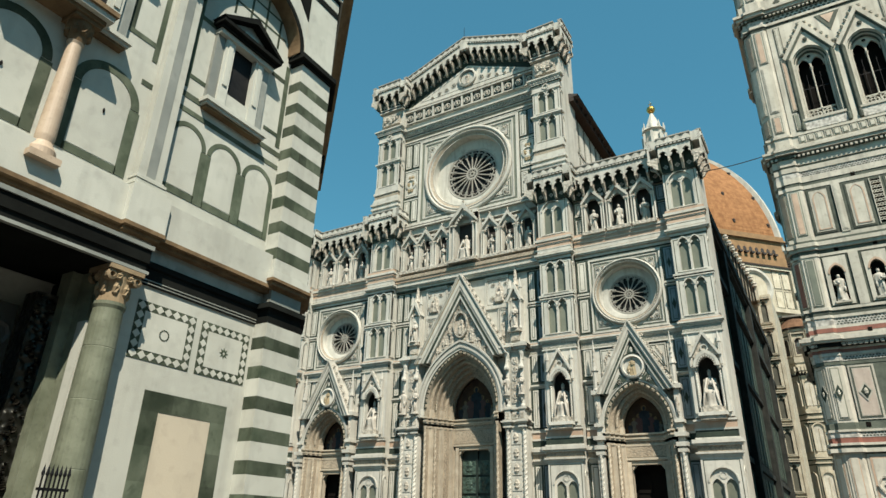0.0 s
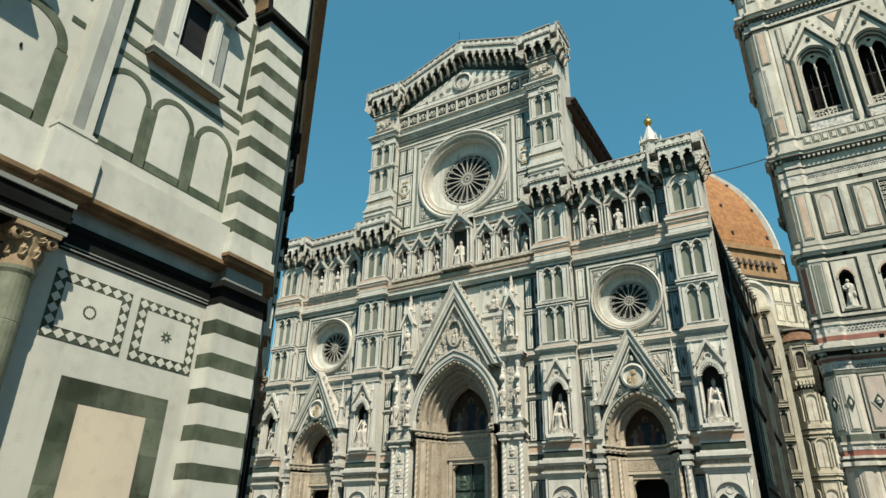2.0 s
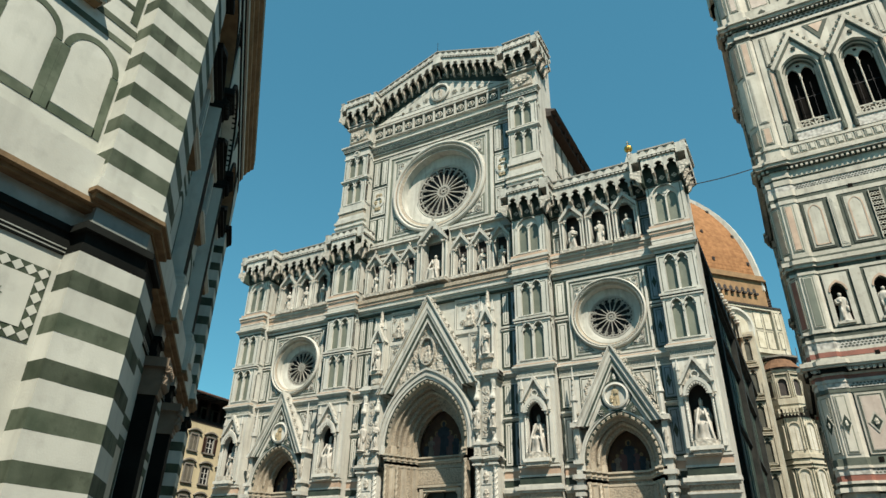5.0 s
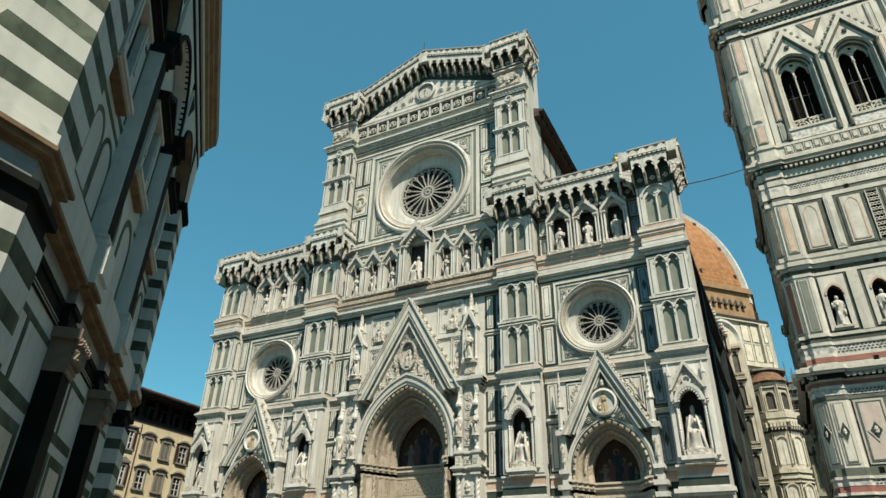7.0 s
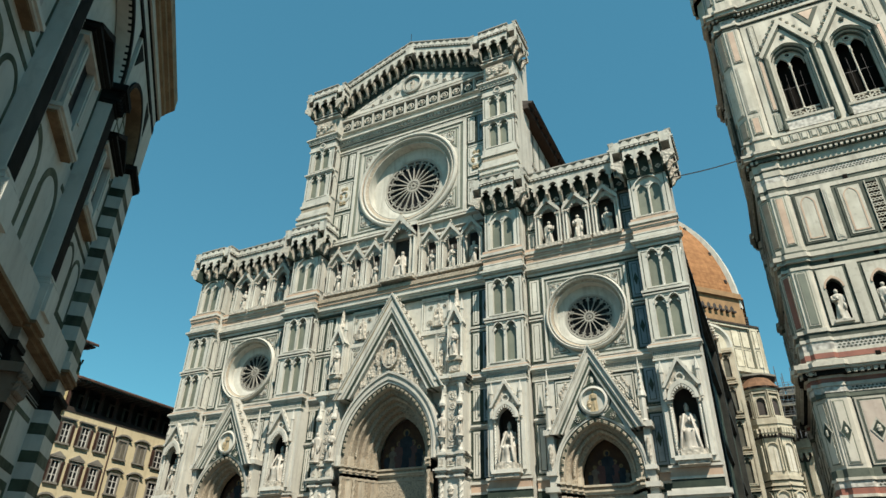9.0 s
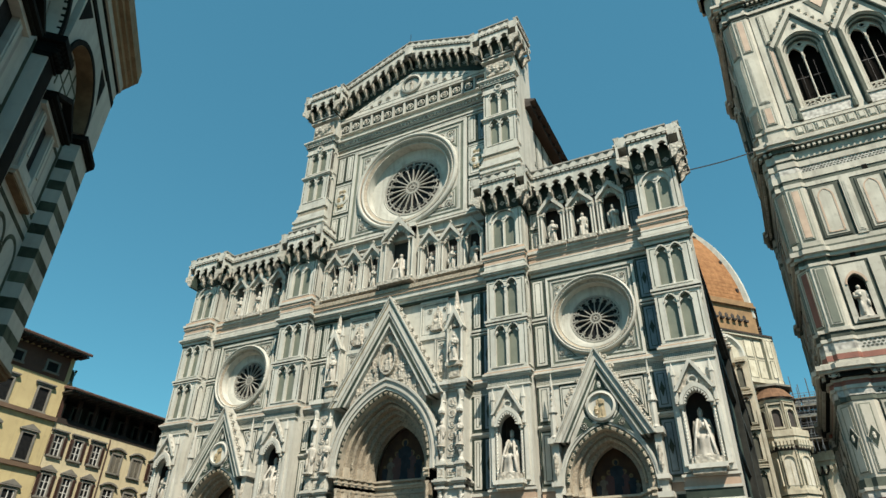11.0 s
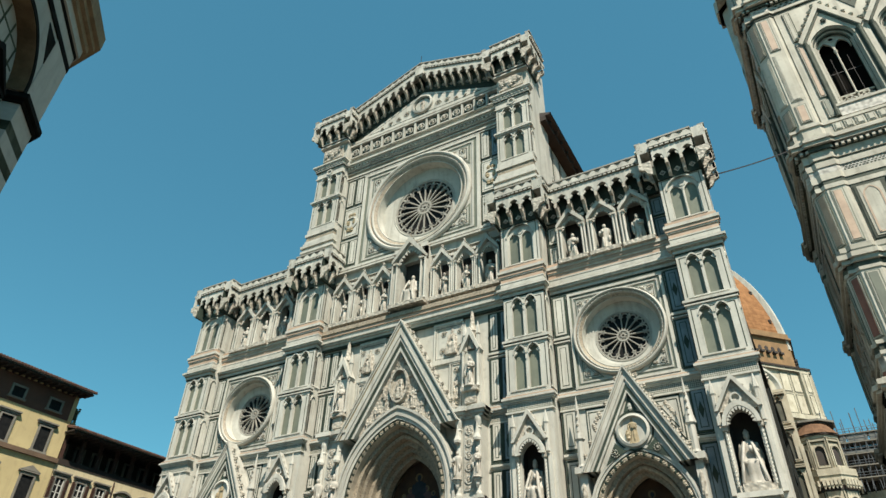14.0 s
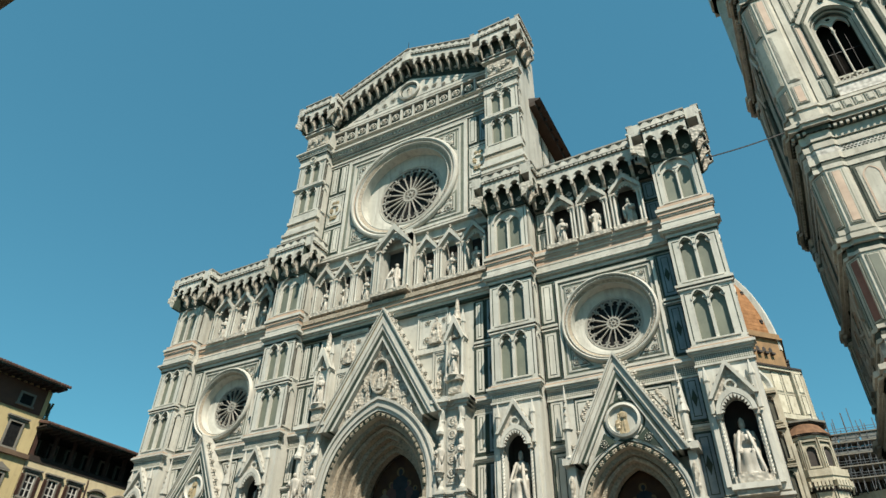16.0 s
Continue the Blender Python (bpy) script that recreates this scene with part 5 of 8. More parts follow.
portal(0, 3.75, 12.0, 5.05, 10.35, 4.7, 16.2, 24.4, 1.6, 8.6)
for s in (-1, 1):
    portal(s * (SIDE + 0.1), 2.6, 9.6, 3.3, 8.15, 2.95, 12.0, 17.6, 1.25, 6.8)
    # slender shafts with pinnacles beside the side portals
    for t in (-1, 1):
        c = s * (SIDE + 0.1) + t * 3.05
        g = Geo().box(c - 0.24, c + 0.24, -0.95, 0.0, 0, 8.7, 0).twist(c, -1.0, 0.11, 1.0, 7.4, 16, 0)
        for z, h, p in ((0, 0.9, 0.16), (7.4, 0.25, 0.1), (7.8, 0.3, 0.18), (8.5, 0.3, 0.2), (9.5, 0.25, 0.1), (12.0, 0.35, 0.16)):
            g.box(c - 0.24 - p, c + 0.24 + p, -1.0 - p, 0.0, z, z + h, 0)
        g.box(c - 0.2, c + 0.2, -0.9, 0.0, 8.8, 12.0, 0).blob(c, -0.98, 10.7, 0.16, 0.14, 0.8, 1)
        g.lathe(c, -0.95, [(0.26, 12.35), (0.2, 12.5), (0.2, 13.8), (0.3, 13.9), (0.22, 14.3), (0.02, 16.5)], 8, 0)
        for q in range(4):
            g.blob(c, -1.12, 14.3 + q * 0.4, 0.09, 0.09, 0.1, 1, 5)
        part("portal_shaft", g, [WHITE, CARVED], cathedral)
    # triangular fields beside the small gables: a green line, a white field and one spray of leaves
    for t in (-1, 1):
        g = Geo()
        for f, y0, slot in ((1.0, -0.03, 1), (0.86, -0.05, 0), (0.70, -0.06, 1), (0.60, -0.075, 0)):
            mx, mz = s * SIDE + t * 2.2, 15.15
            tri = [(mx + (x - mx) * f, mz + (z - mz) * f) for x, z in ((s * SIDE + t * 1.0, 16.0), (s * SIDE + t * 2.72, 16.0), (s * SIDE + t * 2.72, 13.2))]
            g.prism(tri if t < 0 else tri[::-1], y0, 0.02, slot)
        for q in range(4):
            g.blob(s * SIDE + t * (2.3 - 0.13 * q), -0.09, 14.9 + 0.22 * q, 0.13, 0.06, 0.16, 2, 6)
        part("relief", g, [WHITE, GREEN, CARVED], front)
    # great shafts beside the middle portal
    c = s * 5.35
    g = Geo().box(c - 0.95, c + 0.95, -1.0, 0.2, 0, 10.2, 0).box(c - 0.86, c + 0.86, -0.86, 0.2, 10.2, 16.4, 0).box(c - 0.62, c + 0.62, -0.55, 0.2, 16.4, 21.2, 0)
    pier = part("portal_pier", g, [WHITE], cathedral, "carved marble pier with twisted shafts")
    for i in range(7):
        g = Geo().box(c - 0.42, c + 0.42, -1.05, -0.9, 1.3 + i * 1.2, 2.3 + i * 1.2, 0).blob(c, -1.08, 1.8 + i * 1.2, 0.26, 0.12, 0.4, 1)
        part("carved_panel", g, [WHITE, CARVED], pier)
    # lower cornice, pedestal zone and its cap, each breaking forward over the shafts
    low = [(0.14, 0.10, 0), (0.16, 0.04, 1), (0.12, 0.16, 0), (0.12, 0.26, 0), (0.10, 0.14, 0)]
    cap = [(0.10, 0.06, 0), (0.10, 0.14, 0), (0.12, 0.04, 0)]
    top = [(0.2, 0.1, 0), (0.2, 0.22, 0), (0.22, 0.36, 0), (0.2, 0.14, 0)]
    for name, y, z, steps in (("lower_cornice", -1.0, 9.85, low), ("pedestal_cap", -0.95, 11.23, cap), ("upper_cornice", -0.86, 16.3, top)):
        g = Geo()
        cornice(g, c - 0.95, c + 0.95, y, z, steps, 1.0)
        for t in (-1, 1):
            cornice(g, c + t * 0.68 - 0.27, c + t * 0.68 + 0.27, y - 0.2, z + 0.003, steps, 0.6)
        part(name, g, [WHITE, CARVED], pier)
    part("carved_panel", Geo().box(c - 0.36, c + 0.36, -1.0, -0.8, 10.6, 11.15, 0).blob(c, -1.0, 10.87, 0.2, 0.08, 0.2, 1).blob(c - 0.24, -1.0, 10.87, 0.08, 0.06, 0.18, 1).blob(c + 0.24, -1.0, 10.87, 0.08, 0.06, 0.18, 1), [WHITE, CARVED], pier)
    g = Geo().box(c - 0.36, c + 0.36, -0.93, -0.8, 11.9, 16.0, 0).box(c - 0.27, c + 0.27, -0.95, -0.8, 12.0, 15.9, 1)
    for i in range(5):
        g.ring(c, 12.5 + i * 0.75, [(0.26, -0.94), (0.26, -1.0), (0.19, -1.0), (0.19, -0.94)], 8, 0).blob(c, -0.97, 12.5 + i * 0.75, 0.13, 0.07, 0.17, 1, 6)
    part("carved_panel", g, [WHITE, CARVED], pier)
    stand = 12.5 if s > 0 else 11.58
    for t in (-1, 1):
        x = c + t * 0.68
        part("twisted_shaft", Geo().twist(c + t * 0.74, -1.06, 0.15, 1.2, 9.85, 22, 0), [WHITE], pier)
        part("pedestal", Geo().box(x - 0.25, x + 0.25, -1.2, -0.8, 10.45, 11.24, 0).box(x - 0.15, x + 0.15, -1.23, -1.1, 10.58, 11.1, 1), [WHITE, CARVED], pier)
        part("colonnette", Geo().lathe(x, -0.98, [(0.21, 11.55), (0.21, 11.66), (0.15, 11.8), (0.14, 15.5), (0.19, 15.6), (0.15, 15.68), (0.26, 16.1), (0.27, 16.3)], 10, 0), [WHITE], pier)
        part("bracket", Geo().lathe(x, -1.2, [(0.03, stand - 0.55), (0.12, stand - 0.4), (0.16, stand - 0.2), (0.25, stand - 0.1), (0.25, stand), (0.01, stand)] if s > 0 else [(0.3, 11.5), (0.28, stand), (0.01, stand)], 8, 0), [WHITE], pier)
        g = Geo().lathe(x, -1.2, [(0.24, 14.75), (0.27, 14.9), (0.2, 15.05), (0.13, 15.2), (0.02, 15.95)], 6, 0)
        part("canopy", g, [WHITE], pier)
        part("colonnette", Geo().lathe(c + t * 0.55, -0.75, [(0.14, 18.5), (0.09, 18.7), (0.09, 20.8), (0.16, 21.1)], 8, 0), [WHITE], pier)
        part("pinnacle", Geo().lathe(c + t * 0.5, -0.55, [(0.16, 21.2), (0.14, 22.3), (0.2, 22.4), (0.02, 23.4)], 6, 0), [WHITE], pier)
    part("bracket", Geo().box(c - 0.6, c + 0.6, -1.0, 0.0, 18.2, 18.5, 0).box(c - 0.4, c + 0.4, -0.8, 0.0, 17.4, 18.2, 0), [CARVED], pier)
    part("canopy", Geo().band([(c - 0.62, 21.0), (c, 22.3), (c + 0.62, 21.0)], [(c - 0.75, 21.2), (c, 22.9), (c + 0.75, 21.2)], -0.95, -0.2, 0), [WHITE], pier)
    part("pinnacle", Geo().lathe(c, -0.4, [(0.34, 21.3), (0.28, 22.6), (0.36, 22.7), (0.22, 23.1), (0.04, 24.9)], 8, 0), [CARVED], pier)
    statue((FX + c, FY - 0.8, 18.5), 2.2, 3 + s, "white marble statue under a small pinnacled canopy", "portal statues")
    for t in (-1, 1):
        statue((FX + c + t * 0.68, FY - 1.22, stand), 1.75 if s > 0 else 2.3, 2 + t, "white marble statue standing on the portal pier", "portal statues")
    # carved fields between the gable and the pier: framed reliefs with a figure among scrolls
    for x0, x1, z0, z1, big in ((2.1, 4.5, 21.2, 23.9, True), (3.4, 4.5, 17.3, 20.9, False)):
        a, b = sorted((s * x0, s * x1))
        g = Geo().box(a, b, -0.03, 0.1, z0, z1, 1)
        for f0, f1, y0, slot in ((0.0, 0.10, -0.12, 2), (0.10, 0.16, -0.05, 3), (0.16, 0.22, -0.09, 2)):
            for u0, u1, v0, v1 in ((a + f0, b - f0, z0 + f0, z0 + f1), (a + f0, b - f0, z1 - f1, z1 - f0), (a + f0, a + f1, z0 + f1, z1 - f1), (b - f1, b - f0, z0 + f1, z1 - f1)):
                g.box(u0, u1, y0, 0.05, v0, v1, slot)
        m = (a + b) / 2
        if big:
            low_figure(g, m + s * 0.25, -0.03, z0 + 0.35, 2.0, 2 + s, 0, 0.5, True)
            for t in (-1, 1):
                tendril(g, m + s * 0.25 + t * 0.72, z0 + 0.75, 0.30, -0.05, t, 0)
                tendril(g, m + s * 0.25 + t * 0.66, z1 - 0.65, 0.24, -0.05, -t, 0)
        else:
            low_figure(g, m, -0.03, z0 + 0.9, 1.6, 4 - s, 0, 0.5)
            tendril(g, m, z0 + 0.55, 0.26, -0.05, s, 0)
            tendril(g, m, z1 - 0.6, 0.26, -0.05, -s, 0)
        part("relief", g, [CARVED, WHITE, WHITE, GREEN], front)
    x0, x1 = sorted((s * 2.1, s * 4.5))
    part("string_course", Geo().box(x0, x1, -0.16, 0.1, 20.9, 21.2), WHITE, front)
    part("string_course", Geo().box(x0, x1, -0.2, 0.1, 23.9, 24.1), WHITE, front)

# narrow green inlays on the plain wall strips
for s in (-1, 1):
    for x, w in ((s * 6.42, 0.07), (s * 7.25, 0.06), (s * 8.04, 0.06), (s * SIDE - 3.17, 0.06), (s * SIDE + 3.17, 0.06)):
        for z0, z1 in ((9.8, 13.1), (13.6, 16.1), (17.4, 20.5), (21.0, 24.0)):
            if abs(abs(x) - SIDE) < 3.5 and z0 < 17:
                continue
            part("line_inlay", kept(("line", w, round(z1 - z0, 2)), lambda: Geo().box(-w / 2, w / 2, -0.015, 0.02, 0, z1 - z0).mesh("line_inlay", [GREEN])), None, front, at=(x, 0, z0))
    for x in (s * 6.1, s * 8.02):
        part("line_inlay", Geo().box(x - 0.04, x + 0.04, -0.015, 0.02, 32.0, 42.1), GREEN, front)

steps_geo = Geo()
for i in range(6):
    steps_geo.box(-24.5 - 0.4 * (5 - i), 24.5 + 0.4 * (5 - i), -6.0 + i * 0.42, -0.2, i * 0.16 - 0.1, (i + 1) * 0.16)
part("front_steps", steps_geo, GREYSTONE, cathedral)


# ---- baptistery: an octagon, its south and south-east sides passed close by ----
BA, BY = 6.45, 4.5
BR = BA / math.tan(radians(22.5))
BC = Vector((-11.0 - BR, BY, 0))
baptistery = thing("baptistery", BC, "octagonal baptistery in white and green striped marble", "baptistery")


def octagon(offset, z0, z1, geo=None, slot=0, taper=None):
    """A solid slab of the octagon, its sides moved out by offset."""
    g = geo or Geo()
    r0 = (BR + offset) / math.cos(radians(22.5))
    r1 = (BR + (offset if taper is None else taper)) / math.cos(radians(22.5))
    ring = [(math.cos(radians(22.5 + 45 * i)), math.sin(radians(22.5 + 45 * i))) for i in range(8)]
    return g.add([(r0 * c, r0 * s, z0) for c, s in ring] + [(r1 * c, r1 * s, z1) for c, s in ring],
                 [tuple(range(7, -1, -1)), tuple(range(8, 16))] + [(i, (i + 1) % 8, (i + 1) % 8 + 8, i + 8) for i in range(8)], slot)


def side_at(turn):
    """Pose of a side of the octagon: x along it, y inward, z up, on the wall's face."""
    return pose(0, 0, 0, 0, 0, turn) @ Matrix.Translation((0, -BR, 0))


SOUTH, SOUTHEAST = side_at(90), side_at(135)
# the recess of the south door runs into the core
core = Geo()
ring = [(BR / math.cos(radians(22.5)) * math.cos(radians(22.5 + 45 * i)), BR / math.cos(radians(22.5)) * math.sin(radians(22.5 + 45 * i))) for i in range(8)]
a, b = ring[7], ring[0]
xs = BR
foot = ring[0:8] + [(xs, -1.75), (xs - 1.6, -1.75), (xs - 1.6, 1.75), (xs, 1.75)]
core.add([(x, y, 0) for x, y in foot] + [(x, y, 5.9) for x, y in foot],
         [tuple(range(11, -1, -1)), tuple(range(12, 24))] + [(i, (i + 1) % 12, (i + 1) % 12 + 12, i + 12) for i in range(12)])
octagon(0, 5.9, 16.7, core)
part("core_wall", core, CREAMSTONE, baptistery, "white marble wall")
# grey frieze under the ledge: white marble with its shade in the colour
bands = [("black_frieze", 0.035, 5.90, 6.04, BBLACK), ("black_frieze", 0.02, 6.04, 6.26, BBLACK), ("black_frieze", 0.06, 6.26, 6.38, BBLACK), ("grey_frieze", 0.04, 6.38, 6.66, GREYM),
         ("ledge_soffit", 0.22, 6.66, 6.74, TAN), ("ledge_soffit", 0.33, 6.74, 6.82, TAN)]
for name, off, z0, z1, mat in bands:
    part(name, octagon(off, z0, z1), mat, baptistery)
part("ledge", octagon(0.31, 6.82, 7.58, None, 0, 0.29), CREAMSTONE, baptistery)
for z in (5.93, 5.995):
    part("thin_line", octagon(0.045, z, z + 0.018), GREYM, baptistery)
for name, off, z0, z1, mat in (("architrave", 0.42, 15.75, 15.95, BBLACK), ("architrave", 0.40, 15.95, 16.35, CREAMSTONE), ("architrave", 0.44, 16.35, 16.45, BBLACK), ("eave", 0.50, 16.45, 16.75, CREAMSTONE),
                               ("eave", 0.60, 16.75, 16.95, EAVE), ("eave", 0.72, 16.95, 17.12, EAVE), ("eave", 0.84, 17.12, 17.62, EAVE)):
    part(name, octagon(off, z0, z1), mat, baptistery)
part("attic", octagon(-0.5, 17.62, 21.5), CREAMSTONE, baptistery)
roof = octagon(-0.2, 21.5, 27.5, None, 0, -BR + 1.0)
part("roof", roof, GREYSTONE, baptistery)

# striped corner piers: every course is a stone of its own
PD = 0.40


def corner_course(h, key):
    """One course of a corner pier, folded round the angle of the octagon."""
    def make():
        t = math.tan(radians(22.5))
        inner = Vector((BA, 0))
        rot = Matrix.Rotation(radians(45), 2)
        poly = [(BA - 0.98, 0.2), (BA - 0.98, -PD), (BA + PD * t, -PD)]
        q = [Vector((0.98, -PD)), Vector((0.98, 0.2))]
        poly += [tuple(inner + rot @ p) for p in q] + [(BA - 0.1, 0.35)]
        k = len(poly)
        g = Geo().add([(x, y, 0) for x, y in poly] + [(x, y, h) for x, y in poly], [tuple(range(k - 1, -1, -1)), tuple(range(k, 2 * k))] + [(i, (i + 1) % k, (i + 1) % k + k, i + k) for i in range(k)])
        return g.mesh("course", [BGREEN if key == "g" else CREAMSTONE if key == "w" else BBLACK if key == "b" else TAN])
    return kept(("course", key, round(h, 3)), make)


for turn in (45, 90, 135, 180):
    face = side_at(turn)
    part("course", corner_course(0.26, "w"), None, baptistery, at=face)
    rng = random.Random(turn)

    def inset(z, h):
        """Two of the green stones in a course, a hair proud of it."""
        for leg in (face, face @ Matrix.Translation((BA, 0, 0)) @ pose(0, 0, 0, 0, 0, 45)):
            w = rng.choice((0.28, 0.36, 0.46))
            x = BA - 0.975 + rng.choice((0.0, 0.3)) if leg is face else rng.choice((0.2, 0.3, 0.4))
            me = kept(("stone", w, h), lambda: Geo().box(0, w, -PD - 0.003, -PD + 0.05, 0.002, h - 0.002).mesh("stone", [BGREEN]))
            part("stone", me, None, baptistery, at=leg @ Matrix.Translation((x, 0, z)))

    z, dark = 0.26, False
    while z < 5.5:
        h = 0.28 if dark else 0.385
        part("course", corner_course(h, "g" if dark else "w"), None, baptistery, at=face @ Matrix.Translation((0, 0, z)))
        if dark:
            inset(z, h)
        z, dark = z + h, not dark
    part("course", corner_course(5.9 - z, "w"), None, baptistery, at=face @ Matrix.Translation((0, 0, z)))
    part("course", corner_course(0.33, "w"), None, baptistery, at=face @ Matrix.Translation((0, 0, 7.15)))
    z, dark = 7.48, True
    while z < 12.9:
        h = 0.30 if dark else 0.40
        part("course", corner_course(h, "g" if dark else "w"), None, baptistery, at=face @ Matrix.Translation((0, 0, z)))
        if dark:
            inset(z, h)
        z, dark = z + h, not dark
    part("course", corner_course(13.25 - z, "w"), None, baptistery, at=face @ Matrix.Translation((0, 0, z)))
    part("corner_upper", corner_course(2.5, "w"), None, baptistery, at=face @ Matrix.Translation((0, 0, 13.5)))

    def wrap(off, z0, h, mat, name):
        key = (name, off, h)

        def make():
            keep = PD
            t = math.tan(radians(22.5))
            e = keep + off
            inner = Vector((BA, 0))
            rot = Matrix.Rotation(radians(45), 2)
            ln = 0.98 + off
            poly = [(BA - ln, 0.2), (BA - ln, -e), (BA + e * t, -e)] + [tuple(inner + rot @ p) for p in (Vector((ln, -e)), Vector((ln, 0.2)))] + [(BA - 0.1, 0.35)]
            k = len(poly)
            return Geo().add([(x, y, 0) for x, y in poly] + [(x, y, h) for x, y in poly], [tuple(range(k - 1, -1, -1)), tuple(range(k, 2 * k))] + [(i, (i + 1) % k, (i + 1) % k + k, i + k) for i in range(k)]).mesh(name, [mat])
        part(name, kept(key, make), None, baptistery, at=face @ Matrix.Translation((0, 0, z0)))

    wrap(0.0, 5.9, 0.14, BBLACK, "black_frieze")
    wrap(-0.05, 6.04, 0.22, BBLACK, "black_frieze")
    wrap(0.05, 6.26, 0.12, BBLACK, "black_frieze")
    wrap(-0.10, 6.38, 0.42, GREYM, "grey_frieze")
    wrap(0.05, 6.80, 0.09, TAN, "ledge_soffit")
    wrap(0.11, 6.89, 0.07, TAN, "ledge_soffit")
    wrap(0.08, 6.96, 0.195, CREAMSTONE, "ledge")
    wrap(0.06, 13.25, 0.10, BBLACK, "capital")
    wrap(0.16, 13.35, 0.15, BBLACK, "capital")


def inlay(parent_at, geo, mat, name):
    return part(name, geo, mat, baptistery, at=parent_at)


def strip(g, x0, x1, z0, z1, p=0.012):
    g.box(x0, x1, -p, 0.02, z0, z1)


def blind_arches(face, centres, hw, zb, zs, bar=0.14):
    """Green inlaid outlines of round blind arches on the white wall, each with its slightly raised field."""
    for c in centres:
        g = Geo()
        g.band(arch(c, zs, hw - 0.01, hw - 0.01, 9), arch(c, zs, hw + bar * 0.85, hw + bar * 0.85, 9), -0.012, 0.02)
        strip(g, c - hw - bar, c - hw + 0.02, zb - 0.16, zs - 0.02)
        strip(g, c + hw - 0.02, c + hw + bar, zb - 0.16, zs - 0.02)
        strip(g, c - hw - 0.001, c + hw + 0.001, zb - 0.16, zb)
        inlay(face, g, BGREEN, "arch_inlay")
        f = Geo().prism([(c - hw + 0.02, zb + 0.02), (c + hw - 0.02, zb + 0.02)] + [(x, z) for x, z in arch(c, zs, hw - 0.03, hw - 0.03, 9)][::-1], -0.006, 0.02)
        inlay(face, f, CREAMSTONE, "arch_field")


def aedicule(face, c, zb, w, h):
    """A framed window with bracketed sill and pediment."""
    hw = w / 2
    e = 0.26
    W = hw + e + 0.26
    win = part("window", Geo().box(c - hw, c + hw, -0.12, 0.05, zb - 0.5, zb - 0.02, 0), CREAMSTONE, baptistery, "framed window with a dark pediment", at=face)
    for s in (-1, 1):
        x0, x1 = sorted((c + s * hw, c + s * (hw + e)))
        part("jamb", Geo().box(x0, x1, -0.16, 0.05, zb - 0.5, zb + h).box(x0 + 0.07, x1 - 0.07, -0.19, 0.05, zb + 0.1, zb + h - 0.1), CREAMSTONE, win)
        x0, x1 = sorted((c + s * (hw + e), c + s * (hw + e + 0.24)))
        part("side_strip", Geo().box(x0, x1, -0.10, 0.05, zb - 0.5, zb + h), GREYM, win)
    zb -= 0.5
    h += 0.5
    g = Geo()
    g.box(c - W - 0.06, c + W + 0.06, -0.29, 0.05, zb - 0.10, zb, 0).box(c - W - 0.02, c + W + 0.02, -0.24, 0.05, zb - 0.17, zb - 0.10, 0).box(c - W + 0.02, c + W - 0.02, -0.19, 0.05, zb - 0.23, zb - 0.17, 1)
    part("sill", g, [CREAMSTONE, TAN], win)
    zt = zb + h
    g = Geo()
    g.box(c - W, c + W, -0.22, 0.05, zt, zt + 0.12, 0).box(c - W - 0.04, c + W + 0.04, -0.30, 0.05, zt + 0.12, zt + 0.2, 3).box(c - W - 0.1, c + W + 0.1, -0.4, 0.05, zt + 0.2, zt + 0.3, 3)
    g.prism([(c - W - 0.02, zt + 0.3), (c + W + 0.02, zt + 0.3), (c, zt + 0.78)], -0.20, 0.05, 2)
    g.band([(c - W - 0.02, zt + 0.30), (c, zt + 0.80), (c + W + 0.02, zt + 0.30)], [(c - W - 0.14, zt + 0.33), (c, zt + 0.98), (c + W + 0.14, zt + 0.33)], -0.42, 0.05, 3)
    g.box(c - 0.22, c + 0.22, -0.24, 0.0, zt + 0.34, zt + 0.52, 0)
    part("window_pediment", g, [CREAMSTONE, TAN, GREYM, BBLACK], win)
    zb, h = zb + 0.5, h - 0.5
    part("pane", Geo().box(c - hw, c + hw, -0.005, 0.02, zb, zb + h), LEAD, win)


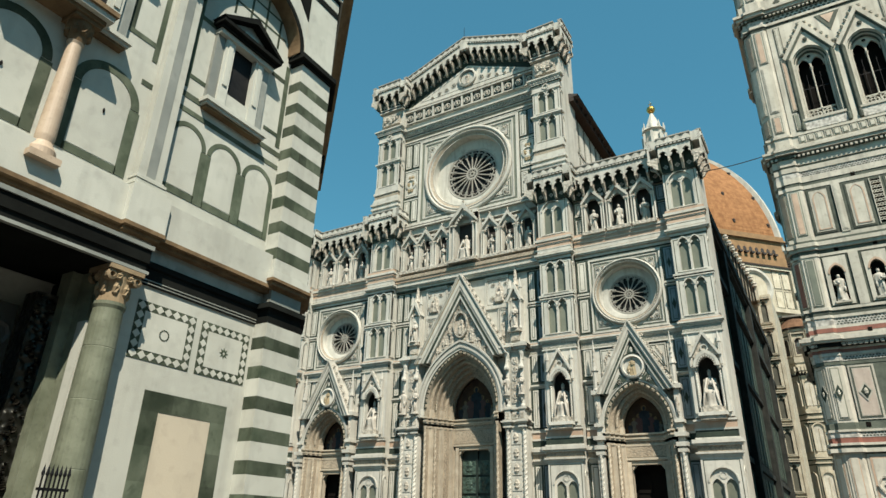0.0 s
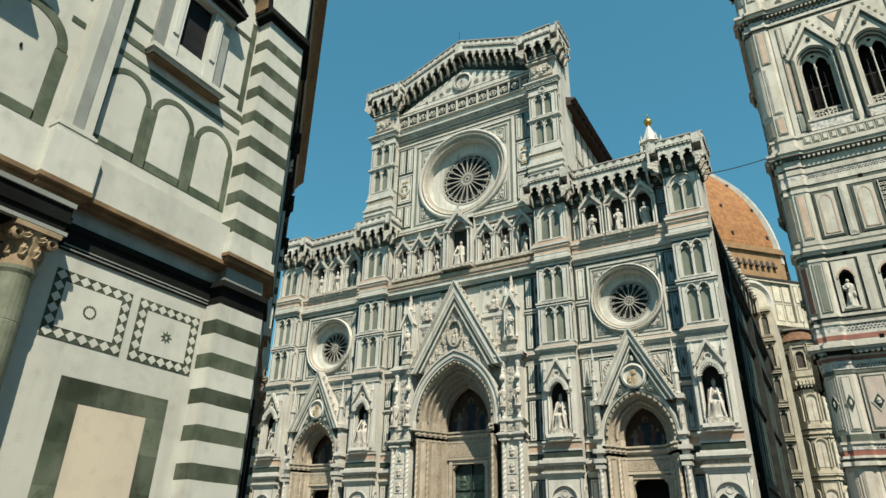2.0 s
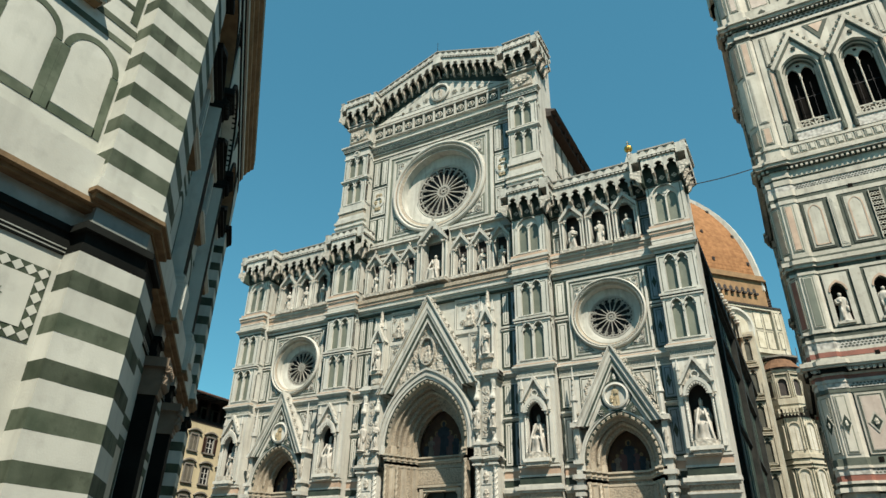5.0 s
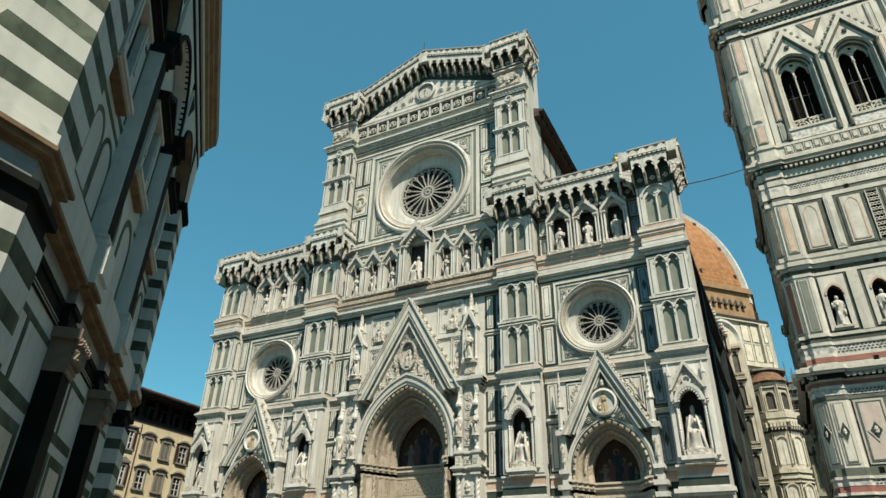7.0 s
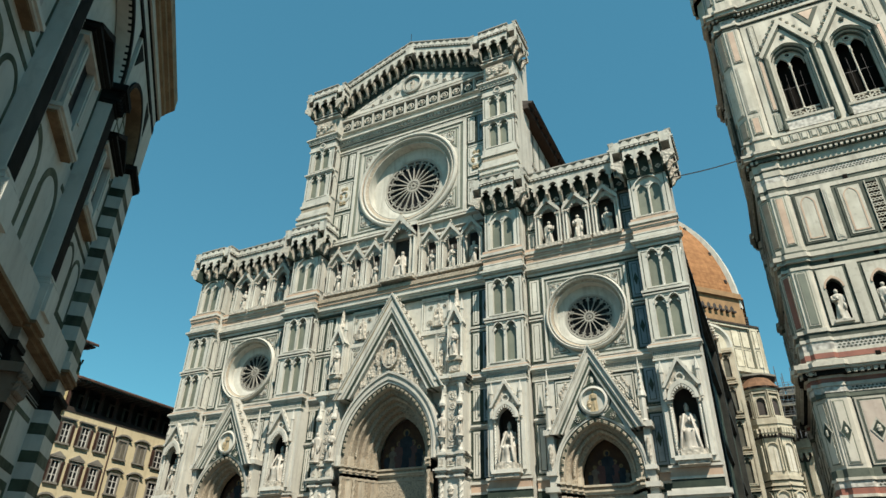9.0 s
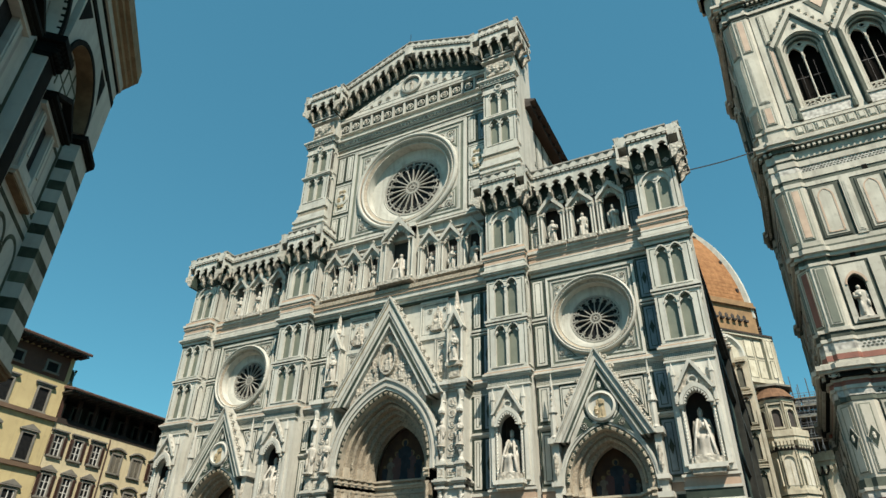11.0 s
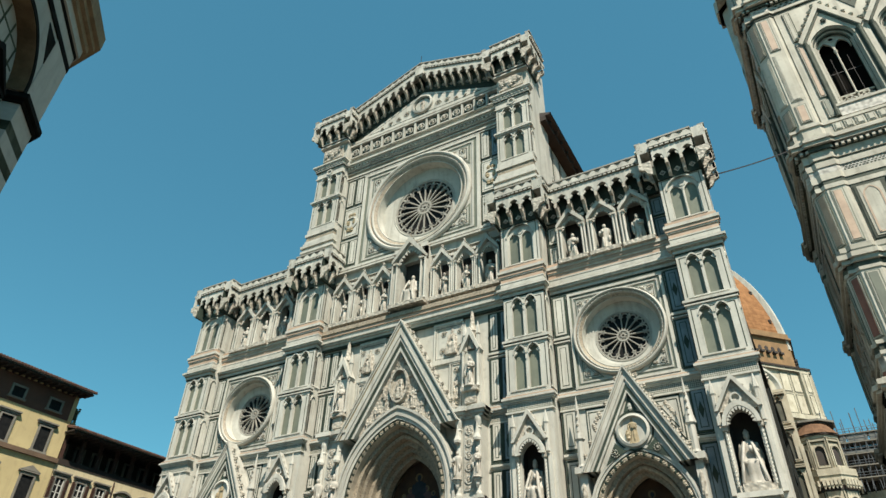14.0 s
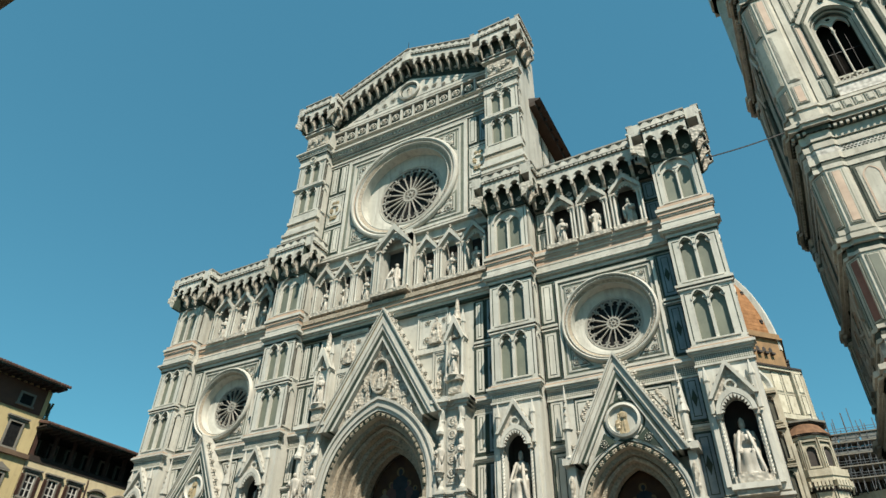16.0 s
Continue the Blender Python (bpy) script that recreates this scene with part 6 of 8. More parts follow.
def second_tier(face, door_side):
    # pilasters with a grey middle strip
    for s in (-1, 1):
        c = s * 2.06
        d, hw = (0.20, 0.27) if door_side else (0.34, 0.30)
        g = Geo().box(c - hw, c + hw, -d, 0.05, 7.1, 12.9, 0)
        if door_side:
            g.box(c - 0.10, c + 0.10, -d - 0.012, 0.05, 7.95, 12.9, 1)
        else:
            g.box(c - hw + 0.04, c + hw - 0.04, -d - 0.012, 0.05, 7.95, 12.9, 2)
        g.box(c - hw - 0.07, c + hw + 0.07, -d - 0.16, 0.05, 7.05, 7.70, 0)
        for z0, z1, o in ((7.70, 7.76, 0.085), (7.76, 7.84, 0.06), (7.84, 7.90, 0.075), (7.90, 7.95, 0.03)):
            g.box(c - hw - o, c + hw + o, -d - o, 0.05, z0, z1, 0)
        part("pilaster", g, [CREAMSTONE, GREYM, BBLACK], baptistery, at=face)
        # the ledge and friezes break forward under every pilaster
        for z0, z1, o, mat, name in ((5.905, 6.04, 0.20, BBLACK, "black_frieze"), (6.04, 6.26, 0.17, BBLACK, "black_frieze"), (6.26, 6.38, 0.23, BBLACK, "black_frieze"), (6.38, 6.66, 0.2, GREYM, "grey_frieze"), (6.66, 6.74, 0.36, TAN, "ledge_soffit"), (6.74, 6.82, 0.45, TAN, "ledge_soffit"), (6.82, 7.60, 0.43, CREAMSTONE, "ledge")):
            part(name, Geo().box(c - 0.26 - o * 0.4, c + 0.26 + o * 0.4, -o, 0.05, z0 + 0.002, z1 + 0.001), mat, baptistery, at=face)
        k = Geo().box(c - hw - 0.03, c + hw + 0.03, -d - 0.05, 0.05, 12.9, 13.0, 0).box(c - hw - 0.05, c + hw + 0.05, -d - 0.08, 0.05, 13.0, 13.3, 0).box(c - hw - 0.16, c + hw + 0.16, -d - 0.26, 0.05, 13.3, 13.5, 0)
        for i in range(5):
            k.blob(c - 0.28 + 0.14 * i, -d - 0.09, 13.1, 0.09, 0.1, 0.16, 0)
            k.blob(c - 0.32 + 0.16 * i, -d - 0.15, 13.25, 0.07, 0.09, 0.08, 0)
        part("capital", k, BBLACK, baptistery, at=face)
    for s in (-1, 1):
        c = s * 3.86
        blind_arches(face, (c - 1.04, c, c + 1.04), 0.40, 8.16, 9.30, 0.119)
        for z0, z1 in ((10.0, 10.12), (10.36, 10.5)):
            g = Geo()
            strip(g, c - 1.48, c + 1.6, z0, z1)
            inlay(face, g, BGREEN, "band_inlay")
        for x0, x1, z0, z1 in ((c - 1.46, c - 1.32, 10.62, 13.2), (c + 1.42, c + 1.56, 10.62, 13.2), (c - 1.32, c - 0.9, 10.9, 11.0), (c + 0.95, c + 1.42, 10.9, 11.0), (c - 1.32, c - 0.9, 12.6, 12.72), (c + 0.95, c + 1.42, 12.6, 12.72)):
            g = Geo()
            strip(g, x0, x1, z0, z1)
            inlay(face, g, BGREEN, "line_inlay")
        aedicule(face, c - 0.06, 11.05, 0.68, 1.42)
        # arch above, standing out over the recessed wall
        g = Geo()
        g.plate(c - 1.72, c + 1.72, 13.5, 15.75, -0.38, -0.02, [(c, 1.42, 13.5, 13.5, 1.42)], 0, 14)
        g.band(arch(c, 13.5, 1.42, 1.42, 16), arch(c, 13.5, 1.56, 1.56, 16), -0.44, -0.3, 1)
        g.band(arch(c, 13.5, 1.40, 1.40, 16), arch(c, 13.5, 1.44, 1.44, 16), -0.42, 0.0, 2)
        part("wall_arch", g, [CREAMSTONE, BBLACK, TAN], baptistery, at=face)
        for t in (-1, 1):
            tri = [(c + t * 1.62, 14.75), (c + t * 1.62, 15.6), (c + t * 0.95, 15.6)]
            tri = tri if t > 0 else tri[::-1]
            part("spandrel_inlay", Geo().prism(tri, -0.40, -0.36), BBLACK, baptistery, at=face)
        g = Geo()
        for i in range(-2, 3):
            strip(g, c + i * 0.5 - 0.03, c + i * 0.5 + 0.03, 13.5, 13.5 + math.sqrt(max(0.05, 1.36 ** 2 - (i * 0.5) ** 2)))
        for z in (13.9, 14.4):
            strip(g, c - 1.25, c + 1.25, z, z + 0.05)
        inlay(face, g, BGREEN, "lattice_inlay")
    # middle bay
    blind_arches(face, (-0.90, 0.90), 0.53, 7.95, 9.30, 0.2)
    for x0, x1, z0, z1 in ((-1.72, -1.6, 10.66, 13.2), (1.6, 1.72, 10.66, 13.2), (1.5, 1.75, 10.0, 10.12), (-1.75, -1.5, 10.0, 10.12), (0.95, 1.6, 11.0, 11.12), (-1.6, -0.95, 11.0, 11.12), (0.95, 1.07, 11.12, 12.6), (-1.07, -0.95, 11.12, 12.6)):
        g = Geo()
        strip(g, x0, x1, z0, z1)
        inlay(face, g, BGREEN, "line_inlay")
    aedicule(face, 0.0, 11.05, 0.8, 1.5)
    g = Geo().plate(-1.76, 1.76, 13.5, 15.75, -0.38, -0.02, [(0, 1.6, 13.5, 13.5, 1.6)], 0, 14)
    g.band(arch(0, 13.5, 1.6, 1.6, 16), arch(0, 13.5, 1.74, 1.74, 16), -0.44, -0.3, 1)
    part("wall_arch", g, [CREAMSTONE, BBLACK], baptistery, at=face)
    if not door_side:
        return
    # small black knobs added in place of dark holes in the arch fields
    for x, z in ((0.92, 8.95), (-0.92, 8.75)):
        part("iron_stub", Geo().lathe(x, -0.02, [(0.015, z - 0.05), (0.028, z), (0.012, z + 0.04)], 6), BLACKIRON, baptistery, at=face)
    g = Geo().lathe(0.0, -0.21, [(0.24, 7.3), (0.24, 7.44), (0.20, 7.5), (0.15, 7.60), (0.165, 7.72), (0.125, 9.72), (0.15, 9.78)], 24, 0)
    g.box(-0.27, 0.27, -0.46, 0.0, 7.2, 7.32, 0)
    part("half_column", g, [PINK if not door_side else material("rosy_marble", (0.52, 0.42, 0.31), (0.44, 0.34, 0.245), 2.5, 0.55, dirt=0.4)], baptistery, "rosy marble column", at=face, smooth=False)
    k = Geo().lathe(0.0, -0.21, [(0.14, 9.78), (0.17, 9.9), (0.24, 10.12), (0.24, 10.2)], 10, 0).box(-0.26, 0.26, -0.47, 0, 10.2, 10.28, 0)
    for i in range(8):
        k.blob(0.19 * math.cos(i * 0.785), -0.21 + 0.19 * math.sin(i * 0.785), 10.02, 0.07, 0.07, 0.12, 0, 5)
    part("capital", k, TAN, baptistery, at=face)
    g = Geo().box(-1.6, 0.28, -0.52, 0.05, 10.285, 10.38, 0).box(-1.65, 0.36, -0.64, 0.05, 10.38, 10.50, 1).box(-1.67, 0.40, -0.70, 0.05, 10.50, 10.60, 0)
    part("sill_cornice", g, [TAN, CREAMSTONE], baptistery, at=face)


second_tier(SOUTH, True)
second_tier(SOUTHEAST, False)


def lozenge_square(face, x0, x1, z0, z1, flower):
    """A white square panel with a border of green and white lozenges and a small inlaid wheel or star."""
    g = Geo().box(x0, x1, -0.010, 0.02, z0, z1)
    border = part("border", g, BGREEN, baptistery, "border of green and white lozenges", at=face)
    e = 0.185
    field = Geo().box(x0 + e, x1 - e, -0.018, 0.02, z0 + e, z1 - e)
    part("field", field, CREAMSTONE, border)

    def lozenge(cx, cz, a, b):
        me = kept(("lozenge", round(a, 3), round(b, 3)), lambda: Geo().prism([(0, -b), (a, 0), (0, b), (-a, 0)], -0.018, 0.01).mesh("lozenge", [CREAMSTONE]))
        part("lozenge", me, None, border, at=(cx, 0, cz))
    n, m = 7, 6
    for i in range(n):
        cx = x0 + (x1 - x0) * (i + 0.5) / n
        for cz in (z0 + e / 2, z1 - e / 2):
            lozenge(cx, cz, (x1 - x0) / n * 0.47, e * 0.46)
    for i in range(1, m - 1):
        cz = z0 + (z1 - z0) * (i + 0.5) / m
        for cx in (x0 + e / 2, x1 - e / 2):
            lozenge(cx, cz, e * 0.46, (z1 - z0) / m * 0.47)
    cx, cz = (x0 + x1) / 2, (z0 + z1) / 2
    w = Geo()
    if flower:
        for i in range(8):
            a = math.pi / 4 * i
            p = [(0.05, -0.025), (0.125, 0), (0.05, 0.025), (0.025, 0)]
            w.prism([(cx + x * math.cos(a) - z * math.sin(a), cz + x * math.sin(a) + z * math.cos(a)) for x, z in p], -0.024, -0.01)
    else:
        for i in range(14):
            a = 2 * math.pi * i / 14
            p = [(0.085, -0.016), (0.115, -0.016), (0.115, 0.016), (0.085, 0.016)]
            w.prism([(cx + x * math.cos(a) - z * math.sin(a), cz + x * math.sin(a) + z * math.cos(a)) for x, z in p], -0.024, -0.01)
    part("star" if flower else "wheel", w, BGREEN, border)


def green_frame(face, x0, x1, z0, z1, t):
    """A broad green frame laid block by block, round a polished white slab."""
    def block(a, b, c, d):
        me = kept(("gblock", round(b - a, 3), round(d - c, 3)), lambda: Geo().box(0, b - a, -0.014, 0.02, 0, d - c).mesh("block", [BGREEN]))
        part("block", me, None, baptistery, at=face @ Matrix.Translation((a, 0, c)))
    n = 3
    for i in range(n):
        block(x0 + (x1 - x0) * i / n, x0 + (x1 - x0) * (i + 1) / n, z1 - t, z1)
    z = z1 - t
    while z > z0:
        k = max(z0, z - 0.62)
        block(x0, x0 + t, k, z)
        block(x1 - t, x1, k, z)
        z = k
    part("slab", Geo().box(x0 + t, x1 - t, -0.008, 0.02, z0, z1 - t), SLAB, baptistery, at=face)


for s in (-1, 1):
    for x0, x1, fl in ((2.52, 3.90, s < 0), (4.06, 5.38, s > 0)):
        lozenge_square(SOUTH, *((x0, x1) if s > 0 else (-x1, -x0)), 4.48, 5.60, fl)
    x0, x1 = (3.05, 5.04) if s > 0 else (-5.04, -3.05)
    green_frame(SOUTH, x0, x1, 0.6, 3.96, 0.37)
    # portal column, its capital and the jambs
    c = s * 1.82
    g = Geo().lathe(c, -0.27, [(0.40, 0.0), (0.40, 0.3), (0.33, 0.42), (0.29, 0.5), (0.29, 1.2), (0.284, 1.21), (0.289, 1.22), (0.286, 2.4), (0.280, 2.41), (0.285, 2.42), (0.28, 3.5), (0.274, 3.51), (0.278, 3.52), (0.266, 4.4), (0.26, 4.41), (0.265, 4.42), (0.255, 5.1), (0.28, 5.16), (0.28, 5.22)], 24, 0)
    part("column", g, COLGREEN, baptistery, "pale green veined marble column", at=SOUTH, smooth=False)
    k = Geo().lathe(c, -0.27, [(0.26, 5.22), (0.24, 5.4), (0.27, 5.62), (0.31, 5.78)], 16, 0)
    for i in range(8):
        a = math.pi / 4 * (i + 0.5)
        k.blob(c + 0.245 * math.cos(a), -0.27 + 0.245 * math.sin(a), 5.46, 0.065, 0.065, 0.15, 0, 6)
        k.blob(c + 0.29 * math.cos(a), -0.27 + 0.29 * math.sin(a), 5.68, 0.07, 0.07, 0.08, 0, 6)
    for t in (-1, 1):
        for u in (-1, 1):
            k.ring(c + t * 0.25, 5.68, [(0.10, -0.27 + u * 0.18), (0.10, -0.27 + u * 0.28), (0.05, -0.27 + u * 0.30), (0.04, -0.27 + u * 0.24)], 12, 0)
    k.box(c - 0.34, c + 0.34, -0.60, 0.05, 5.78, 5.86, 0)
    part("capital", k, EAVE, baptistery, "weathered tan carved capital", at=SOUTH)
    for x0, x1, y0, y1, z1, mat in ((*sorted((s * 1.87, s * 1.62)), 0.0, 0.5, 5.86, COLGREEN), (*sorted((s * 1.62, s * 1.42)), 0.45, 0.8, 5.86, COLGREEN), (*sorted((s * 1.66, s * 1.60)), -0.06, 0.2, 4.9, CREAMSTONE)):
        part("jamb", Geo().box(x0, x1, y0, y1, 0, z1), mat, baptistery, at=SOUTH)
    # dark sheet added on the recess wall, its shade put into the colour
    part("recess_lining", Geo().box(*sorted((s * 1.749, s * 1.70)), 0.5, 1.58, 0, 5.86), BBLACK, baptistery, "near-black sheet for the shade in the door recess", at=SOUTH)
    part("bronze_frieze", Geo().box(*sorted((s * 1.42, s * 1.05)), 0.7, 1.1, 0, 5.4, 0), carve(material("dark_cast_bronze", (0.03, 0.03, 0.026), (0.05, 0.05, 0.04), 2.0, 0.4, metal=0.7), 9.0, 0.08, 0.5), baptistery, "dark bronze frame of cast leaves", at=SOUTH)
    fr = Geo()
    rng = random.Random(5 + s)
    for i in range(70):
        fr.blob(s * (1.24 + rng.uniform(-0.13, 0.13)), 0.68, 0.2 + i * 0.074, rng.uniform(0.03, 0.07), 0.06, rng.uniform(0.03, 0.07), 0, 5)
    part("cast_leaves", fr, material("polished_bronze", (0.06, 0.055, 0.045), None, 3.0, 0.25, metal=0.9), baptistery, at=SOUTH)
# architrave over the door and the bronze door
for x, y0, y1, z0, z1, mat in ((2.22, -0.60, -0.50, 5.87, 5.93, GREYM), (2.22, -0.50, 1.5, 5.875, 5.928, BBLACK), (2.2, -0.52, 0.05, 5.93, 6.1, BBLACK), (2.22, -0.56, 0.05, 6.1, 6.36, BBLACK), (2.24, -0.60, 0.05, 6.36, 6.44, GREYM)):
    part("door_entablature", Geo().box(-x, x, y0, y1, z0, z1), mat, baptistery, at=SOUTH)
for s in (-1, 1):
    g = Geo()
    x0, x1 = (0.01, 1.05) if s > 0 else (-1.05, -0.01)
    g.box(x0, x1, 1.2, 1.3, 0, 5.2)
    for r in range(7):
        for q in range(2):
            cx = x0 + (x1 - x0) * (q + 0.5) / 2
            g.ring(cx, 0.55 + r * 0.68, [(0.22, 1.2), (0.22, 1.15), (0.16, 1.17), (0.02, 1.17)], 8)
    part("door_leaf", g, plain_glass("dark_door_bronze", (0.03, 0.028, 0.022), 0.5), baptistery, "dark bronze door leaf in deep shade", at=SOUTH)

# iron gate in front of the door
gate = thing("iron_gate", Matrix.Translation(BC) @ SOUTH @ Matrix.Translation((1.55, -0.95, 0)), "black wrought iron gate before the bronze door", "gate")
for i in range(7):
    x = -0.5 + 0.065 * i
    part("bar", kept("bar", lambda: Geo().lathe(0, 0, [(0.016, 0.0), (0.016, 2.25), (0.03, 2.28), (0.002, 2.42)], 6).mesh("bar", [BLACKIRON])), None, gate, at=(x, 0, 0))
for z in (0.3, 1.3, 2.05):
    part("rail", Geo().box(-0.54, -0.07, -0.02, 0.02, z, z + 0.04), BLACKIRON, gate)
for i in range(6):
    part("scroll", kept("scroll", lambda: Geo().ring(0, 0, [(0.03, -0.012), (0.03, 0.012), (0.018, 0.012), (0.018, -0.012), (0.03, -0.012)], 12).mesh("scroll", [BLACKIRON])), None, gate, at=(-0.467 + 0.065 * i, 0, 1.8))

# first tier of the south-east side: dark pilasters and framed slabs
for s in (-1, 1):
    c = s * 2.06
    g = Geo().box(c - 0.30, c + 0.30, -0.36, 0.05, 0, 5.1, 0)
    part("pilaster", g, BBLACK, baptistery, at=SOUTHEAST)
    k = Geo().box(c - 0.33, c + 0.33, -0.40, 0.05, 5.1, 5.2, 0).box(c - 0.42, c + 0.42, -0.5, 0.05, 5.7, 5.9, 0).box(c - 0.33, c + 0.33, -0.42, 0.05, 5.2, 5.7, 0)
    for i in range(5):
        k.blob(c - 0.28 + 0.14 * i, -0.45, 5.45, 0.1, 0.1, 0.2, 0)
        k.blob(c - 0.34 + 0.17 * i, -0.5, 5.65, 0.09, 0.09, 0.1, 0)
    part("capital", k, material("brown_carved_capital", (0.22, 0.17, 0.12), None, 3.0, 0.8), baptistery, at=SOUTHEAST)
for c, w in ((-3.86, 2.9), (0.0, 3.1), (3.86, 2.9)):
    for x0, x1, z0, z1 in ((c - w / 2, c + w / 2, 4.3, 4.5), (c - w / 2, c + w / 2, 5.5, 5.62), (c - 0.08, c + 0.08, 4.5, 5.5)):
        g = Geo()
        strip(g, x0, x1, z0, z1)
        inlay(SOUTHEAST, g, BGREEN, "line_inlay")
    green_frame(SOUTHEAST, c - w / 2 + 0.1, c - 0.06, 0.6, 4.1, 0.2)
    green_frame(SOUTHEAST, c + 0.06, c + w / 2 - 0.1, 0.6, 4.1, 0.2)


# ---- bell tower ----
TX, TY, TH = 6.1, 51.0, 6.2
tower = thing("bell_tower", (TX, TY + TH, 0), "square marble bell tower with octagonal corner buttresses", "bell tower")
TC, TAP = 5.25, 1.15  # buttress middle from the tower's axis, and its apothem


def oct_prism(g, cx, cy, ap, z0, z1, slot=0):
    r = ap / math.cos(radians(22.5))
    pts = [(cx + r * math.cos(radians(22.5 + 45 * i)), cy + r * math.sin(radians(22.5 + 45 * i))) for i in range(8)]
    return g.add([(x, y, z0) for x, y in pts] + [(x, y, z1) for x, y in pts], [tuple(range(7, -1, -1)), tuple(range(8, 16))] + [(i, (i + 1) % 8, (i + 1) % 8 + 8, i + 8) for i in range(8)], slot)


def tower_band(name, z0, z1, out, mat, label=""):
    """A course round the whole tower, buttresses included."""
    g = Geo().box(-TH - out, TH + out, -TH - out, TH + out, z0, z1)
    for sx in (-1, 1):
        for sy in (-1, 1):
            oct_prism(g, sx * TC, sy * TC, TAP + out, z0, z1 - 0.003)
    return part(name, g, mat, tower, label)


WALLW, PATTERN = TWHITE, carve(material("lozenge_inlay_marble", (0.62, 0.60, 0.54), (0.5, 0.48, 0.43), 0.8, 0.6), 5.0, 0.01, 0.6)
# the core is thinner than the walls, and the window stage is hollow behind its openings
# core coloured near black, to pass for the unlit inside
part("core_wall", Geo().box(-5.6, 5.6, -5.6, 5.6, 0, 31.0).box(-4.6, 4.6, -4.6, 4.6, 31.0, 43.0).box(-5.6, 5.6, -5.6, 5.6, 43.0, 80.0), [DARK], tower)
buttress = Geo()
oct_prism(buttress, 0, 0, TAP, 0, 84.0)
me = buttress.mesh("buttress", [TWHITE])
for sx in (-1, 1):
    for sy in (-1, 1):
        part("buttress", me, None, tower, at=(sx * TC, sy * TC, 0))

for z0, z1, out, mat, name in (
        (0, 1.2, 0.35, TWHITE, "plinth"), (1.2, 1.6, 0.25, PINK, "plinth"),
        (7.0, 7.25, 0.28, TWHITE, "cornice"), (7.25, 7.45, 0.12, TGREEN, "course"), (7.45, 7.6, 0.2, TWHITE, "course"), (7.6, 7.95, 0.06, RED, "course"), (7.95, 8.3, 0.08, PATTERN, "course"),
        (8.3, 8.45, 0.16, TWHITE, "course"), (8.45, 8.9, 0.05, TGREEN, "course"),
        (12.75, 13.0, 0.05, TGREEN, "course"), (13.0, 13.35, 0.08, PATTERN, "course"), (13.35, 13.55, 0.14, TWHITE, "course"), (13.55, 13.8, 0.1, RED, "course"), (13.8, 13.95, 0.2, TWHITE, "course"),
        (13.95, 14.2, 0.42, BBLACK, "cornice"), (14.2, 14.34, 0.66, TWHITE, "cornice"), (14.34, 14.6, 0.78, TWHITE, "cornice"), (14.6, 14.75, 0.5, TWHITE, "course"),
        (14.75, 15.0, 0.04, TWHITE, "course"), (15.0, 15.32, 0.06, RED, "course"), (15.32, 15.5, 0.05, TWHITE, "course"), (15.5, 16.05, 0.03, PATTERN, "course"), (16.05, 16.25, 0.10, TWHITE, "course"), (16.25, 16.6, 0.04, TGREEN, "course"), (16.6, 16.8, 0.12, TWHITE, "course"),
        (20.75, 20.95, 0.06, TWHITE, "course"), (20.95, 21.25, 0.03, TGREEN, "course"), (21.25, 21.5, 0.2, TWHITE, "cornice"), (21.5, 21.8, 0.34, TWHITE, "cornice"), (21.8, 22.05, 0.1, TGREEN, "course"), (22.05, 22.35, 0.08, TWHITE, "course"),
        (26.35, 26.65, 0.06, TWHITE, "course"), (26.65, 26.95, 0.03, TGREEN, "course"), (26.95, 27.4, 0.08, TWHITE, "course"), (27.4, 27.9, 0.04, PATTERN, "course"), (27.9, 28.3, 0.10, TWHITE, "course"), (28.3, 28.5, 0.03, TGREEN, "course"),
        (28.5, 29.1, 0.10, TWHITE, "course"), (29.1, 29.4, 0.24, TGREEN, "cornice"), (29.4, 29.65, 0.5, TWHITE, "cornice"), (29.65, 29.85, 0.62, TWHITE, "cornice"), (29.85, 30.25, 0.22, TWHITE, "course"), (30.25, 31.05, 0.10, TWHITE, "course"), (31.05, 31.25, 0.2, TWHITE, "course"),
        (42.2, 42.45, 0.06, TGREEN, "course"), (42.45, 42.7, 0.16, TWHITE, "course"), (42.7, 43.3, 0.08, PATTERN, "course"), (43.3, 43.55, 0.24, TGREEN, "cornice"), (43.55, 43.85, 0.5, TWHITE, "cornice"), (43.85, 44.1, 0.66, TWHITE, "cornice"), (44.1, 45.3, 0.14, TWHITE, "course"),
        (45.3, 58.0, -0.35, TWHITE, "upper_stage"), (58.0, 59.6, 0.5, TWHITE, "cornice"), (59.6, 80.0, -0.35, TWHITE, "upper_stage"), (80.0, 84.5, 1.6, TWHITE, "cornice")):
    tower_band(name, z0, z1, out, mat)

TOWER_SIDES = {"west": pose(0, 0, 0) @ Matrix.Translation((0, -TH, 0)), "north": pose(0, 0, 0, 0, 0, -90) @ Matrix.Translation((0, -TH, 0))}
IN = TC - TAP  # half the wall between the buttresses


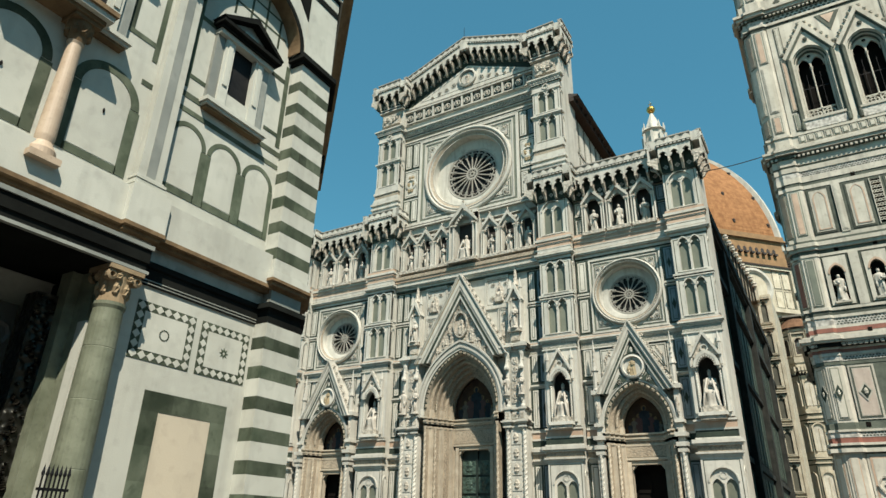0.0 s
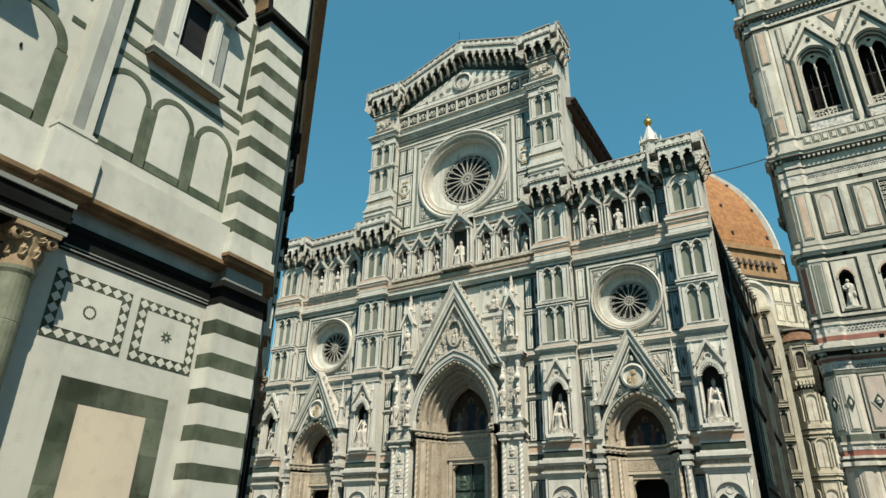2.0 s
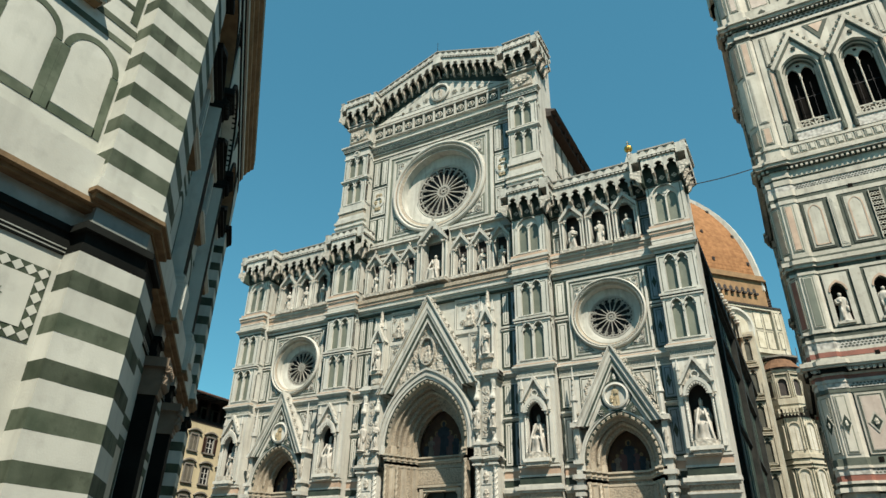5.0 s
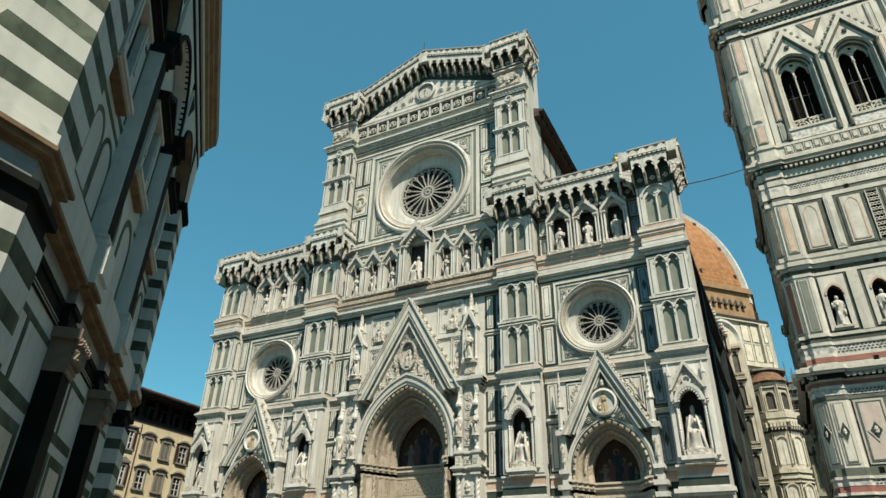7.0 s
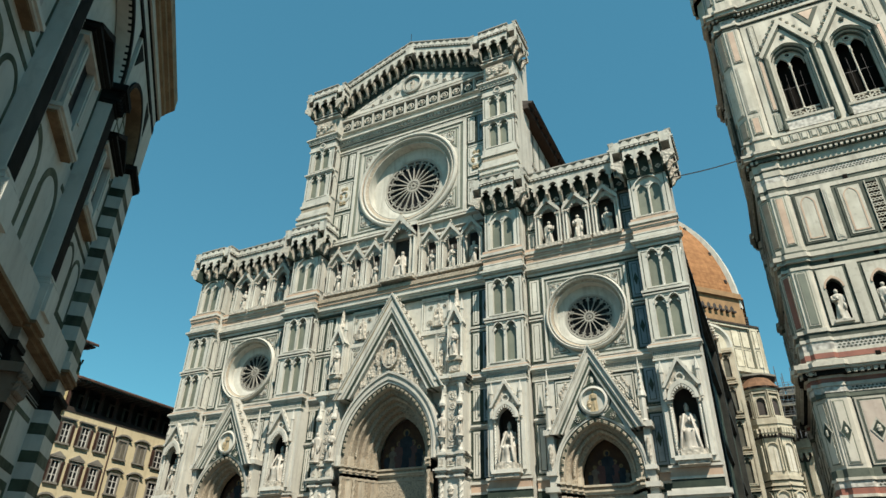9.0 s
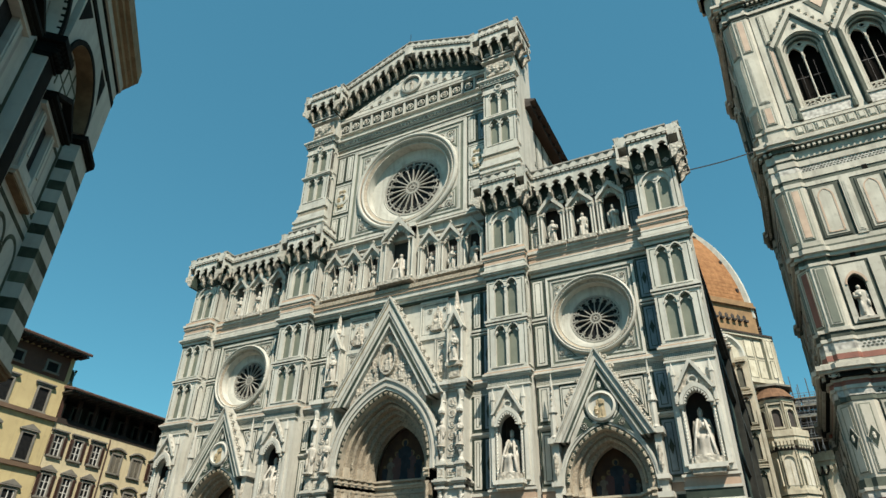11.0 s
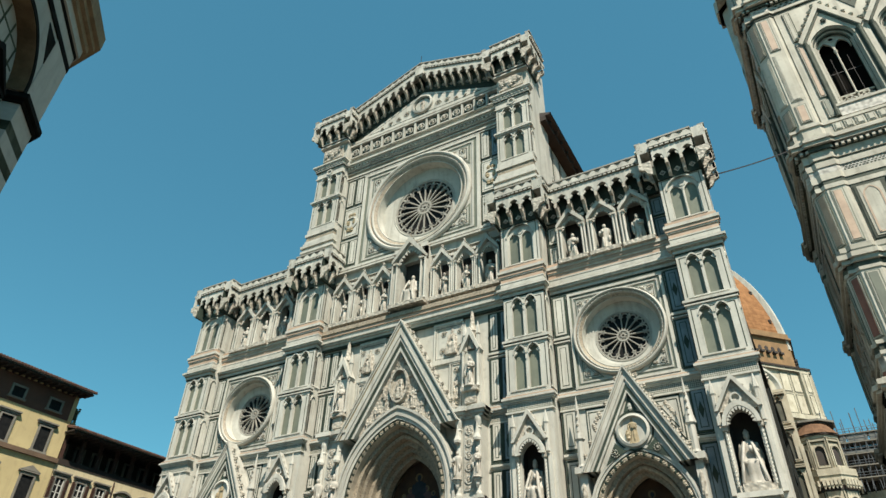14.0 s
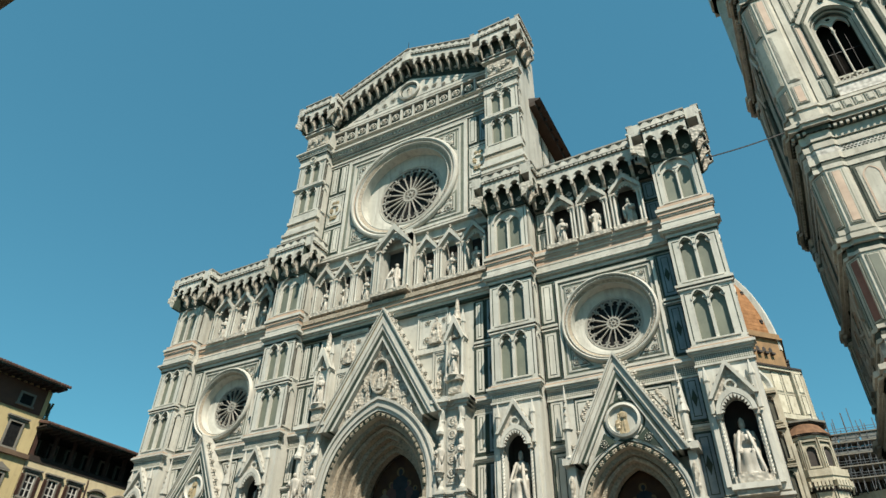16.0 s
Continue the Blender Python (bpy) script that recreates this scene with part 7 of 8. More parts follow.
def framed(parent, x0, x1, z0, z1, at, mats, t=0.14, lancet=False, field=None):
    """A recessed-looking marble panel: frame, line, field, with an optional pointed head."""
    w, h = round(x1 - x0, 2), round(z1 - z0, 2)

    def make():
        g = Geo().box(0, w, -0.05, 0.1, 0, h, 0).box(t, w - t, -0.08, 0.1, t, h - t, 1).box(t * 1.8, w - t * 1.8, -0.095, 0.1, t * 1.8, h - t * 1.8, 0 if not lancet else 1)
        e = t * 2.1
        if lancet:
            hw = w / 2 - e
            crv, out = arch(w / 2, h - e - hw * 1.4, hw - 0.1, hw * 1.3), arch(w / 2, h - e - hw * 1.4, hw, hw * 1.4)
            g.band(crv, out, -0.12, 0.0, 2).box(w / 2 - hw, w / 2 - hw + 0.1, -0.12, 0.0, e, h - e - hw * 1.4, 2).box(w / 2 + hw - 0.1, w / 2 + hw, -0.12, 0.0, e, h - e - hw * 1.4, 2)
            g.box(w / 2 - hw, w / 2 + hw, -0.12, 0.0, e, e + 0.08, 2)
        else:
            g.box(e, w - e, -0.105, 0.1, e, h - e, 2)
        return g.mesh("panel", mats)
    return part("panel", kept(("framed", w, h, t, lancet, mats[0].name, mats[-1].name), make), None, parent, at=at @ Matrix.Translation((x0, 0, z0)))


def tower_side(at, which):
    # window stage: a plate with two deep double windows
    g = Geo()
    zs, hw, c2 = 37.9, 1.28, 1.95
    g.plate(-IN - 0.4, IN + 0.4, 31.25, 42.2, -0.05, 0.5, [(-c2, hw, 32.5, zs, 1.5), (c2, hw, 32.5, zs, 1.5)], 0, 12)
    w = part("stage_wall", g, TWHITE, tower, at=at)
    for c in (-c2, c2):
        win = part("window", Geo().box(c - hw, c + hw, 0.1, 0.5, 32.3, 32.5), [TWHITE], tower, "double pointed window with a slender mullion", at=at)
        ww, y, r = hw, 0.0, 1.5
        for k in range(4):
            g = Geo()
            g.band(arch(c, zs, ww - 0.08, r - 0.09, 12), arch(c, zs, ww + 0.02, r + 0.02, 12), y + 0.08, y + 0.22, k % 2)
            for s in (-1, 1):
                g.box(*sorted((c + s * (ww - 0.08), c + s * (ww + 0.02))), y + 0.08, y + 0.22, 32.5, zs, k % 2)
                g.lathe(c + s * (ww - 0.03), y + 0.07, [(0.07, 32.5), (0.04, 32.7), (0.04, zs - 0.3), (0.08, zs)], 6, 0)
            part("archivolt", g, [TWHITE, TGREEN], win)
            ww, y, r = ww - 0.08, y + 0.10, r - 0.09
        g = Geo()
        g.plate(c - ww, c + ww, zs - 0.3, zs + r, y + 0.2, y + 0.34, [(c - ww / 2, ww / 2 - 0.06, zs - 0.3, zs - 0.1, 0.72), (c + ww / 2, ww / 2 - 0.06, zs - 0.3, zs - 0.1, 0.72)], 0, 6)
        g.weld().ring(c, zs + 0.78, [(0.24, y + 0.22), (0.24, y + 0.14), (0.15, y + 0.14), (0.15, y + 0.22)], 12, 0)
        g.ring(c, zs + 0.78, [(0.15, y + 0.19), (0.01, y + 0.19)], 12, 1)
        part("tracery", g, [TWHITE, DARK], win)
        g = Geo()
        g.lathe(c, y + 0.26, [(0.12, 33.5), (0.06, 33.7), (0.06, zs - 0.6), (0.13, zs - 0.3)], 8, 0)
        part("mullion", g, [TWHITE], win)
        g = Geo()
        g.box(c - ww, c + ww, y + 0.22, y + 0.34, 32.5, 32.62, 0).box(c - ww, c + ww, y + 0.2, y + 0.36, 33.42, 33.55, 0)
        for q in (-0.5, 0.5):
            for a in range(4):
                g.ring(c + q * ww + 0.2 * math.cos(a * math.pi / 2), 33.02 + 0.2 * math.sin(a * math.pi / 2), [(0.25, y + 0.32), (0.25, y + 0.2), (0.14, y + 0.2), (0.14, y + 0.32)], 10, 0)
            g.box(c + q * ww - ww / 2, c + q * ww - ww / 2 + 0.1, y + 0.22, y + 0.34, 32.5, 33.5, 0)
        part("balustrade", g, [TWHITE], win)
        g = Geo()
        for s in (-1, 1):
            g.box(*sorted((c + s * ww * 0.5, c + s * ww * 0.5 + 0.02)), y + 0.27, y + 0.3, 33.5, zs - 0.9, 1)
        g.box(c - ww, c + ww, y + 0.27, y + 0.29, 35.6, 35.64, 1)
        part("glazing_bars", g, [TWHITE, BLACKIRON], win)
        # black sheet added behind the window for the shade inside
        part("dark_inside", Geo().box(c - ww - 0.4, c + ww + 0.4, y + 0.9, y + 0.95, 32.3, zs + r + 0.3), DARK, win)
        # gable over the window
        q = Geo().band([(c - hw - 0.45, 38.3), (c, 41.2), (c + hw + 0.45, 38.3)], [(c - hw - 0.62, 38.6), (c, 41.85), (c + hw + 0.62, 38.6)], -0.28, 0.0, 0)
        q.band([(c - hw - 0.30, 38.3), (c, 40.95), (c + hw + 0.30, 38.3)], [(c - hw - 0.45, 38.3), (c, 41.2), (c + hw + 0.45, 38.3)], -0.14, 0.0, 1)
        for s in (-1, 1):
            for i in range(6):
                f = (i + 0.5) / 6
                q.blob(c + s * ((hw + 0.62) * (1 - f) + 0.1), -0.2, 38.75 + 3.2 * f, 0.16, 0.14, 0.17, 0, 5)
            q.lathe(c + s * (hw + 0.3), -0.16, [(0.15, 31.4), (0.15, 31.9), (0.09, 32.1), (0.09, 38.0), (0.16, 38.3)], 8, 1)
            q.box(*sorted((c + s * (hw + 0.06), c + s * (hw + 0.5))), -0.07, 0.0, 31.6, 38.3, 1)
        q.blob(c, -0.12, 40.0, 0.2, 0.08, 0.2, 1)
        q.box(c - hw - 0.3, c + hw + 0.3, -0.18, 0.0, 32.2, 32.4, 0).box(c - hw - 0.2, c + hw + 0.2, -0.10, 0.0, 31.4, 32.2, 2)
        part("window_gable", q, [TWHITE, TGREEN, PATTERN], win)
    for x0, x1 in ((-IN + 0.02, -IN + 0.52), (IN - 0.52, IN - 0.02)):
        framed(w, x0, x1, 33.3, 38.6, Matrix.Translation((0, -0.05, 0)), [TGREEN, TWHITE, PINK], 0.07)
        framed(w, x0, x1, 31.5, 33.1, Matrix.Translation((0, -0.05, 0)), [TGREEN, TWHITE, PALE], 0.07)
        framed(w, x0, x1, 38.9, 42.0, Matrix.Translation((0, -0.05, 0)), [TGREEN, TWHITE, TWHITE], 0.07)
    for c in (0.0,):
        tri = Geo().prism([(c - 0.9, 42.0), (c, 40.2), (c + 0.9, 42.0)], -0.1, 0.0, 0).prism([(c - 0.5, 41.85), (c, 40.9), (c + 0.5, 41.85)], -0.13, 0.0, 1)
        part("spandrel", tri, [TGREEN, PINK], w)
    for c in (-3.3, -1.1, 1.1, 3.3):
        framed(w, c - 0.85, c + 0.85, 45.6, 50.5, Matrix.Translation((0, 0.36, 0)), [TGREEN, TWHITE, ROSE], 0.12)
        part("lozenge", Geo().prism([(c, 44.35), (c + 0.3, 44.7), (c, 45.05), (c - 0.3, 44.7)], -0.17, 0.0), TGREEN, w)
    for i in range(14):
        x = -IN + (2 * IN) * (i + 0.5) / 14
        framed(w, x - 0.24, x + 0.24, 30.35, 30.98, Matrix.Translation((0, -0.12, 0)), [TWHITE, PALE, TWHITE], 0.06)
    # lower stages
    for z0, z1 in ((22.35, 26.35), (8.9, 12.75), (1.6, 7.0)):
        part("stage_wall", Geo().box(-IN - 0.4, IN + 0.4, -0.02, 0.4, z0, z1), TGREEN, tower, at=at)
    low = part("stage_wall", Geo().plate(-IN - 0.4, IN + 0.4, 16.8, 20.75, -0.02, 0.4, [(c, 0.44, 17.2, 19.3, 0.62) for c in (-3.7, -1.25, 1.25, 3.7)], 0, 6), TGREEN, tower, at=at)
    cs = (-3.7, -1.25, 1.25, 3.7)
    for c in cs:
        framed(low, c - 0.72, c + 0.72, 22.5, 26.2, Matrix.Translation((0, -0.02, 0)), [TGREEN, TWHITE, PINK], 0.13, True)
        n = Geo()
        n.plate(c - 0.72, c + 0.72, 16.95, 20.6, -0.10, 0.0, [(c, 0.44, 17.2, 19.3, 0.62)], 0, 6)
        n.band(arch(c, 19.3, 0.44, 0.62, 6), arch(c, 19.3, 0.54, 0.8, 6), -0.16, -0.1, 1)
        n.box(c - 0.5, c + 0.5, -0.25, 0.0, 17.05, 17.2, 0)
        part("niche", n, [TWHITE, PINK], low)
        # black sheet painted as the shade at the niche's back
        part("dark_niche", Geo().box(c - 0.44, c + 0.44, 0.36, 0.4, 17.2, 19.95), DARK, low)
        statue(tower.matrix_world @ at @ Matrix.Translation((c, 0.12, 17.2)), 2.1, int(c * 7) % 6, "white marble prophet statue in a tower niche", "tower statues")
        framed(low, c - 0.75, c + 0.75, 9.05, 12.65, Matrix.Translation((0, -0.02, 0)), [TWHITE, TGREEN, TWHITE if round(c) % 2 else ROSE], 0.12)
        d = Geo().prism([(c, 10.2), (c + 0.42, 10.85), (c, 11.5), (c - 0.42, 10.85)], -0.17, 0.0, 0).prism([(c, 10.38), (c + 0.3, 10.85), (c, 11.32), (c - 0.3, 10.85)], -0.19, 0.0, 1)
        d.blob(c, -0.2, 10.85, 0.14, 0.1, 0.24, 0)
        part("lozenge_relief", d, [TWHITE, GREEN], low)
        framed(low, c - 0.85, c + 0.85, 1.8, 6.9, Matrix.Translation((0, -0.02, 0)), [TWHITE, PINK, TWHITE], 0.16)
        d = Geo().ring(c, 5.0, [(0.62, 0.0), (0.62, -0.22), (0.5, -0.22), (0.46, -0.1), (0.02, -0.1)], 6)
        d.blob(c, -0.16, 4.95, 0.25, 0.1, 0.34)
        part("hexagon_relief", d, [CARVED], low)
    for c in (-2.48, 0.0, 2.48) if which == "west" else (-2.48, 2.48):
        if c == 0.0:
            sc = Geo()
            sc.box(-0.32, 0.32, -0.02, 0.0, 22.6, 26.1, 1)
            for i in range(9):
                for j in range(3):
                    sc.ring(-0.2 + 0.2 * j, 22.85 + 0.37 * i, [(0.12, -0.02), (0.12, -0.12), (0.07, -0.12), (0.07, -0.02)], 8, 0)
            sc.box(-0.36, -0.3, -0.12, 0, 22.5, 26.2, 0).box(0.3, 0.36, -0.12, 0, 22.5, 26.2, 0)
            part("pierced_screen", sc, [TWHITE, DARK], low)
        else:
            framed(low, c - 0.27, c + 0.27, 22.45, 26.25, Matrix.Translation((0, -0.1, 0)), [TWHITE, TWHITE, TWHITE], 0.1)
            part("pilaster", Geo().box(c - 0.27, c + 0.27, -0.14, 0.0, 22.36, 26.34), TWHITE, low)
        part("pilaster", Geo().box(c - 0.3, c + 0.3, -0.14, 0.0, 16.81, 20.74), TWHITE, low)
    # diaper bands of small dark lozenges, and putlog holes
    dp = Geo()
    for z0, z1, out, rows in ((15.5, 16.05, 0.03, 3), (13.0, 13.35, 0.08, 2), (7.95, 8.3, 0.08, 2), (27.4, 27.9, 0.04, 3), (42.7, 43.3, 0.08, 2)):
        hz = (z1 - z0 - 0.06) / rows / 2
        for r in range(rows):
            k = int(9.0 / (hz * 2.6))
            for i in range(k):
                x = -4.5 + 9.0 * (i + 0.5 + 0.5 * (r % 2)) / k
                z = z0 + 0.03 + hz * (2 * r + 1)
                if abs(x) < 4.5:
                    dp.prism([(x, z - hz * 0.85), (x + hz * 1.1, z), (x, z + hz * 0.85), (x - hz * 1.1, z)], -out - 0.012, -out + 0.01)
    tagged(part("lozenge_inlay", dp, TGREEN, low), kind="stuff")
    ph = Geo()
    for x, z in ((-3.4, 21.0), (-1.0, 21.05), (1.6, 21.0), (-2.6, 14.85), (0.8, 14.85), (-4.0, 8.6), (-1.5, 8.6), (-2.9, 42.3), (0.4, 42.3), (-1.2, 26.7)):
        ph.box(x - 0.13, x + 0.13, -0.08, 0.1, z, z + 0.3)
    part("putlog_holes", ph, DARK, low)
    # dentils under the cornices
    dt = Geo()
    for i in range(46):
        x = -6.5 + 13.0 * (i + 0.5) / 46
        dt.ring(x, 14.12, [(0.11, -0.40), (0.11, -0.50), (0.05, -0.50), (0.05, -0.40)], 6, 0)
    for z, out in ((13.96, 0.42), (29.1, 0.26), (43.3, 0.26)):
        dentils(dt, -TH - 0.2, TH + 0.2, -out, z, 0.16, 0.16, 0.16, 0)
    part("dentils", dt, [TWHITE], low)


tower_side(TOWER_SIDES["west"], "west")
tower_side(TOWER_SIDES["north"], "north")
# panels on the buttress facets
for sx, sy in ((-1, -1), (1, -1), (-1, 1)):
    for turn in (0, -45, -90) if sx < 0 else (0, 45):
        at = Matrix.Translation((sx * TC, sy * TC, 0)) @ pose(0, 0, 0, 0, 0, turn) @ Matrix.Translation((0, -TAP, 0))
        for z0, z1, mats in ((2.0, 6.8, [TWHITE, PINK, TWHITE]), (9.1, 12.6, [TWHITE, PALE, TWHITE]), (16.95, 20.6, [PALE, TWHITE, RED if abs(turn) == 45 else PALE]), (22.5, 26.2, [PALE, TWHITE, PINK]), (31.6, 33.2, [PALE, TWHITE, PINK]), (33.6, 38.2, [TWHITE, TWHITE, TWHITE]), (38.6, 42.0, [PALE, TWHITE, PINK]), (45.6, 50.0, [PALE, TWHITE, ROSE])):
            framed(tower, -0.34, 0.34, z0, z1, at, mats, 0.07)
        d = Geo().prism([(0, 10.2), (0.30, 10.85), (0, 11.5), (-0.30, 10.85)], -0.13, 0.0, 1).prism([(0, 10.3), (0.25, 10.85), (0, 11.4), (-0.25, 10.85)], -0.15, 0.0, 0).blob(0, -0.15, 10.85, 0.09, 0.06, 0.2, 1, 6)
        part("lozenge_relief", d, [GREEN, TWHITE], tower, at=at)

# cable from the church gallery to the tower
cab = Geo()
p0, p1 = Vector((-5.4, 50.9, 29.85)), Vector((-0.3, 51.0, 30.05))
for i in range(8):
    a, b = p0.lerp(p1, i / 8), p0.lerp(p1, (i + 1) / 8)
    a.z -= 0.12 * math.sin(math.pi * i / 8)
    b.z -= 0.12 * math.sin(math.pi * (i + 1) / 8)
    r = 0.04
    cab.add([(p.x, p.y + dy, p.z + dz) for p in (a, b) for dy, dz in ((r, 0), (-r, r), (-r, -r))], [(0, 1, 4, 3), (1, 2, 5, 4), (2, 0, 3, 5)])
tagged(part("cable", cab, BLACKIRON), "black cable slung from the cathedral gallery to the tower", "cable")


# ---- nave, crossing and dome behind the front ----
n = Geo().box(-10.6, 10.6, 3.3, 88.0, 0, 43.2, 0)
nave = part("nave_wall", n, WHITE, cathedral)
for i in range(14):
    y = 3.2 + i * 5.9
    for z0, z1 in ((33.6, 38.0), (38.3, 42.6)):
        for k in range(3):
            a = pose(10.6, y + k * 1.9, 0, 0, 0, 90)
            panel(nave, 0, 1.7, z0, z1, 0, "w", at=a)
part("nave_eave", Geo().box(10.55, 11.9, 1.6, 88.0, 43.2, 43.35, 0).box(10.6, 11.5, 1.6, 88.0, 42.7, 43.2, 1).box(-11.9, -10.55, 1.6, 88, 43.2, 43.35), [ROOFDARK, WOOD], cathedral)
br = Geo()
for i in range(60):
    br.box(10.6, 11.7, 2.4 + i * 1.4, 2.65 + i * 1.4, 42.85, 43.2)
part("eave_brackets", br, WOOD, cathedral)
part("nave_roof", Geo().add([(-12, 1.6, 43.36), (12, 1.6, 43.36), (0, 1.6, 47.8), (-12, 88, 43.36), (12, 88, 43.36), (0, 88, 47.8)], [(0, 1, 2), (3, 5, 4), (1, 4, 5, 2), (0, 2, 5, 3), (0, 3, 4, 1)]), ROOFDARK, cathedral)
for s in (-1, 1):
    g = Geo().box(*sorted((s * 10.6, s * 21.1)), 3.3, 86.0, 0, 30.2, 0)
    # the aisle's shade sits in its near-black colour
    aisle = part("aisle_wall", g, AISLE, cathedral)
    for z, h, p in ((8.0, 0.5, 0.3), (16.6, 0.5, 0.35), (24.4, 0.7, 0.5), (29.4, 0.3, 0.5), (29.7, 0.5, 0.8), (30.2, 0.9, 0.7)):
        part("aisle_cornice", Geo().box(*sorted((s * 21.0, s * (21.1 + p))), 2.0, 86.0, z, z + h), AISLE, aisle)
    if s > 0:
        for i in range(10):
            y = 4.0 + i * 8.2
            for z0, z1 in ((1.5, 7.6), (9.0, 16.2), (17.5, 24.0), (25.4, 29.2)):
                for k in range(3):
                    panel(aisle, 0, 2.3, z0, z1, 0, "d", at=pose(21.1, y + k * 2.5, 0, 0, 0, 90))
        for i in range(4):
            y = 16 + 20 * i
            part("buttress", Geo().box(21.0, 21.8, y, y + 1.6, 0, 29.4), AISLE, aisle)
    part("aisle_roof", Geo().add([(s * 21.7, 2.0, 30.6), (s * 21.7, 86, 30.6), (s * 10.6, 86, 34.5), (s * 10.6, 2.0, 34.5), (s * 21.7, 2.0, 30.2), (s * 10.6, 2.0, 30.2)], [(0, 1, 2, 3), (0, 3, 5, 4)]), TILE, aisle)

DY = 111.0  # the dome's axis behind the front


def eight(r0, z0, r1, z1, geo, slot=0):
    k = 1 / math.cos(radians(22.5))
    pts = [(math.cos(radians(22.5 + 45 * i)) * k, math.sin(radians(22.5 + 45 * i)) * k) for i in range(8)]
    return geo.add([(x * r0, DY + y * r0, z0) for x, y in pts] + [(x * r1, DY + y * r1, z1) for x, y in pts], [(i, (i + 1) % 8, (i + 1) % 8 + 8, i + 8) for i in range(8)], slot)


drum_ob = part("drum", eight(27.7, 0, 27.7, 56.2, Geo()), DRUMW, cathedral, "panelled marble drum under rough brick")
for name, r0, z0, z1, r2, mat in (("drum_cornice", 28.5, 55.7, 56.1, 26.6, WOOD), ("drum_cornice", 28.3, 55.2, 55.7, 26.6, DRUMW), ("brick_band", 26.3, 56.1, 63.6, 25.4, BRICK), ("brick_cornice", 26.9, 63.0, 63.4, 25.8, BRICK), ("brick_cornice", 26.6, 63.4, 64.4, 25.0, BRICK), ("drum_cornice", 28.5, 45.5, 46.4, 27.7, DRUMW)):
    part(name, eight(r0, z1, r2, z1 + 0.002, eight(r0, z0, r0, z1, Geo())), mat, drum_ob)
for turn in (0, -45, 45, 90):
    at = Matrix.Translation((0, DY, 0)) @ pose(0, 0, 0, 0, 0, turn) @ Matrix.Translation((0, -27.7, 0))
    g = Geo().ring(0, 50.9, [(4.2, 0), (4.2, -0.5), (3.6, -0.6), (3.3, -0.2), (2.4, 0.8), (0.05, 0.8)], 32, 0)
    part("oculus", g, [WHITE], drum_ob, at=at)
    for x in (-10.6, -8.2, -5.8, 5.8, 8.2, 10.6):
        for z0, z1 in ((46.6, 50.7), (50.9, 55.1)):
            panel(drum_ob, x - 1.1, x + 1.1, z0, z1, -0.02, "y", at=at)
    h = Geo()
    for i in range(12):
        h.prism([(-8.5 + i * 1.5 + dx, 60.6 + dz) for dx, dz in ((-0.4, -0.5), (0.4, -0.5), (0.4, 0.2), (0, 0.6), (-0.4, 0.2))], 1.34, 1.6)
        h.box(-8.9 + i * 1.5, -8.1 + i * 1.5, 0.7, 1.5, 59.4, 59.8)
    part("brick_holes", h, ROOFDARK, drum_ob, at=at)
    for x in (-11.2, 9.2):
        part("corner_pilaster", Geo().box(x, x + 2.0, -0.7, 0.3, 41, 55.2), DRUMW, drum_ob, at=at)
        for z0, z1 in ((46.6, 50.6), (50.8, 55.0)):
            panel(drum_ob, x + 0.3, x + 1.7, z0, z1, -0.72, "y", at=at)

RC = 0.85 * 2 * 25.7
prof = []
for i in range(15):
    z = 39.2 * i / 14
    prof.append((math.sqrt(RC * RC - z * z) - (RC - 25.7), 60.8 + z))
g = Geo()
for (r0, z0), (r1, z1) in zip(prof, prof[1:]):
    eight(r0, z0, r1, z1, g)
dome = part("dome", g.weld(), TILE, cathedral, "dome of orange terracotta tiles")
k = 1 / math.cos(radians(22.5))
for i in range(8):
    a = radians(22.5 + 45 * i)
    c, s = math.cos(a), math.sin(a)
    g = Geo()
    vs = []
    for r, z in prof:
        r *= k
        for dr, w in ((-0.4, -0.6), (0.7, -0.45), (0.7, 0.45), (-0.4, 0.6)):
            vs.append(((r + dr) * c - w * s, DY + (r + dr) * s + w * c, z + 0.25))
    g.add(vs, [(j * 4 + q, j * 4 + (q + 1) % 4, j * 4 + 4 + (q + 1) % 4, j * 4 + 4 + q) for j in range(len(prof) - 1) for q in range(4)])
    part("rib", g, WHITE, dome, "white marble rib")
h = Geo()
for i in range(8):
    a = radians(45 * i)
    for j, hgt in enumerate((7, 15, 24)):
        rr = math.sqrt(RC * RC - hgt * hgt) - (RC - 25.7)
        for q in (-0.45, 0.0, 0.45):
            w = q * rr * 0.8
            x, y = rr * math.cos(a) - w * math.sin(a), rr * math.sin(a) + w * math.cos(a)
            h.blob(x, DY + y, 60.8 + hgt, 0.45, 0.45, 0.6, 0, 6)
part("dome_holes", h, ROOFDARK, dome)
rows = Geo()
for j in range(1, 40):
    z = 38.0 * j / 40
    rr = math.sqrt(RC * RC - z * z) - (RC - 25.7)
    eight(rr + 0.05, 60.8 + z, rr + 0.02, 60.86 + z, rows)
part("tile_courses", rows, TILE, dome)
lan = Geo().lathe(0, DY, [(4.2, 100.0), (4.4, 101.2), (3.6, 101.3), (2.6, 102.0), (2.6, 107.6), (3.4, 107.9), (3.0, 108.4), (2.6, 108.6), (0.35, 114.6)], 8, 0)
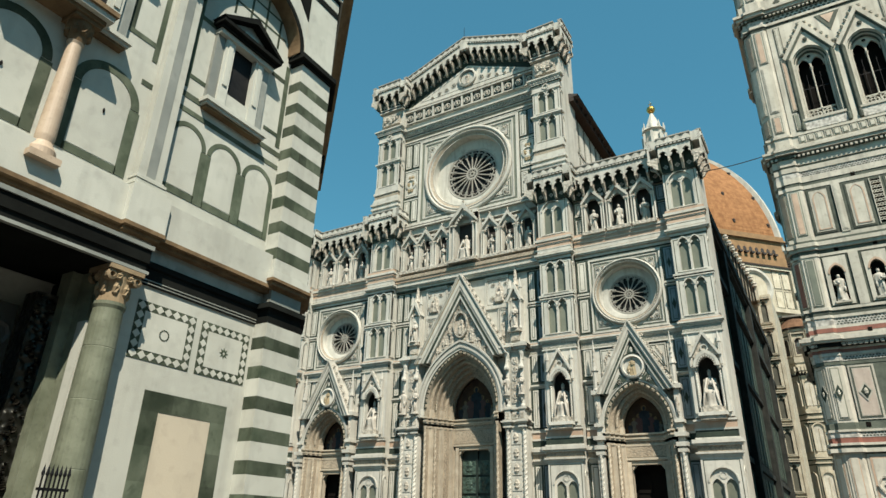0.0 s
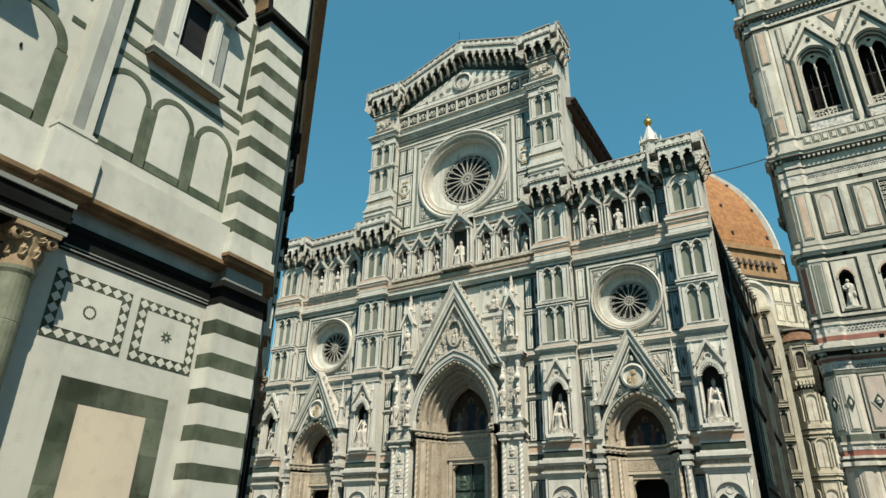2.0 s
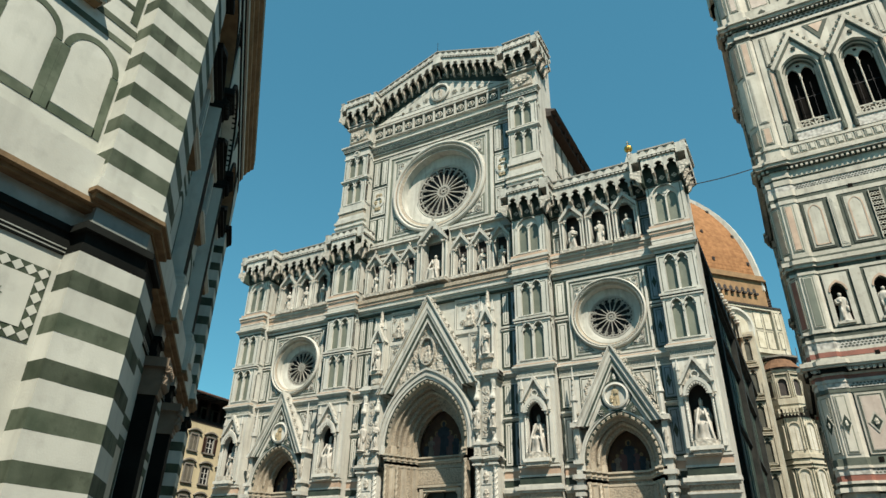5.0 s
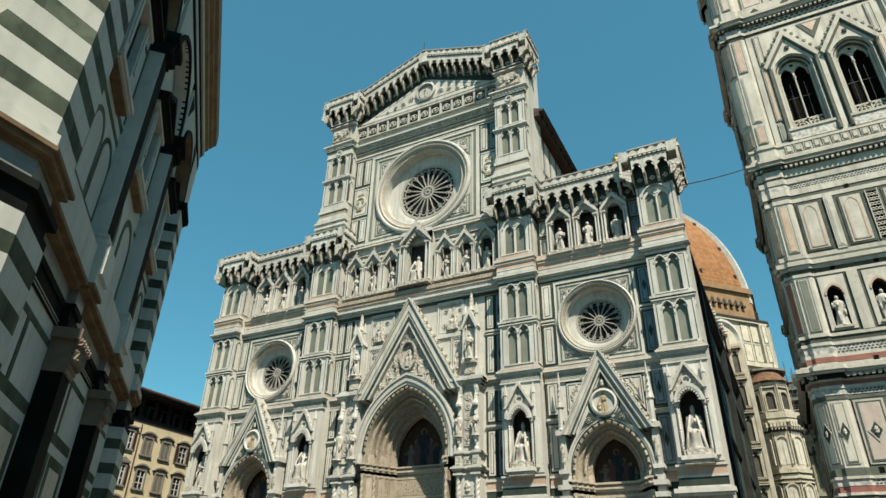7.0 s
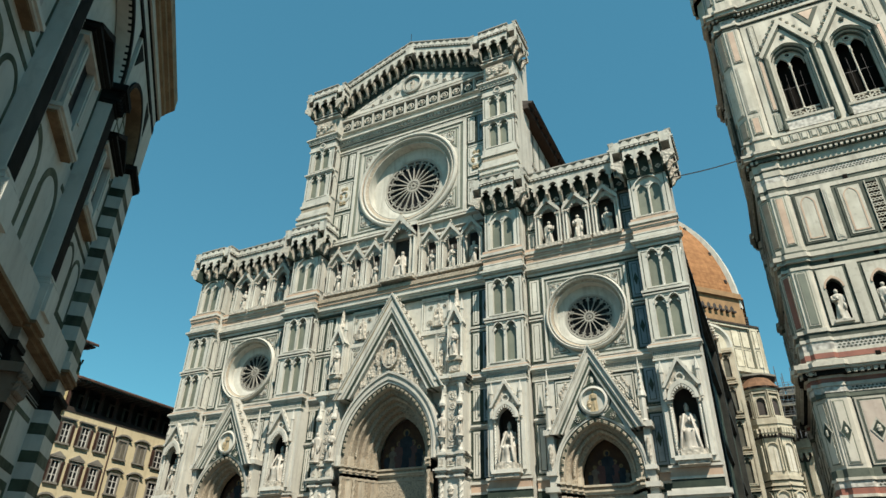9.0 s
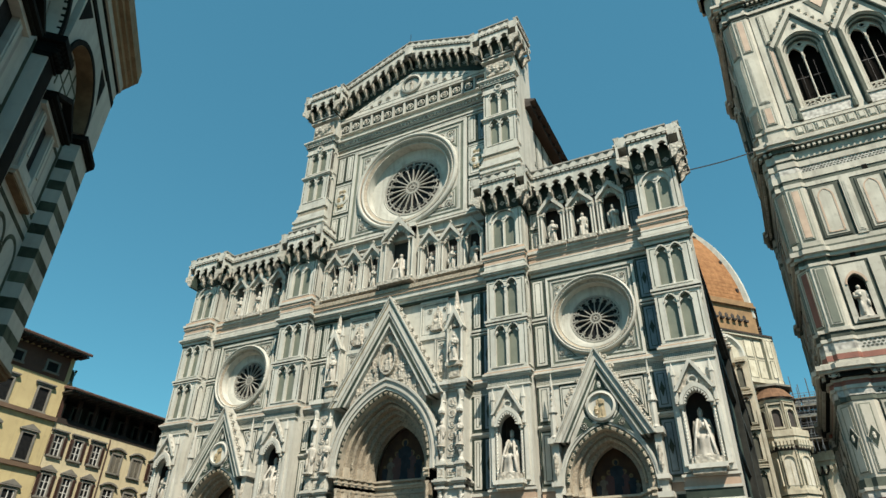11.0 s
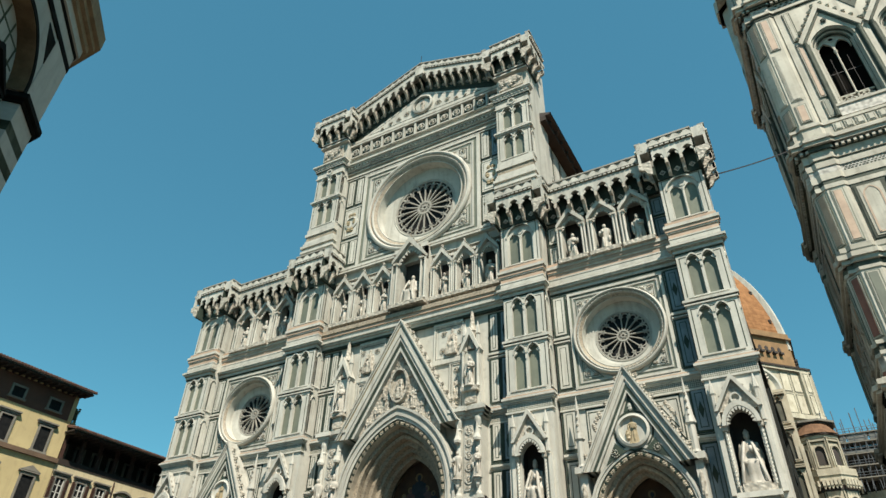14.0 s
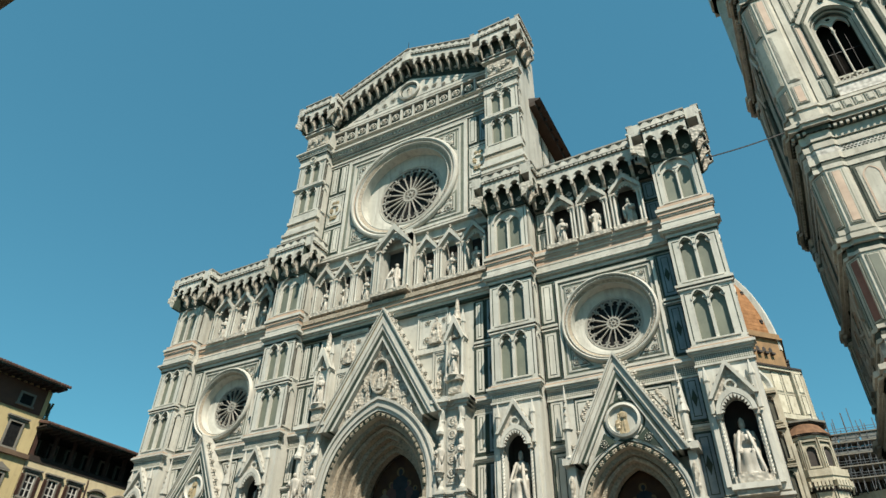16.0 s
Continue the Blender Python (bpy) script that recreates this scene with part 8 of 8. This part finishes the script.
for i in range(8):
    a = radians(45 * i)
    lan.box(3.2 * math.cos(a) - 0.3, 3.2 * math.cos(a) + 0.3, DY + 3.2 * math.sin(a) - 0.3, DY + 3.2 * math.sin(a) + 0.3, 101.2, 106.8, 0)
    lan.lathe(2.9 * math.cos(a), DY + 2.9 * math.sin(a), [(0.35, 107.9), (0.3, 109.2), (0.05, 110.6)], 6, 0)
lan_ob = part("lantern", lan, WHITE, dome, "white marble lantern")
ball = Geo().lathe(0, DY, [(0.1, 114.4)] + [(1.2 * math.sin(math.pi * i / 10), 115.8 - 1.2 * math.cos(math.pi * i / 10)) for i in range(1, 10)] + [(0.08, 117.0), (0.06, 118.6)], 16, 0).box(-0.5, 0.5, DY - 0.08, DY + 0.08, 117.7, 117.9)
part("golden_ball", ball, GOLD, lan_ob, "gilded ball and cross")

# ---- south arm: stepped pier with blind windows, round apse and tribune ----
arm = thing("tribune", (FX, FY, 0), "marble tribune with stacked blind windows and a tiled half dome", "tribune")
pier_block = part("stair_pier", Geo().box(18.0, 23.2, 66.0, 86.0, 0, 40.5), TRIB, arm)
part("corner_strip", Geo().box(22.9, 23.4, 65.5, 66.2, 0, 32.0), TRIB, arm)
for ob, x0, w, y, levels in ((pier_block, 21.0, 1.8, 66.0, ((3, 7.4), (8.4, 12.8), (13.8, 18.2), (19.2, 23.4), (24.4, 28.8), (29.8, 34.2), (35.2, 39.4))), (pier_block, 18.4, 1.9, 66.0, ((24.4, 28.8), (29.8, 34.2), (35.2, 39.4)))):
    for z0, z1 in levels:
        lancets(ob, Matrix.Translation((x0, y - 0.41, z0)), w, z1 - z0, 1, False, OLIVE, TRIB)
    c = Geo()
    for z0, z1 in levels:
        c.box(x0 - 0.15, x0 + w + 0.15, y - 0.8, y, z1 + 0.1, z1 + 0.3).box(x0 - 0.1, x0 + w + 0.1, y - 0.6, y, z1 + 0.45, z1 + 0.6).box(x0, x0 + w, y - 0.44, y, z1 + 0.3, z1 + 0.45, 1).box(x0, x0 + w, y - 0.44, y, z1 - 0.1, z1 + 0.1, 1)
    part("string_course", c, [TRIB, GREEN], ob)
# carved scroll buttress against the drum
sb = Geo()
for i in range(9):
    sb.box(17.6 + i * 0.4, 18.3 + i * 0.4, 64.0, 66.0, 39.0, 51.0 - i * 1.2)
    sb.blob(18.0 + i * 0.4, 63.8, 51.4 - i * 1.2, 0.5, 0.5, 0.6, 1)
part("stepped_buttress", sb, [TRIB, CARVED], arm)


def polygon_tower(cx, cy, r, z0, z1, sides, turn, name, mat):
    pts = [(cx + r * math.cos(radians(turn + 360 * i / sides)), cy + r * math.sin(radians(turn + 360 * i / sides))) for i in range(sides)]
    g = Geo().add([(x, y, z0) for x, y in pts] + [(x, y, z1) for x, y in pts], [tuple(range(sides - 1, -1, -1)), tuple(range(sides, 2 * sides))] + [(i, (i + 1) % sides, (i + 1) % sides + sides, i + sides) for i in range(sides)])
    return part(name, g, mat, arm), pts


for cx, cy, r, top, upper, sides, turned in ((25.9, 92.6, 3.7, 33.4, True, 8, 22.5), (40.0, 112.0, 17.0, 30.5, False, 10, 18)):
    ob, pts = polygon_tower(cx, cy, r, 0, top, sides, turned, "apse_wall", TRIB)
    for z0, z1, e in ((top - 0.8, top, 0.5), (top, top + (1.1 if upper else 1.6), 0.7 if upper else 0.9), (top - 9.5, top - 9.0, 0.3), (top - 17.5, top - 17, 0.3)):
        polygon_tower(cx, cy, r + e, z0, z1, sides, turned, "cornice", TRIB)
    for i in range(sides):
        a, b = Vector((*pts[i], 0)), Vector((*pts[(i + 1) % sides], 0))
        m = (a + b) / 2
        turn = math.degrees(math.atan2(b.y - a.y, b.x - a.x))
        if m.y > cy + r * 0.5:
            continue
        at = Matrix.Translation((m.x, m.y, 0)) @ pose(0, 0, 0, 0, 0, turn)
        w = (b - a).length
        g = Geo()
        for z in (top - 8.2, top - 16.4, top - 25):
            g.band(arch(0, z + 4.0, w * 0.30, w * 0.30, 8), arch(0, z + 4.0, w * 0.38, w * 0.38, 8), -0.3, 0.0, 0).box(-w * 0.38, -w * 0.30, -0.3, 0, z, z + 4, 0).box(w * 0.30, w * 0.38, -0.3, 0, z, z + 4, 0)
            g.prism([(-w * 0.3, z), (w * 0.3, z)] + arch(0, z + 4.0, w * 0.3, w * 0.3, 8)[::-1], -0.05, 0.0, 1)
            g.box(-w * 0.02, w * 0.02, -0.12, 0, z, z + 4, 0).box(-w * 0.45, -w * 0.41, -0.08, 0, z, z + 6, 2).box(w * 0.41, w * 0.45, -0.08, 0, z, z + 6, 2)
        teeth = 5 if upper else 10
        # dark strip painted behind the corbels for the shade between them
        g.box(-w / 2, w / 2, -0.04, 0.05, top - 2.4, top - 0.8, 3)
        for z in (top - 9.6, top - 10.6, top - 11.3, top - 17.8, top - 18.6):
            g.box(-w / 2, w / 2, -0.28, 0.05, z, z + 0.22, 0).box(-w / 2, w / 2, -0.05, 0.05, z - 0.2, z, 2)
        for k in range(teeth):
            x = -w / 2 + w * (k + 0.5) / teeth
            g.box(x - 0.22, x + 0.22, -0.85, 0, top - 1.6, top - 0.7, 0)
            g.prism([(x - 0.3, top - 1.6), (x, top - 2.2), (x + 0.3, top - 1.6)], -0.7, -0.5, 0)
        part("blind_arch", g, [TRIB, TWHITE, GREEN, ROOFDARK], ob, at=at)
    if upper:
        tx, ty, tr = 25.6, 92.2, 3.25
        ob2, p2 = polygon_tower(tx, ty, tr, top, 40.6, 8, 22.5, "turret", TRIB)
        for i in range(8):
            a, b = Vector((*p2[i], 0)), Vector((*p2[(i + 1) % 8], 0))
            m = (a + b) / 2
            if m.y > ty + 1:
                continue
            turn = math.degrees(math.atan2(b.y - a.y, b.x - a.x))
            # round-headed niche, its shade laid on as a dark sheet, between pilaster strips
            g = Geo().prism([(-0.72, 35.2), (0.72, 35.2)] + arch(0, 37.6, 0.72, 0.72, 8)[::-1], -0.03, 0.05, 1)
            g.band(arch(0, 37.6, 0.72, 0.72, 8), arch(0, 37.6, 0.92, 0.92, 8), -0.4, 0.0, 0)
            g.box(-0.92, -0.72, -0.4, 0, 35.0, 37.6, 0).box(0.72, 0.92, -0.4, 0, 35.0, 37.6, 0).box(-0.95, 0.95, -0.5, 0, 34.7, 35.0, 0)
            g.box(-1.24, -1.08, -0.35, 0, 34.0, 39.6, 0).box(1.08, 1.24, -0.35, 0, 34.0, 39.6, 0).box(-1.2, 1.2, -0.06, 0.0, 39.0, 39.2, 2).box(-1.2, 1.2, -0.3, 0.0, 39.2, 39.5, 0)
            part("niche", g, [TRIB, ROOFDARK, GREEN], ob2, at=Matrix.Translation((m.x, m.y, 0)) @ pose(0, 0, 0, 0, 0, turn))
        polygon_tower(tx, ty, tr * 1.10, 39.7, 40.2, 8, 22.5, "cornice", TRIB)
        polygon_tower(tx, ty, tr * 1.20, 40.2, 40.5, 8, 22.5, "cornice", WOOD)
        part("tiled_roof", Geo().lathe(tx, ty, [(tr * 1.2, 40.5), (tr * 0.75, 42.4), (tr * 0.6, 42.7)], 16, 0), OLDTILE, arm)
        polygon_tower(tx - 0.6, ty + 2.2, tr * 1.05, 39.0, 42.7, 8, 22.5, "attic", TRIB)
        polygon_tower(tx - 0.4, ty + 1.6, tr * 1.22, 42.7, 43.0, 8, 22.5, "eave", WOOD)
        polygon_tower(tx - 0.4, ty + 1.6, tr * 1.32, 43.0, 43.35, 8, 22.5, "eave", GREYSTONE)

# ---- scaffolding on the roof behind the tower ----
scaff = thing("scaffolding", (3.8, 146.0, 31.8), "grey steel scaffolding with planks above the tribune roof", "scaffolding")
rng = random.Random(9)
pole_of = {}
for i in range(26):
    hgt = rng.choice((9.8, 10.4, 11.0, 12.4, 13.2, 14.0))
    me = kept(("pole", hgt), lambda: Geo().lathe(0, 0, [(0.07, 0), (0.07, hgt)], 6).mesh("pole", [METAL]))
    part("pole", me, None, scaff, at=(-5.2 + (i // 2) * 0.9 + rng.uniform(-0.12, 0.12), (i % 2) * 2.0, 0))
for z in (2, 4, 6, 8, 9.5):
    part("deck", Geo().box(-5.2, 6.4, -0.3, 2.4, z, z + 0.2), GREYSTONE, scaff)
    for d in (0.5, 0.95):
        part("rail", Geo().box(-5.2, 6.4, -0.32, -0.24, z + d, z + d + 0.07), METAL, scaff)
for x, z, w, hh in ((-5.1, 8.15, 3.4, 1.2), (-1.4, 8.15, 3.0, 1.3), (1.9, 8.15, 4.2, 1.15), (-5.1, 6.2, 11.3, 0.5)):
    part("sheet", Geo().box(x, x + w, -0.1, -0.05, z, z + hh), material("grey_netting", (0.26, 0.27, 0.255), (0.17, 0.18, 0.17), 2.0, 0.9, dirt=0.6, bump=0.5, grain=5.0), scaff, "dusty grey protective sheet")
# dark sheet added behind the poles, so the lower scaffold reads as shaded
part("hoarding", Geo().box(-5.2, 6.4, 2.5, 2.6, 0, 8.0), WOOD, scaff)
for i in range(7):
    x = -5.0 + 1.6 * i
    g = Geo()
    g.add([(x, -0.22, 0.2), (x + 0.09, -0.22, 0.2), (x + 1.6, -0.22, 9.6), (x + 1.51, -0.22, 9.6), (x, -0.16, 0.2), (x + 0.09, -0.16, 0.2), (x + 1.6, -0.16, 9.6), (x + 1.51, -0.16, 9.6)], [(0, 1, 2, 3), (7, 6, 5, 4), (1, 5, 6, 2), (4, 0, 3, 7)])
    part("brace", g, METAL, scaff)


# ---- houses on the far side of the square: x runs along the front, y inward ----
HX = -70.0


def house_window(parent, c, z0, w, h, head="flat", shutters="open", y=0.0):
    """A window with frame, panes, shutters and a stone head."""
    g = Geo()
    for x0, x1, a, b in ((c - w / 2 - 0.18, c - w / 2, z0, z0 + h), (c + w / 2, c + w / 2 + 0.18, z0, z0 + h), (c - w / 2 - 0.18, c + w / 2 + 0.18, z0 + h, z0 + h + 0.18)):
        g.box(x0, x1, -0.16, 0.1, a, b)
    win = part("window", g, GREYSTONE, parent, at=(0, y, 0))
    part("sill", Geo().box(c - w / 2 - 0.3, c + w / 2 + 0.3, -0.22, 0.1, z0 - 0.18, z0), GREYSTONE, win)
    W = w / 2 + 0.42
    g = Geo()
    if head == "gable":
        g.box(c - W, c + W, -0.28, 0.1, z0 + h + 0.28, z0 + h + 0.42)
        g.prism([(c - W, z0 + h + 0.42), (c + W, z0 + h + 0.42), (c, z0 + h + 0.95)], -0.3, 0.1)
    elif head == "cornice":
        g.box(c - W, c + W, -0.2, 0.1, z0 + h + 0.24, z0 + h + 0.44).box(c - W - 0.08, c + W + 0.08, -0.34, 0.1, z0 + h + 0.44, z0 + h + 0.58)
    elif head == "arched":
        g.band(arch(c, z0 + h + 0.3, W, 0.3, 5), arch(c, z0 + h + 0.3, W + 0.14, 0.5, 5), -0.3, 0.1)
    if g.v:
        part("window_head", g, GREYSTONE, win)
    if shutters != "closed":
        part("pane", Geo().box(c - w / 2, c + w / 2, -0.02, 0.05, z0, z0 + h), LEAD, win)
    if shutters in ("none", "open"):
        b = Geo().box(c - 0.05, c + 0.05, -0.06, 0.0, z0, z0 + h)
        for s in (-1, 1):
            b.box(*sorted((c + s * w / 2, c + s * (w / 2 - 0.09))), -0.06, 0.0, z0, z0 + h)
        for i in range(4):
            zz = z0 + h * i / 3
            b.box(c - w / 2, c + w / 2, -0.055, 0.0, zz - 0.035, zz + 0.035)
        part("sash", b, PAINT, win)
    if shutters == "open":
        for s in (-1, 1):
            lv = Geo()
            x0, x1 = sorted((c + s * (w / 2 + 0.04), c + s * (w + 0.02)))
            lv.box(x0, x1, -0.14, -0.09, z0, z0 + h)
            for i in range(14):
                lv.box(x0 + 0.06, x1 - 0.06, -0.17, -0.13, z0 + 0.1 + (h - 0.2) * i / 14, z0 + 0.1 + (h - 0.2) * (i + 0.6) / 14)
            part("shutter", lv, SHUTTER, win, "open brown louvred shutter")
    if shutters == "closed":
        lv = Geo()
        for s in (-1, 1):
            x0, x1 = sorted((c + s * 0.02, c + s * w / 2))
            lv.box(x0, x1, -0.04, 0.1, z0, z0 + h)
            for i in range(16):
                lv.box(x0 + 0.07, x1 - 0.07, -0.07, -0.03, z0 + 0.1 + (h - 0.2) * i / 16, z0 + 0.1 + (h - 0.2) * (i + 0.55) / 16)
        part("shutter", lv, GREYSHUT, win, "closed grey louvred shutter")


def tiled_roof(parent, x0, x1, z, out, deep, rise):
    rf = Geo()
    rf.add([(x0, -out, z), (x1, -out, z), (x1, deep, z + rise), (x0, deep, z + rise), (x0, -out, z + 0.14), (x1, -out, z + 0.14), (x1, deep, z + rise + 0.14), (x0, deep, z + rise + 0.14)],
           [(0, 3, 2, 1), (4, 5, 6, 7), (0, 1, 5, 4), (1, 2, 6, 5), (3, 0, 4, 7)])
    part("roof", rf, AGED, parent)
    t = Geo()
    m = int((x1 - x0) / 0.3)
    for i in range(m):
        x = x0 + (x1 - x0) * (i + 0.5) / m
        t.lathe(x, 0, [(0.11, 0), (0.11, 1)], 6)
        vs = t.v[-12:]
        t.v[-12:] = [(px, -out - 0.06 + pz * (deep + out), z + 0.16 + py + pz * rise) for px, py, pz in vs]
    part("roof_tiles", t, AGED, parent)


yellow = thing("house", Matrix.Translation((HX, 0, 0)) @ pose(0, 0, 0, 0, 0, 90), "tall yellow stucco house with a brown painted attic band", "house")
part("wall", Geo().box(36.0, 52.6, 0.0, 14.0, 0, 27.2), STUCCO, yellow)
part("attic_band", Geo().box(36.0, 52.62, -0.06, 0.1, 24.35, 26.9), material("red_brown_paint", (0.13, 0.06, 0.04), (0.10, 0.05, 0.035), 0.8, 0.8), yellow)
part("quoin", Geo().box(52.2, 52.64, -0.1, 0.3, 24.3, 26.95), STUCCO, yellow)
e = Geo().box(35.5, 53.2, -1.5, 0.0, 27.1, 27.25)
for i in range(26):
    e.box(36.0 + i * 0.66, 36.18 + i * 0.66, -1.4, 0.0, 26.9, 27.1)
part("eave", e, WOOD, yellow)
tiled_roof(yellow, 35.5, 53.4, 27.3, 1.7, 7.0, 2.4)
for c in (38.3, 42.4, 46.5, 50.4):
    house_window(yellow, c, 24.85, 1.2, 1.0, "plain", "dark", -0.07)
    house_window(yellow, c, 20.75, 1.15, 2.3, "cornice", "dark")
    house_window(yellow, c, 15.9, 1.2, 2.5, "gable", "dark")
    house_window(yellow, c, 10.5, 1.2, 2.6, "gable", "none")
for z in (20.15, 15.2, 9.8):
    part("string_course", Geo().box(36.0, 52.65, -0.28, 0.1, z, z + 0.42), material("brown_sandstone", (0.17, 0.11, 0.07), None, 1.0, 0.8), yellow)
pl = Geo()
for i in range(60):
    pl.blob(52.72 + abs(0.35 * math.sin(i * 2.3)), 0.1 + 0.3 * math.cos(i * 3.1), 23.4 + 0.042 * i, 0.16, 0.13, 0.09, 0, 5)
tagged(part("rooftop_plant", Geo().put(pl), material("dark_leaves", (0.045, 0.07, 0.035), None, 4.0, 0.7)), "small dark green plant growing from a wall corner", "plant")
bpy.data.objects["rooftop_plant"].matrix_world = Matrix.Translation((HX, 0, 0)) @ pose(0, 0, 0, 0, 0, 90)

cream = thing("house", Matrix.Translation((HX, 0, 0)) @ pose(0, 0, 0, 0, 0, 90), "cream stucco house with a dark loggia under its eave", "house")
part("wall", Geo().box(52.7, 90.0, 0.0, 14.0, 0, 20.4), CREAM, cream)
# back wall, parapet and posts in dark colours: the loggia's shade put in
part("wall", Geo().box(52.7, 90.0, 2.2, 14.0, 20.4, 23.4), WOOD, cream)
part("parapet", Geo().box(52.7, 90.0, -0.06, 0.25, 20.2, 20.75), WOOD, cream)
for i in range(14):
    x = 52.9 + i * 2.05
    part("loggia_post", kept("lpost", lambda: Geo().box(-0.17, 0.17, 0.0, 0.34, 20.75, 23.2).box(-0.22, 0.22, -0.05, 0.39, 20.75, 20.95).mesh("loggia_post", [SHUTTER])), None, cream, at=(x, 0, 0))
    house_window(cream, x + 1.0, 21.1, 0.8, 1.6, "plain", "dark", 2.12)
e = Geo().box(52.4, 90.0, -1.5, 2.3, 23.2, 23.35)
for i in range(52):
    e.box(52.6 + i * 0.72, 52.78 + i * 0.72, -1.45, 0.0, 23.0, 23.2)
part("eave", e, WOOD, cream)
tiled_roof(cream, 52.4, 90.0, 23.4, 1.7, 6.0, 1.9)
for i, c in enumerate((53.6, 55.9, 58.2)):
    house_window(cream, c, 16.95, 0.95, 2.0, "cornice", "open")
    house_window(cream, c, 13.0, 0.95, 2.1, "gable", "open")
    house_window(cream, c, 9.0, 0.95, 2.2, "arched", "open")
for i, c in enumerate((60.9, 63.6, 66.3, 69.0, 71.7, 74.4)):
    house_window(cream, c, 16.7, 1.15, 1.9, "arched", "open" if i == 2 else "closed")
    house_window(cream, c, 12.9, 1.15, 2.0, "arched", "closed" if i % 2 else "none")
    house_window(cream, c, 9.0, 1.15, 2.2, "arched", "closed")
part("drain_pipe", Geo().lathe(59.5, -0.12, [(0.07, 0.0), (0.07, 20.0)], 8), SHUTTER, cream)

# ---- ground ----
part("ground", Geo().add([(-2000, -2000, 0), (2000, -2000, 0), (2000, 2000, 0), (-2000, 2000, 0)], [(0, 1, 2, 3)]), PAVING)
tagged(bpy.data.objects["ground"], "grey stone paving of the square", "paving", kind="structure")


# plain unseen walls added south and west of the square, to cut low sky light
for name, x0, x1, y0, y1, label in (("wall_south", 28.0, 29.0, -61.0, 45.0, "plain unseen wall added to the south to block low sky light"), ("wall_west", -75.0, 28.0, -61.0, -60.0, "plain unseen wall added to the west to block low sky light")):
    tagged(part(name, Geo().box(x0, x1, y0, y1, 0, 18.0), CREAM), label, "wall", kind="structure")
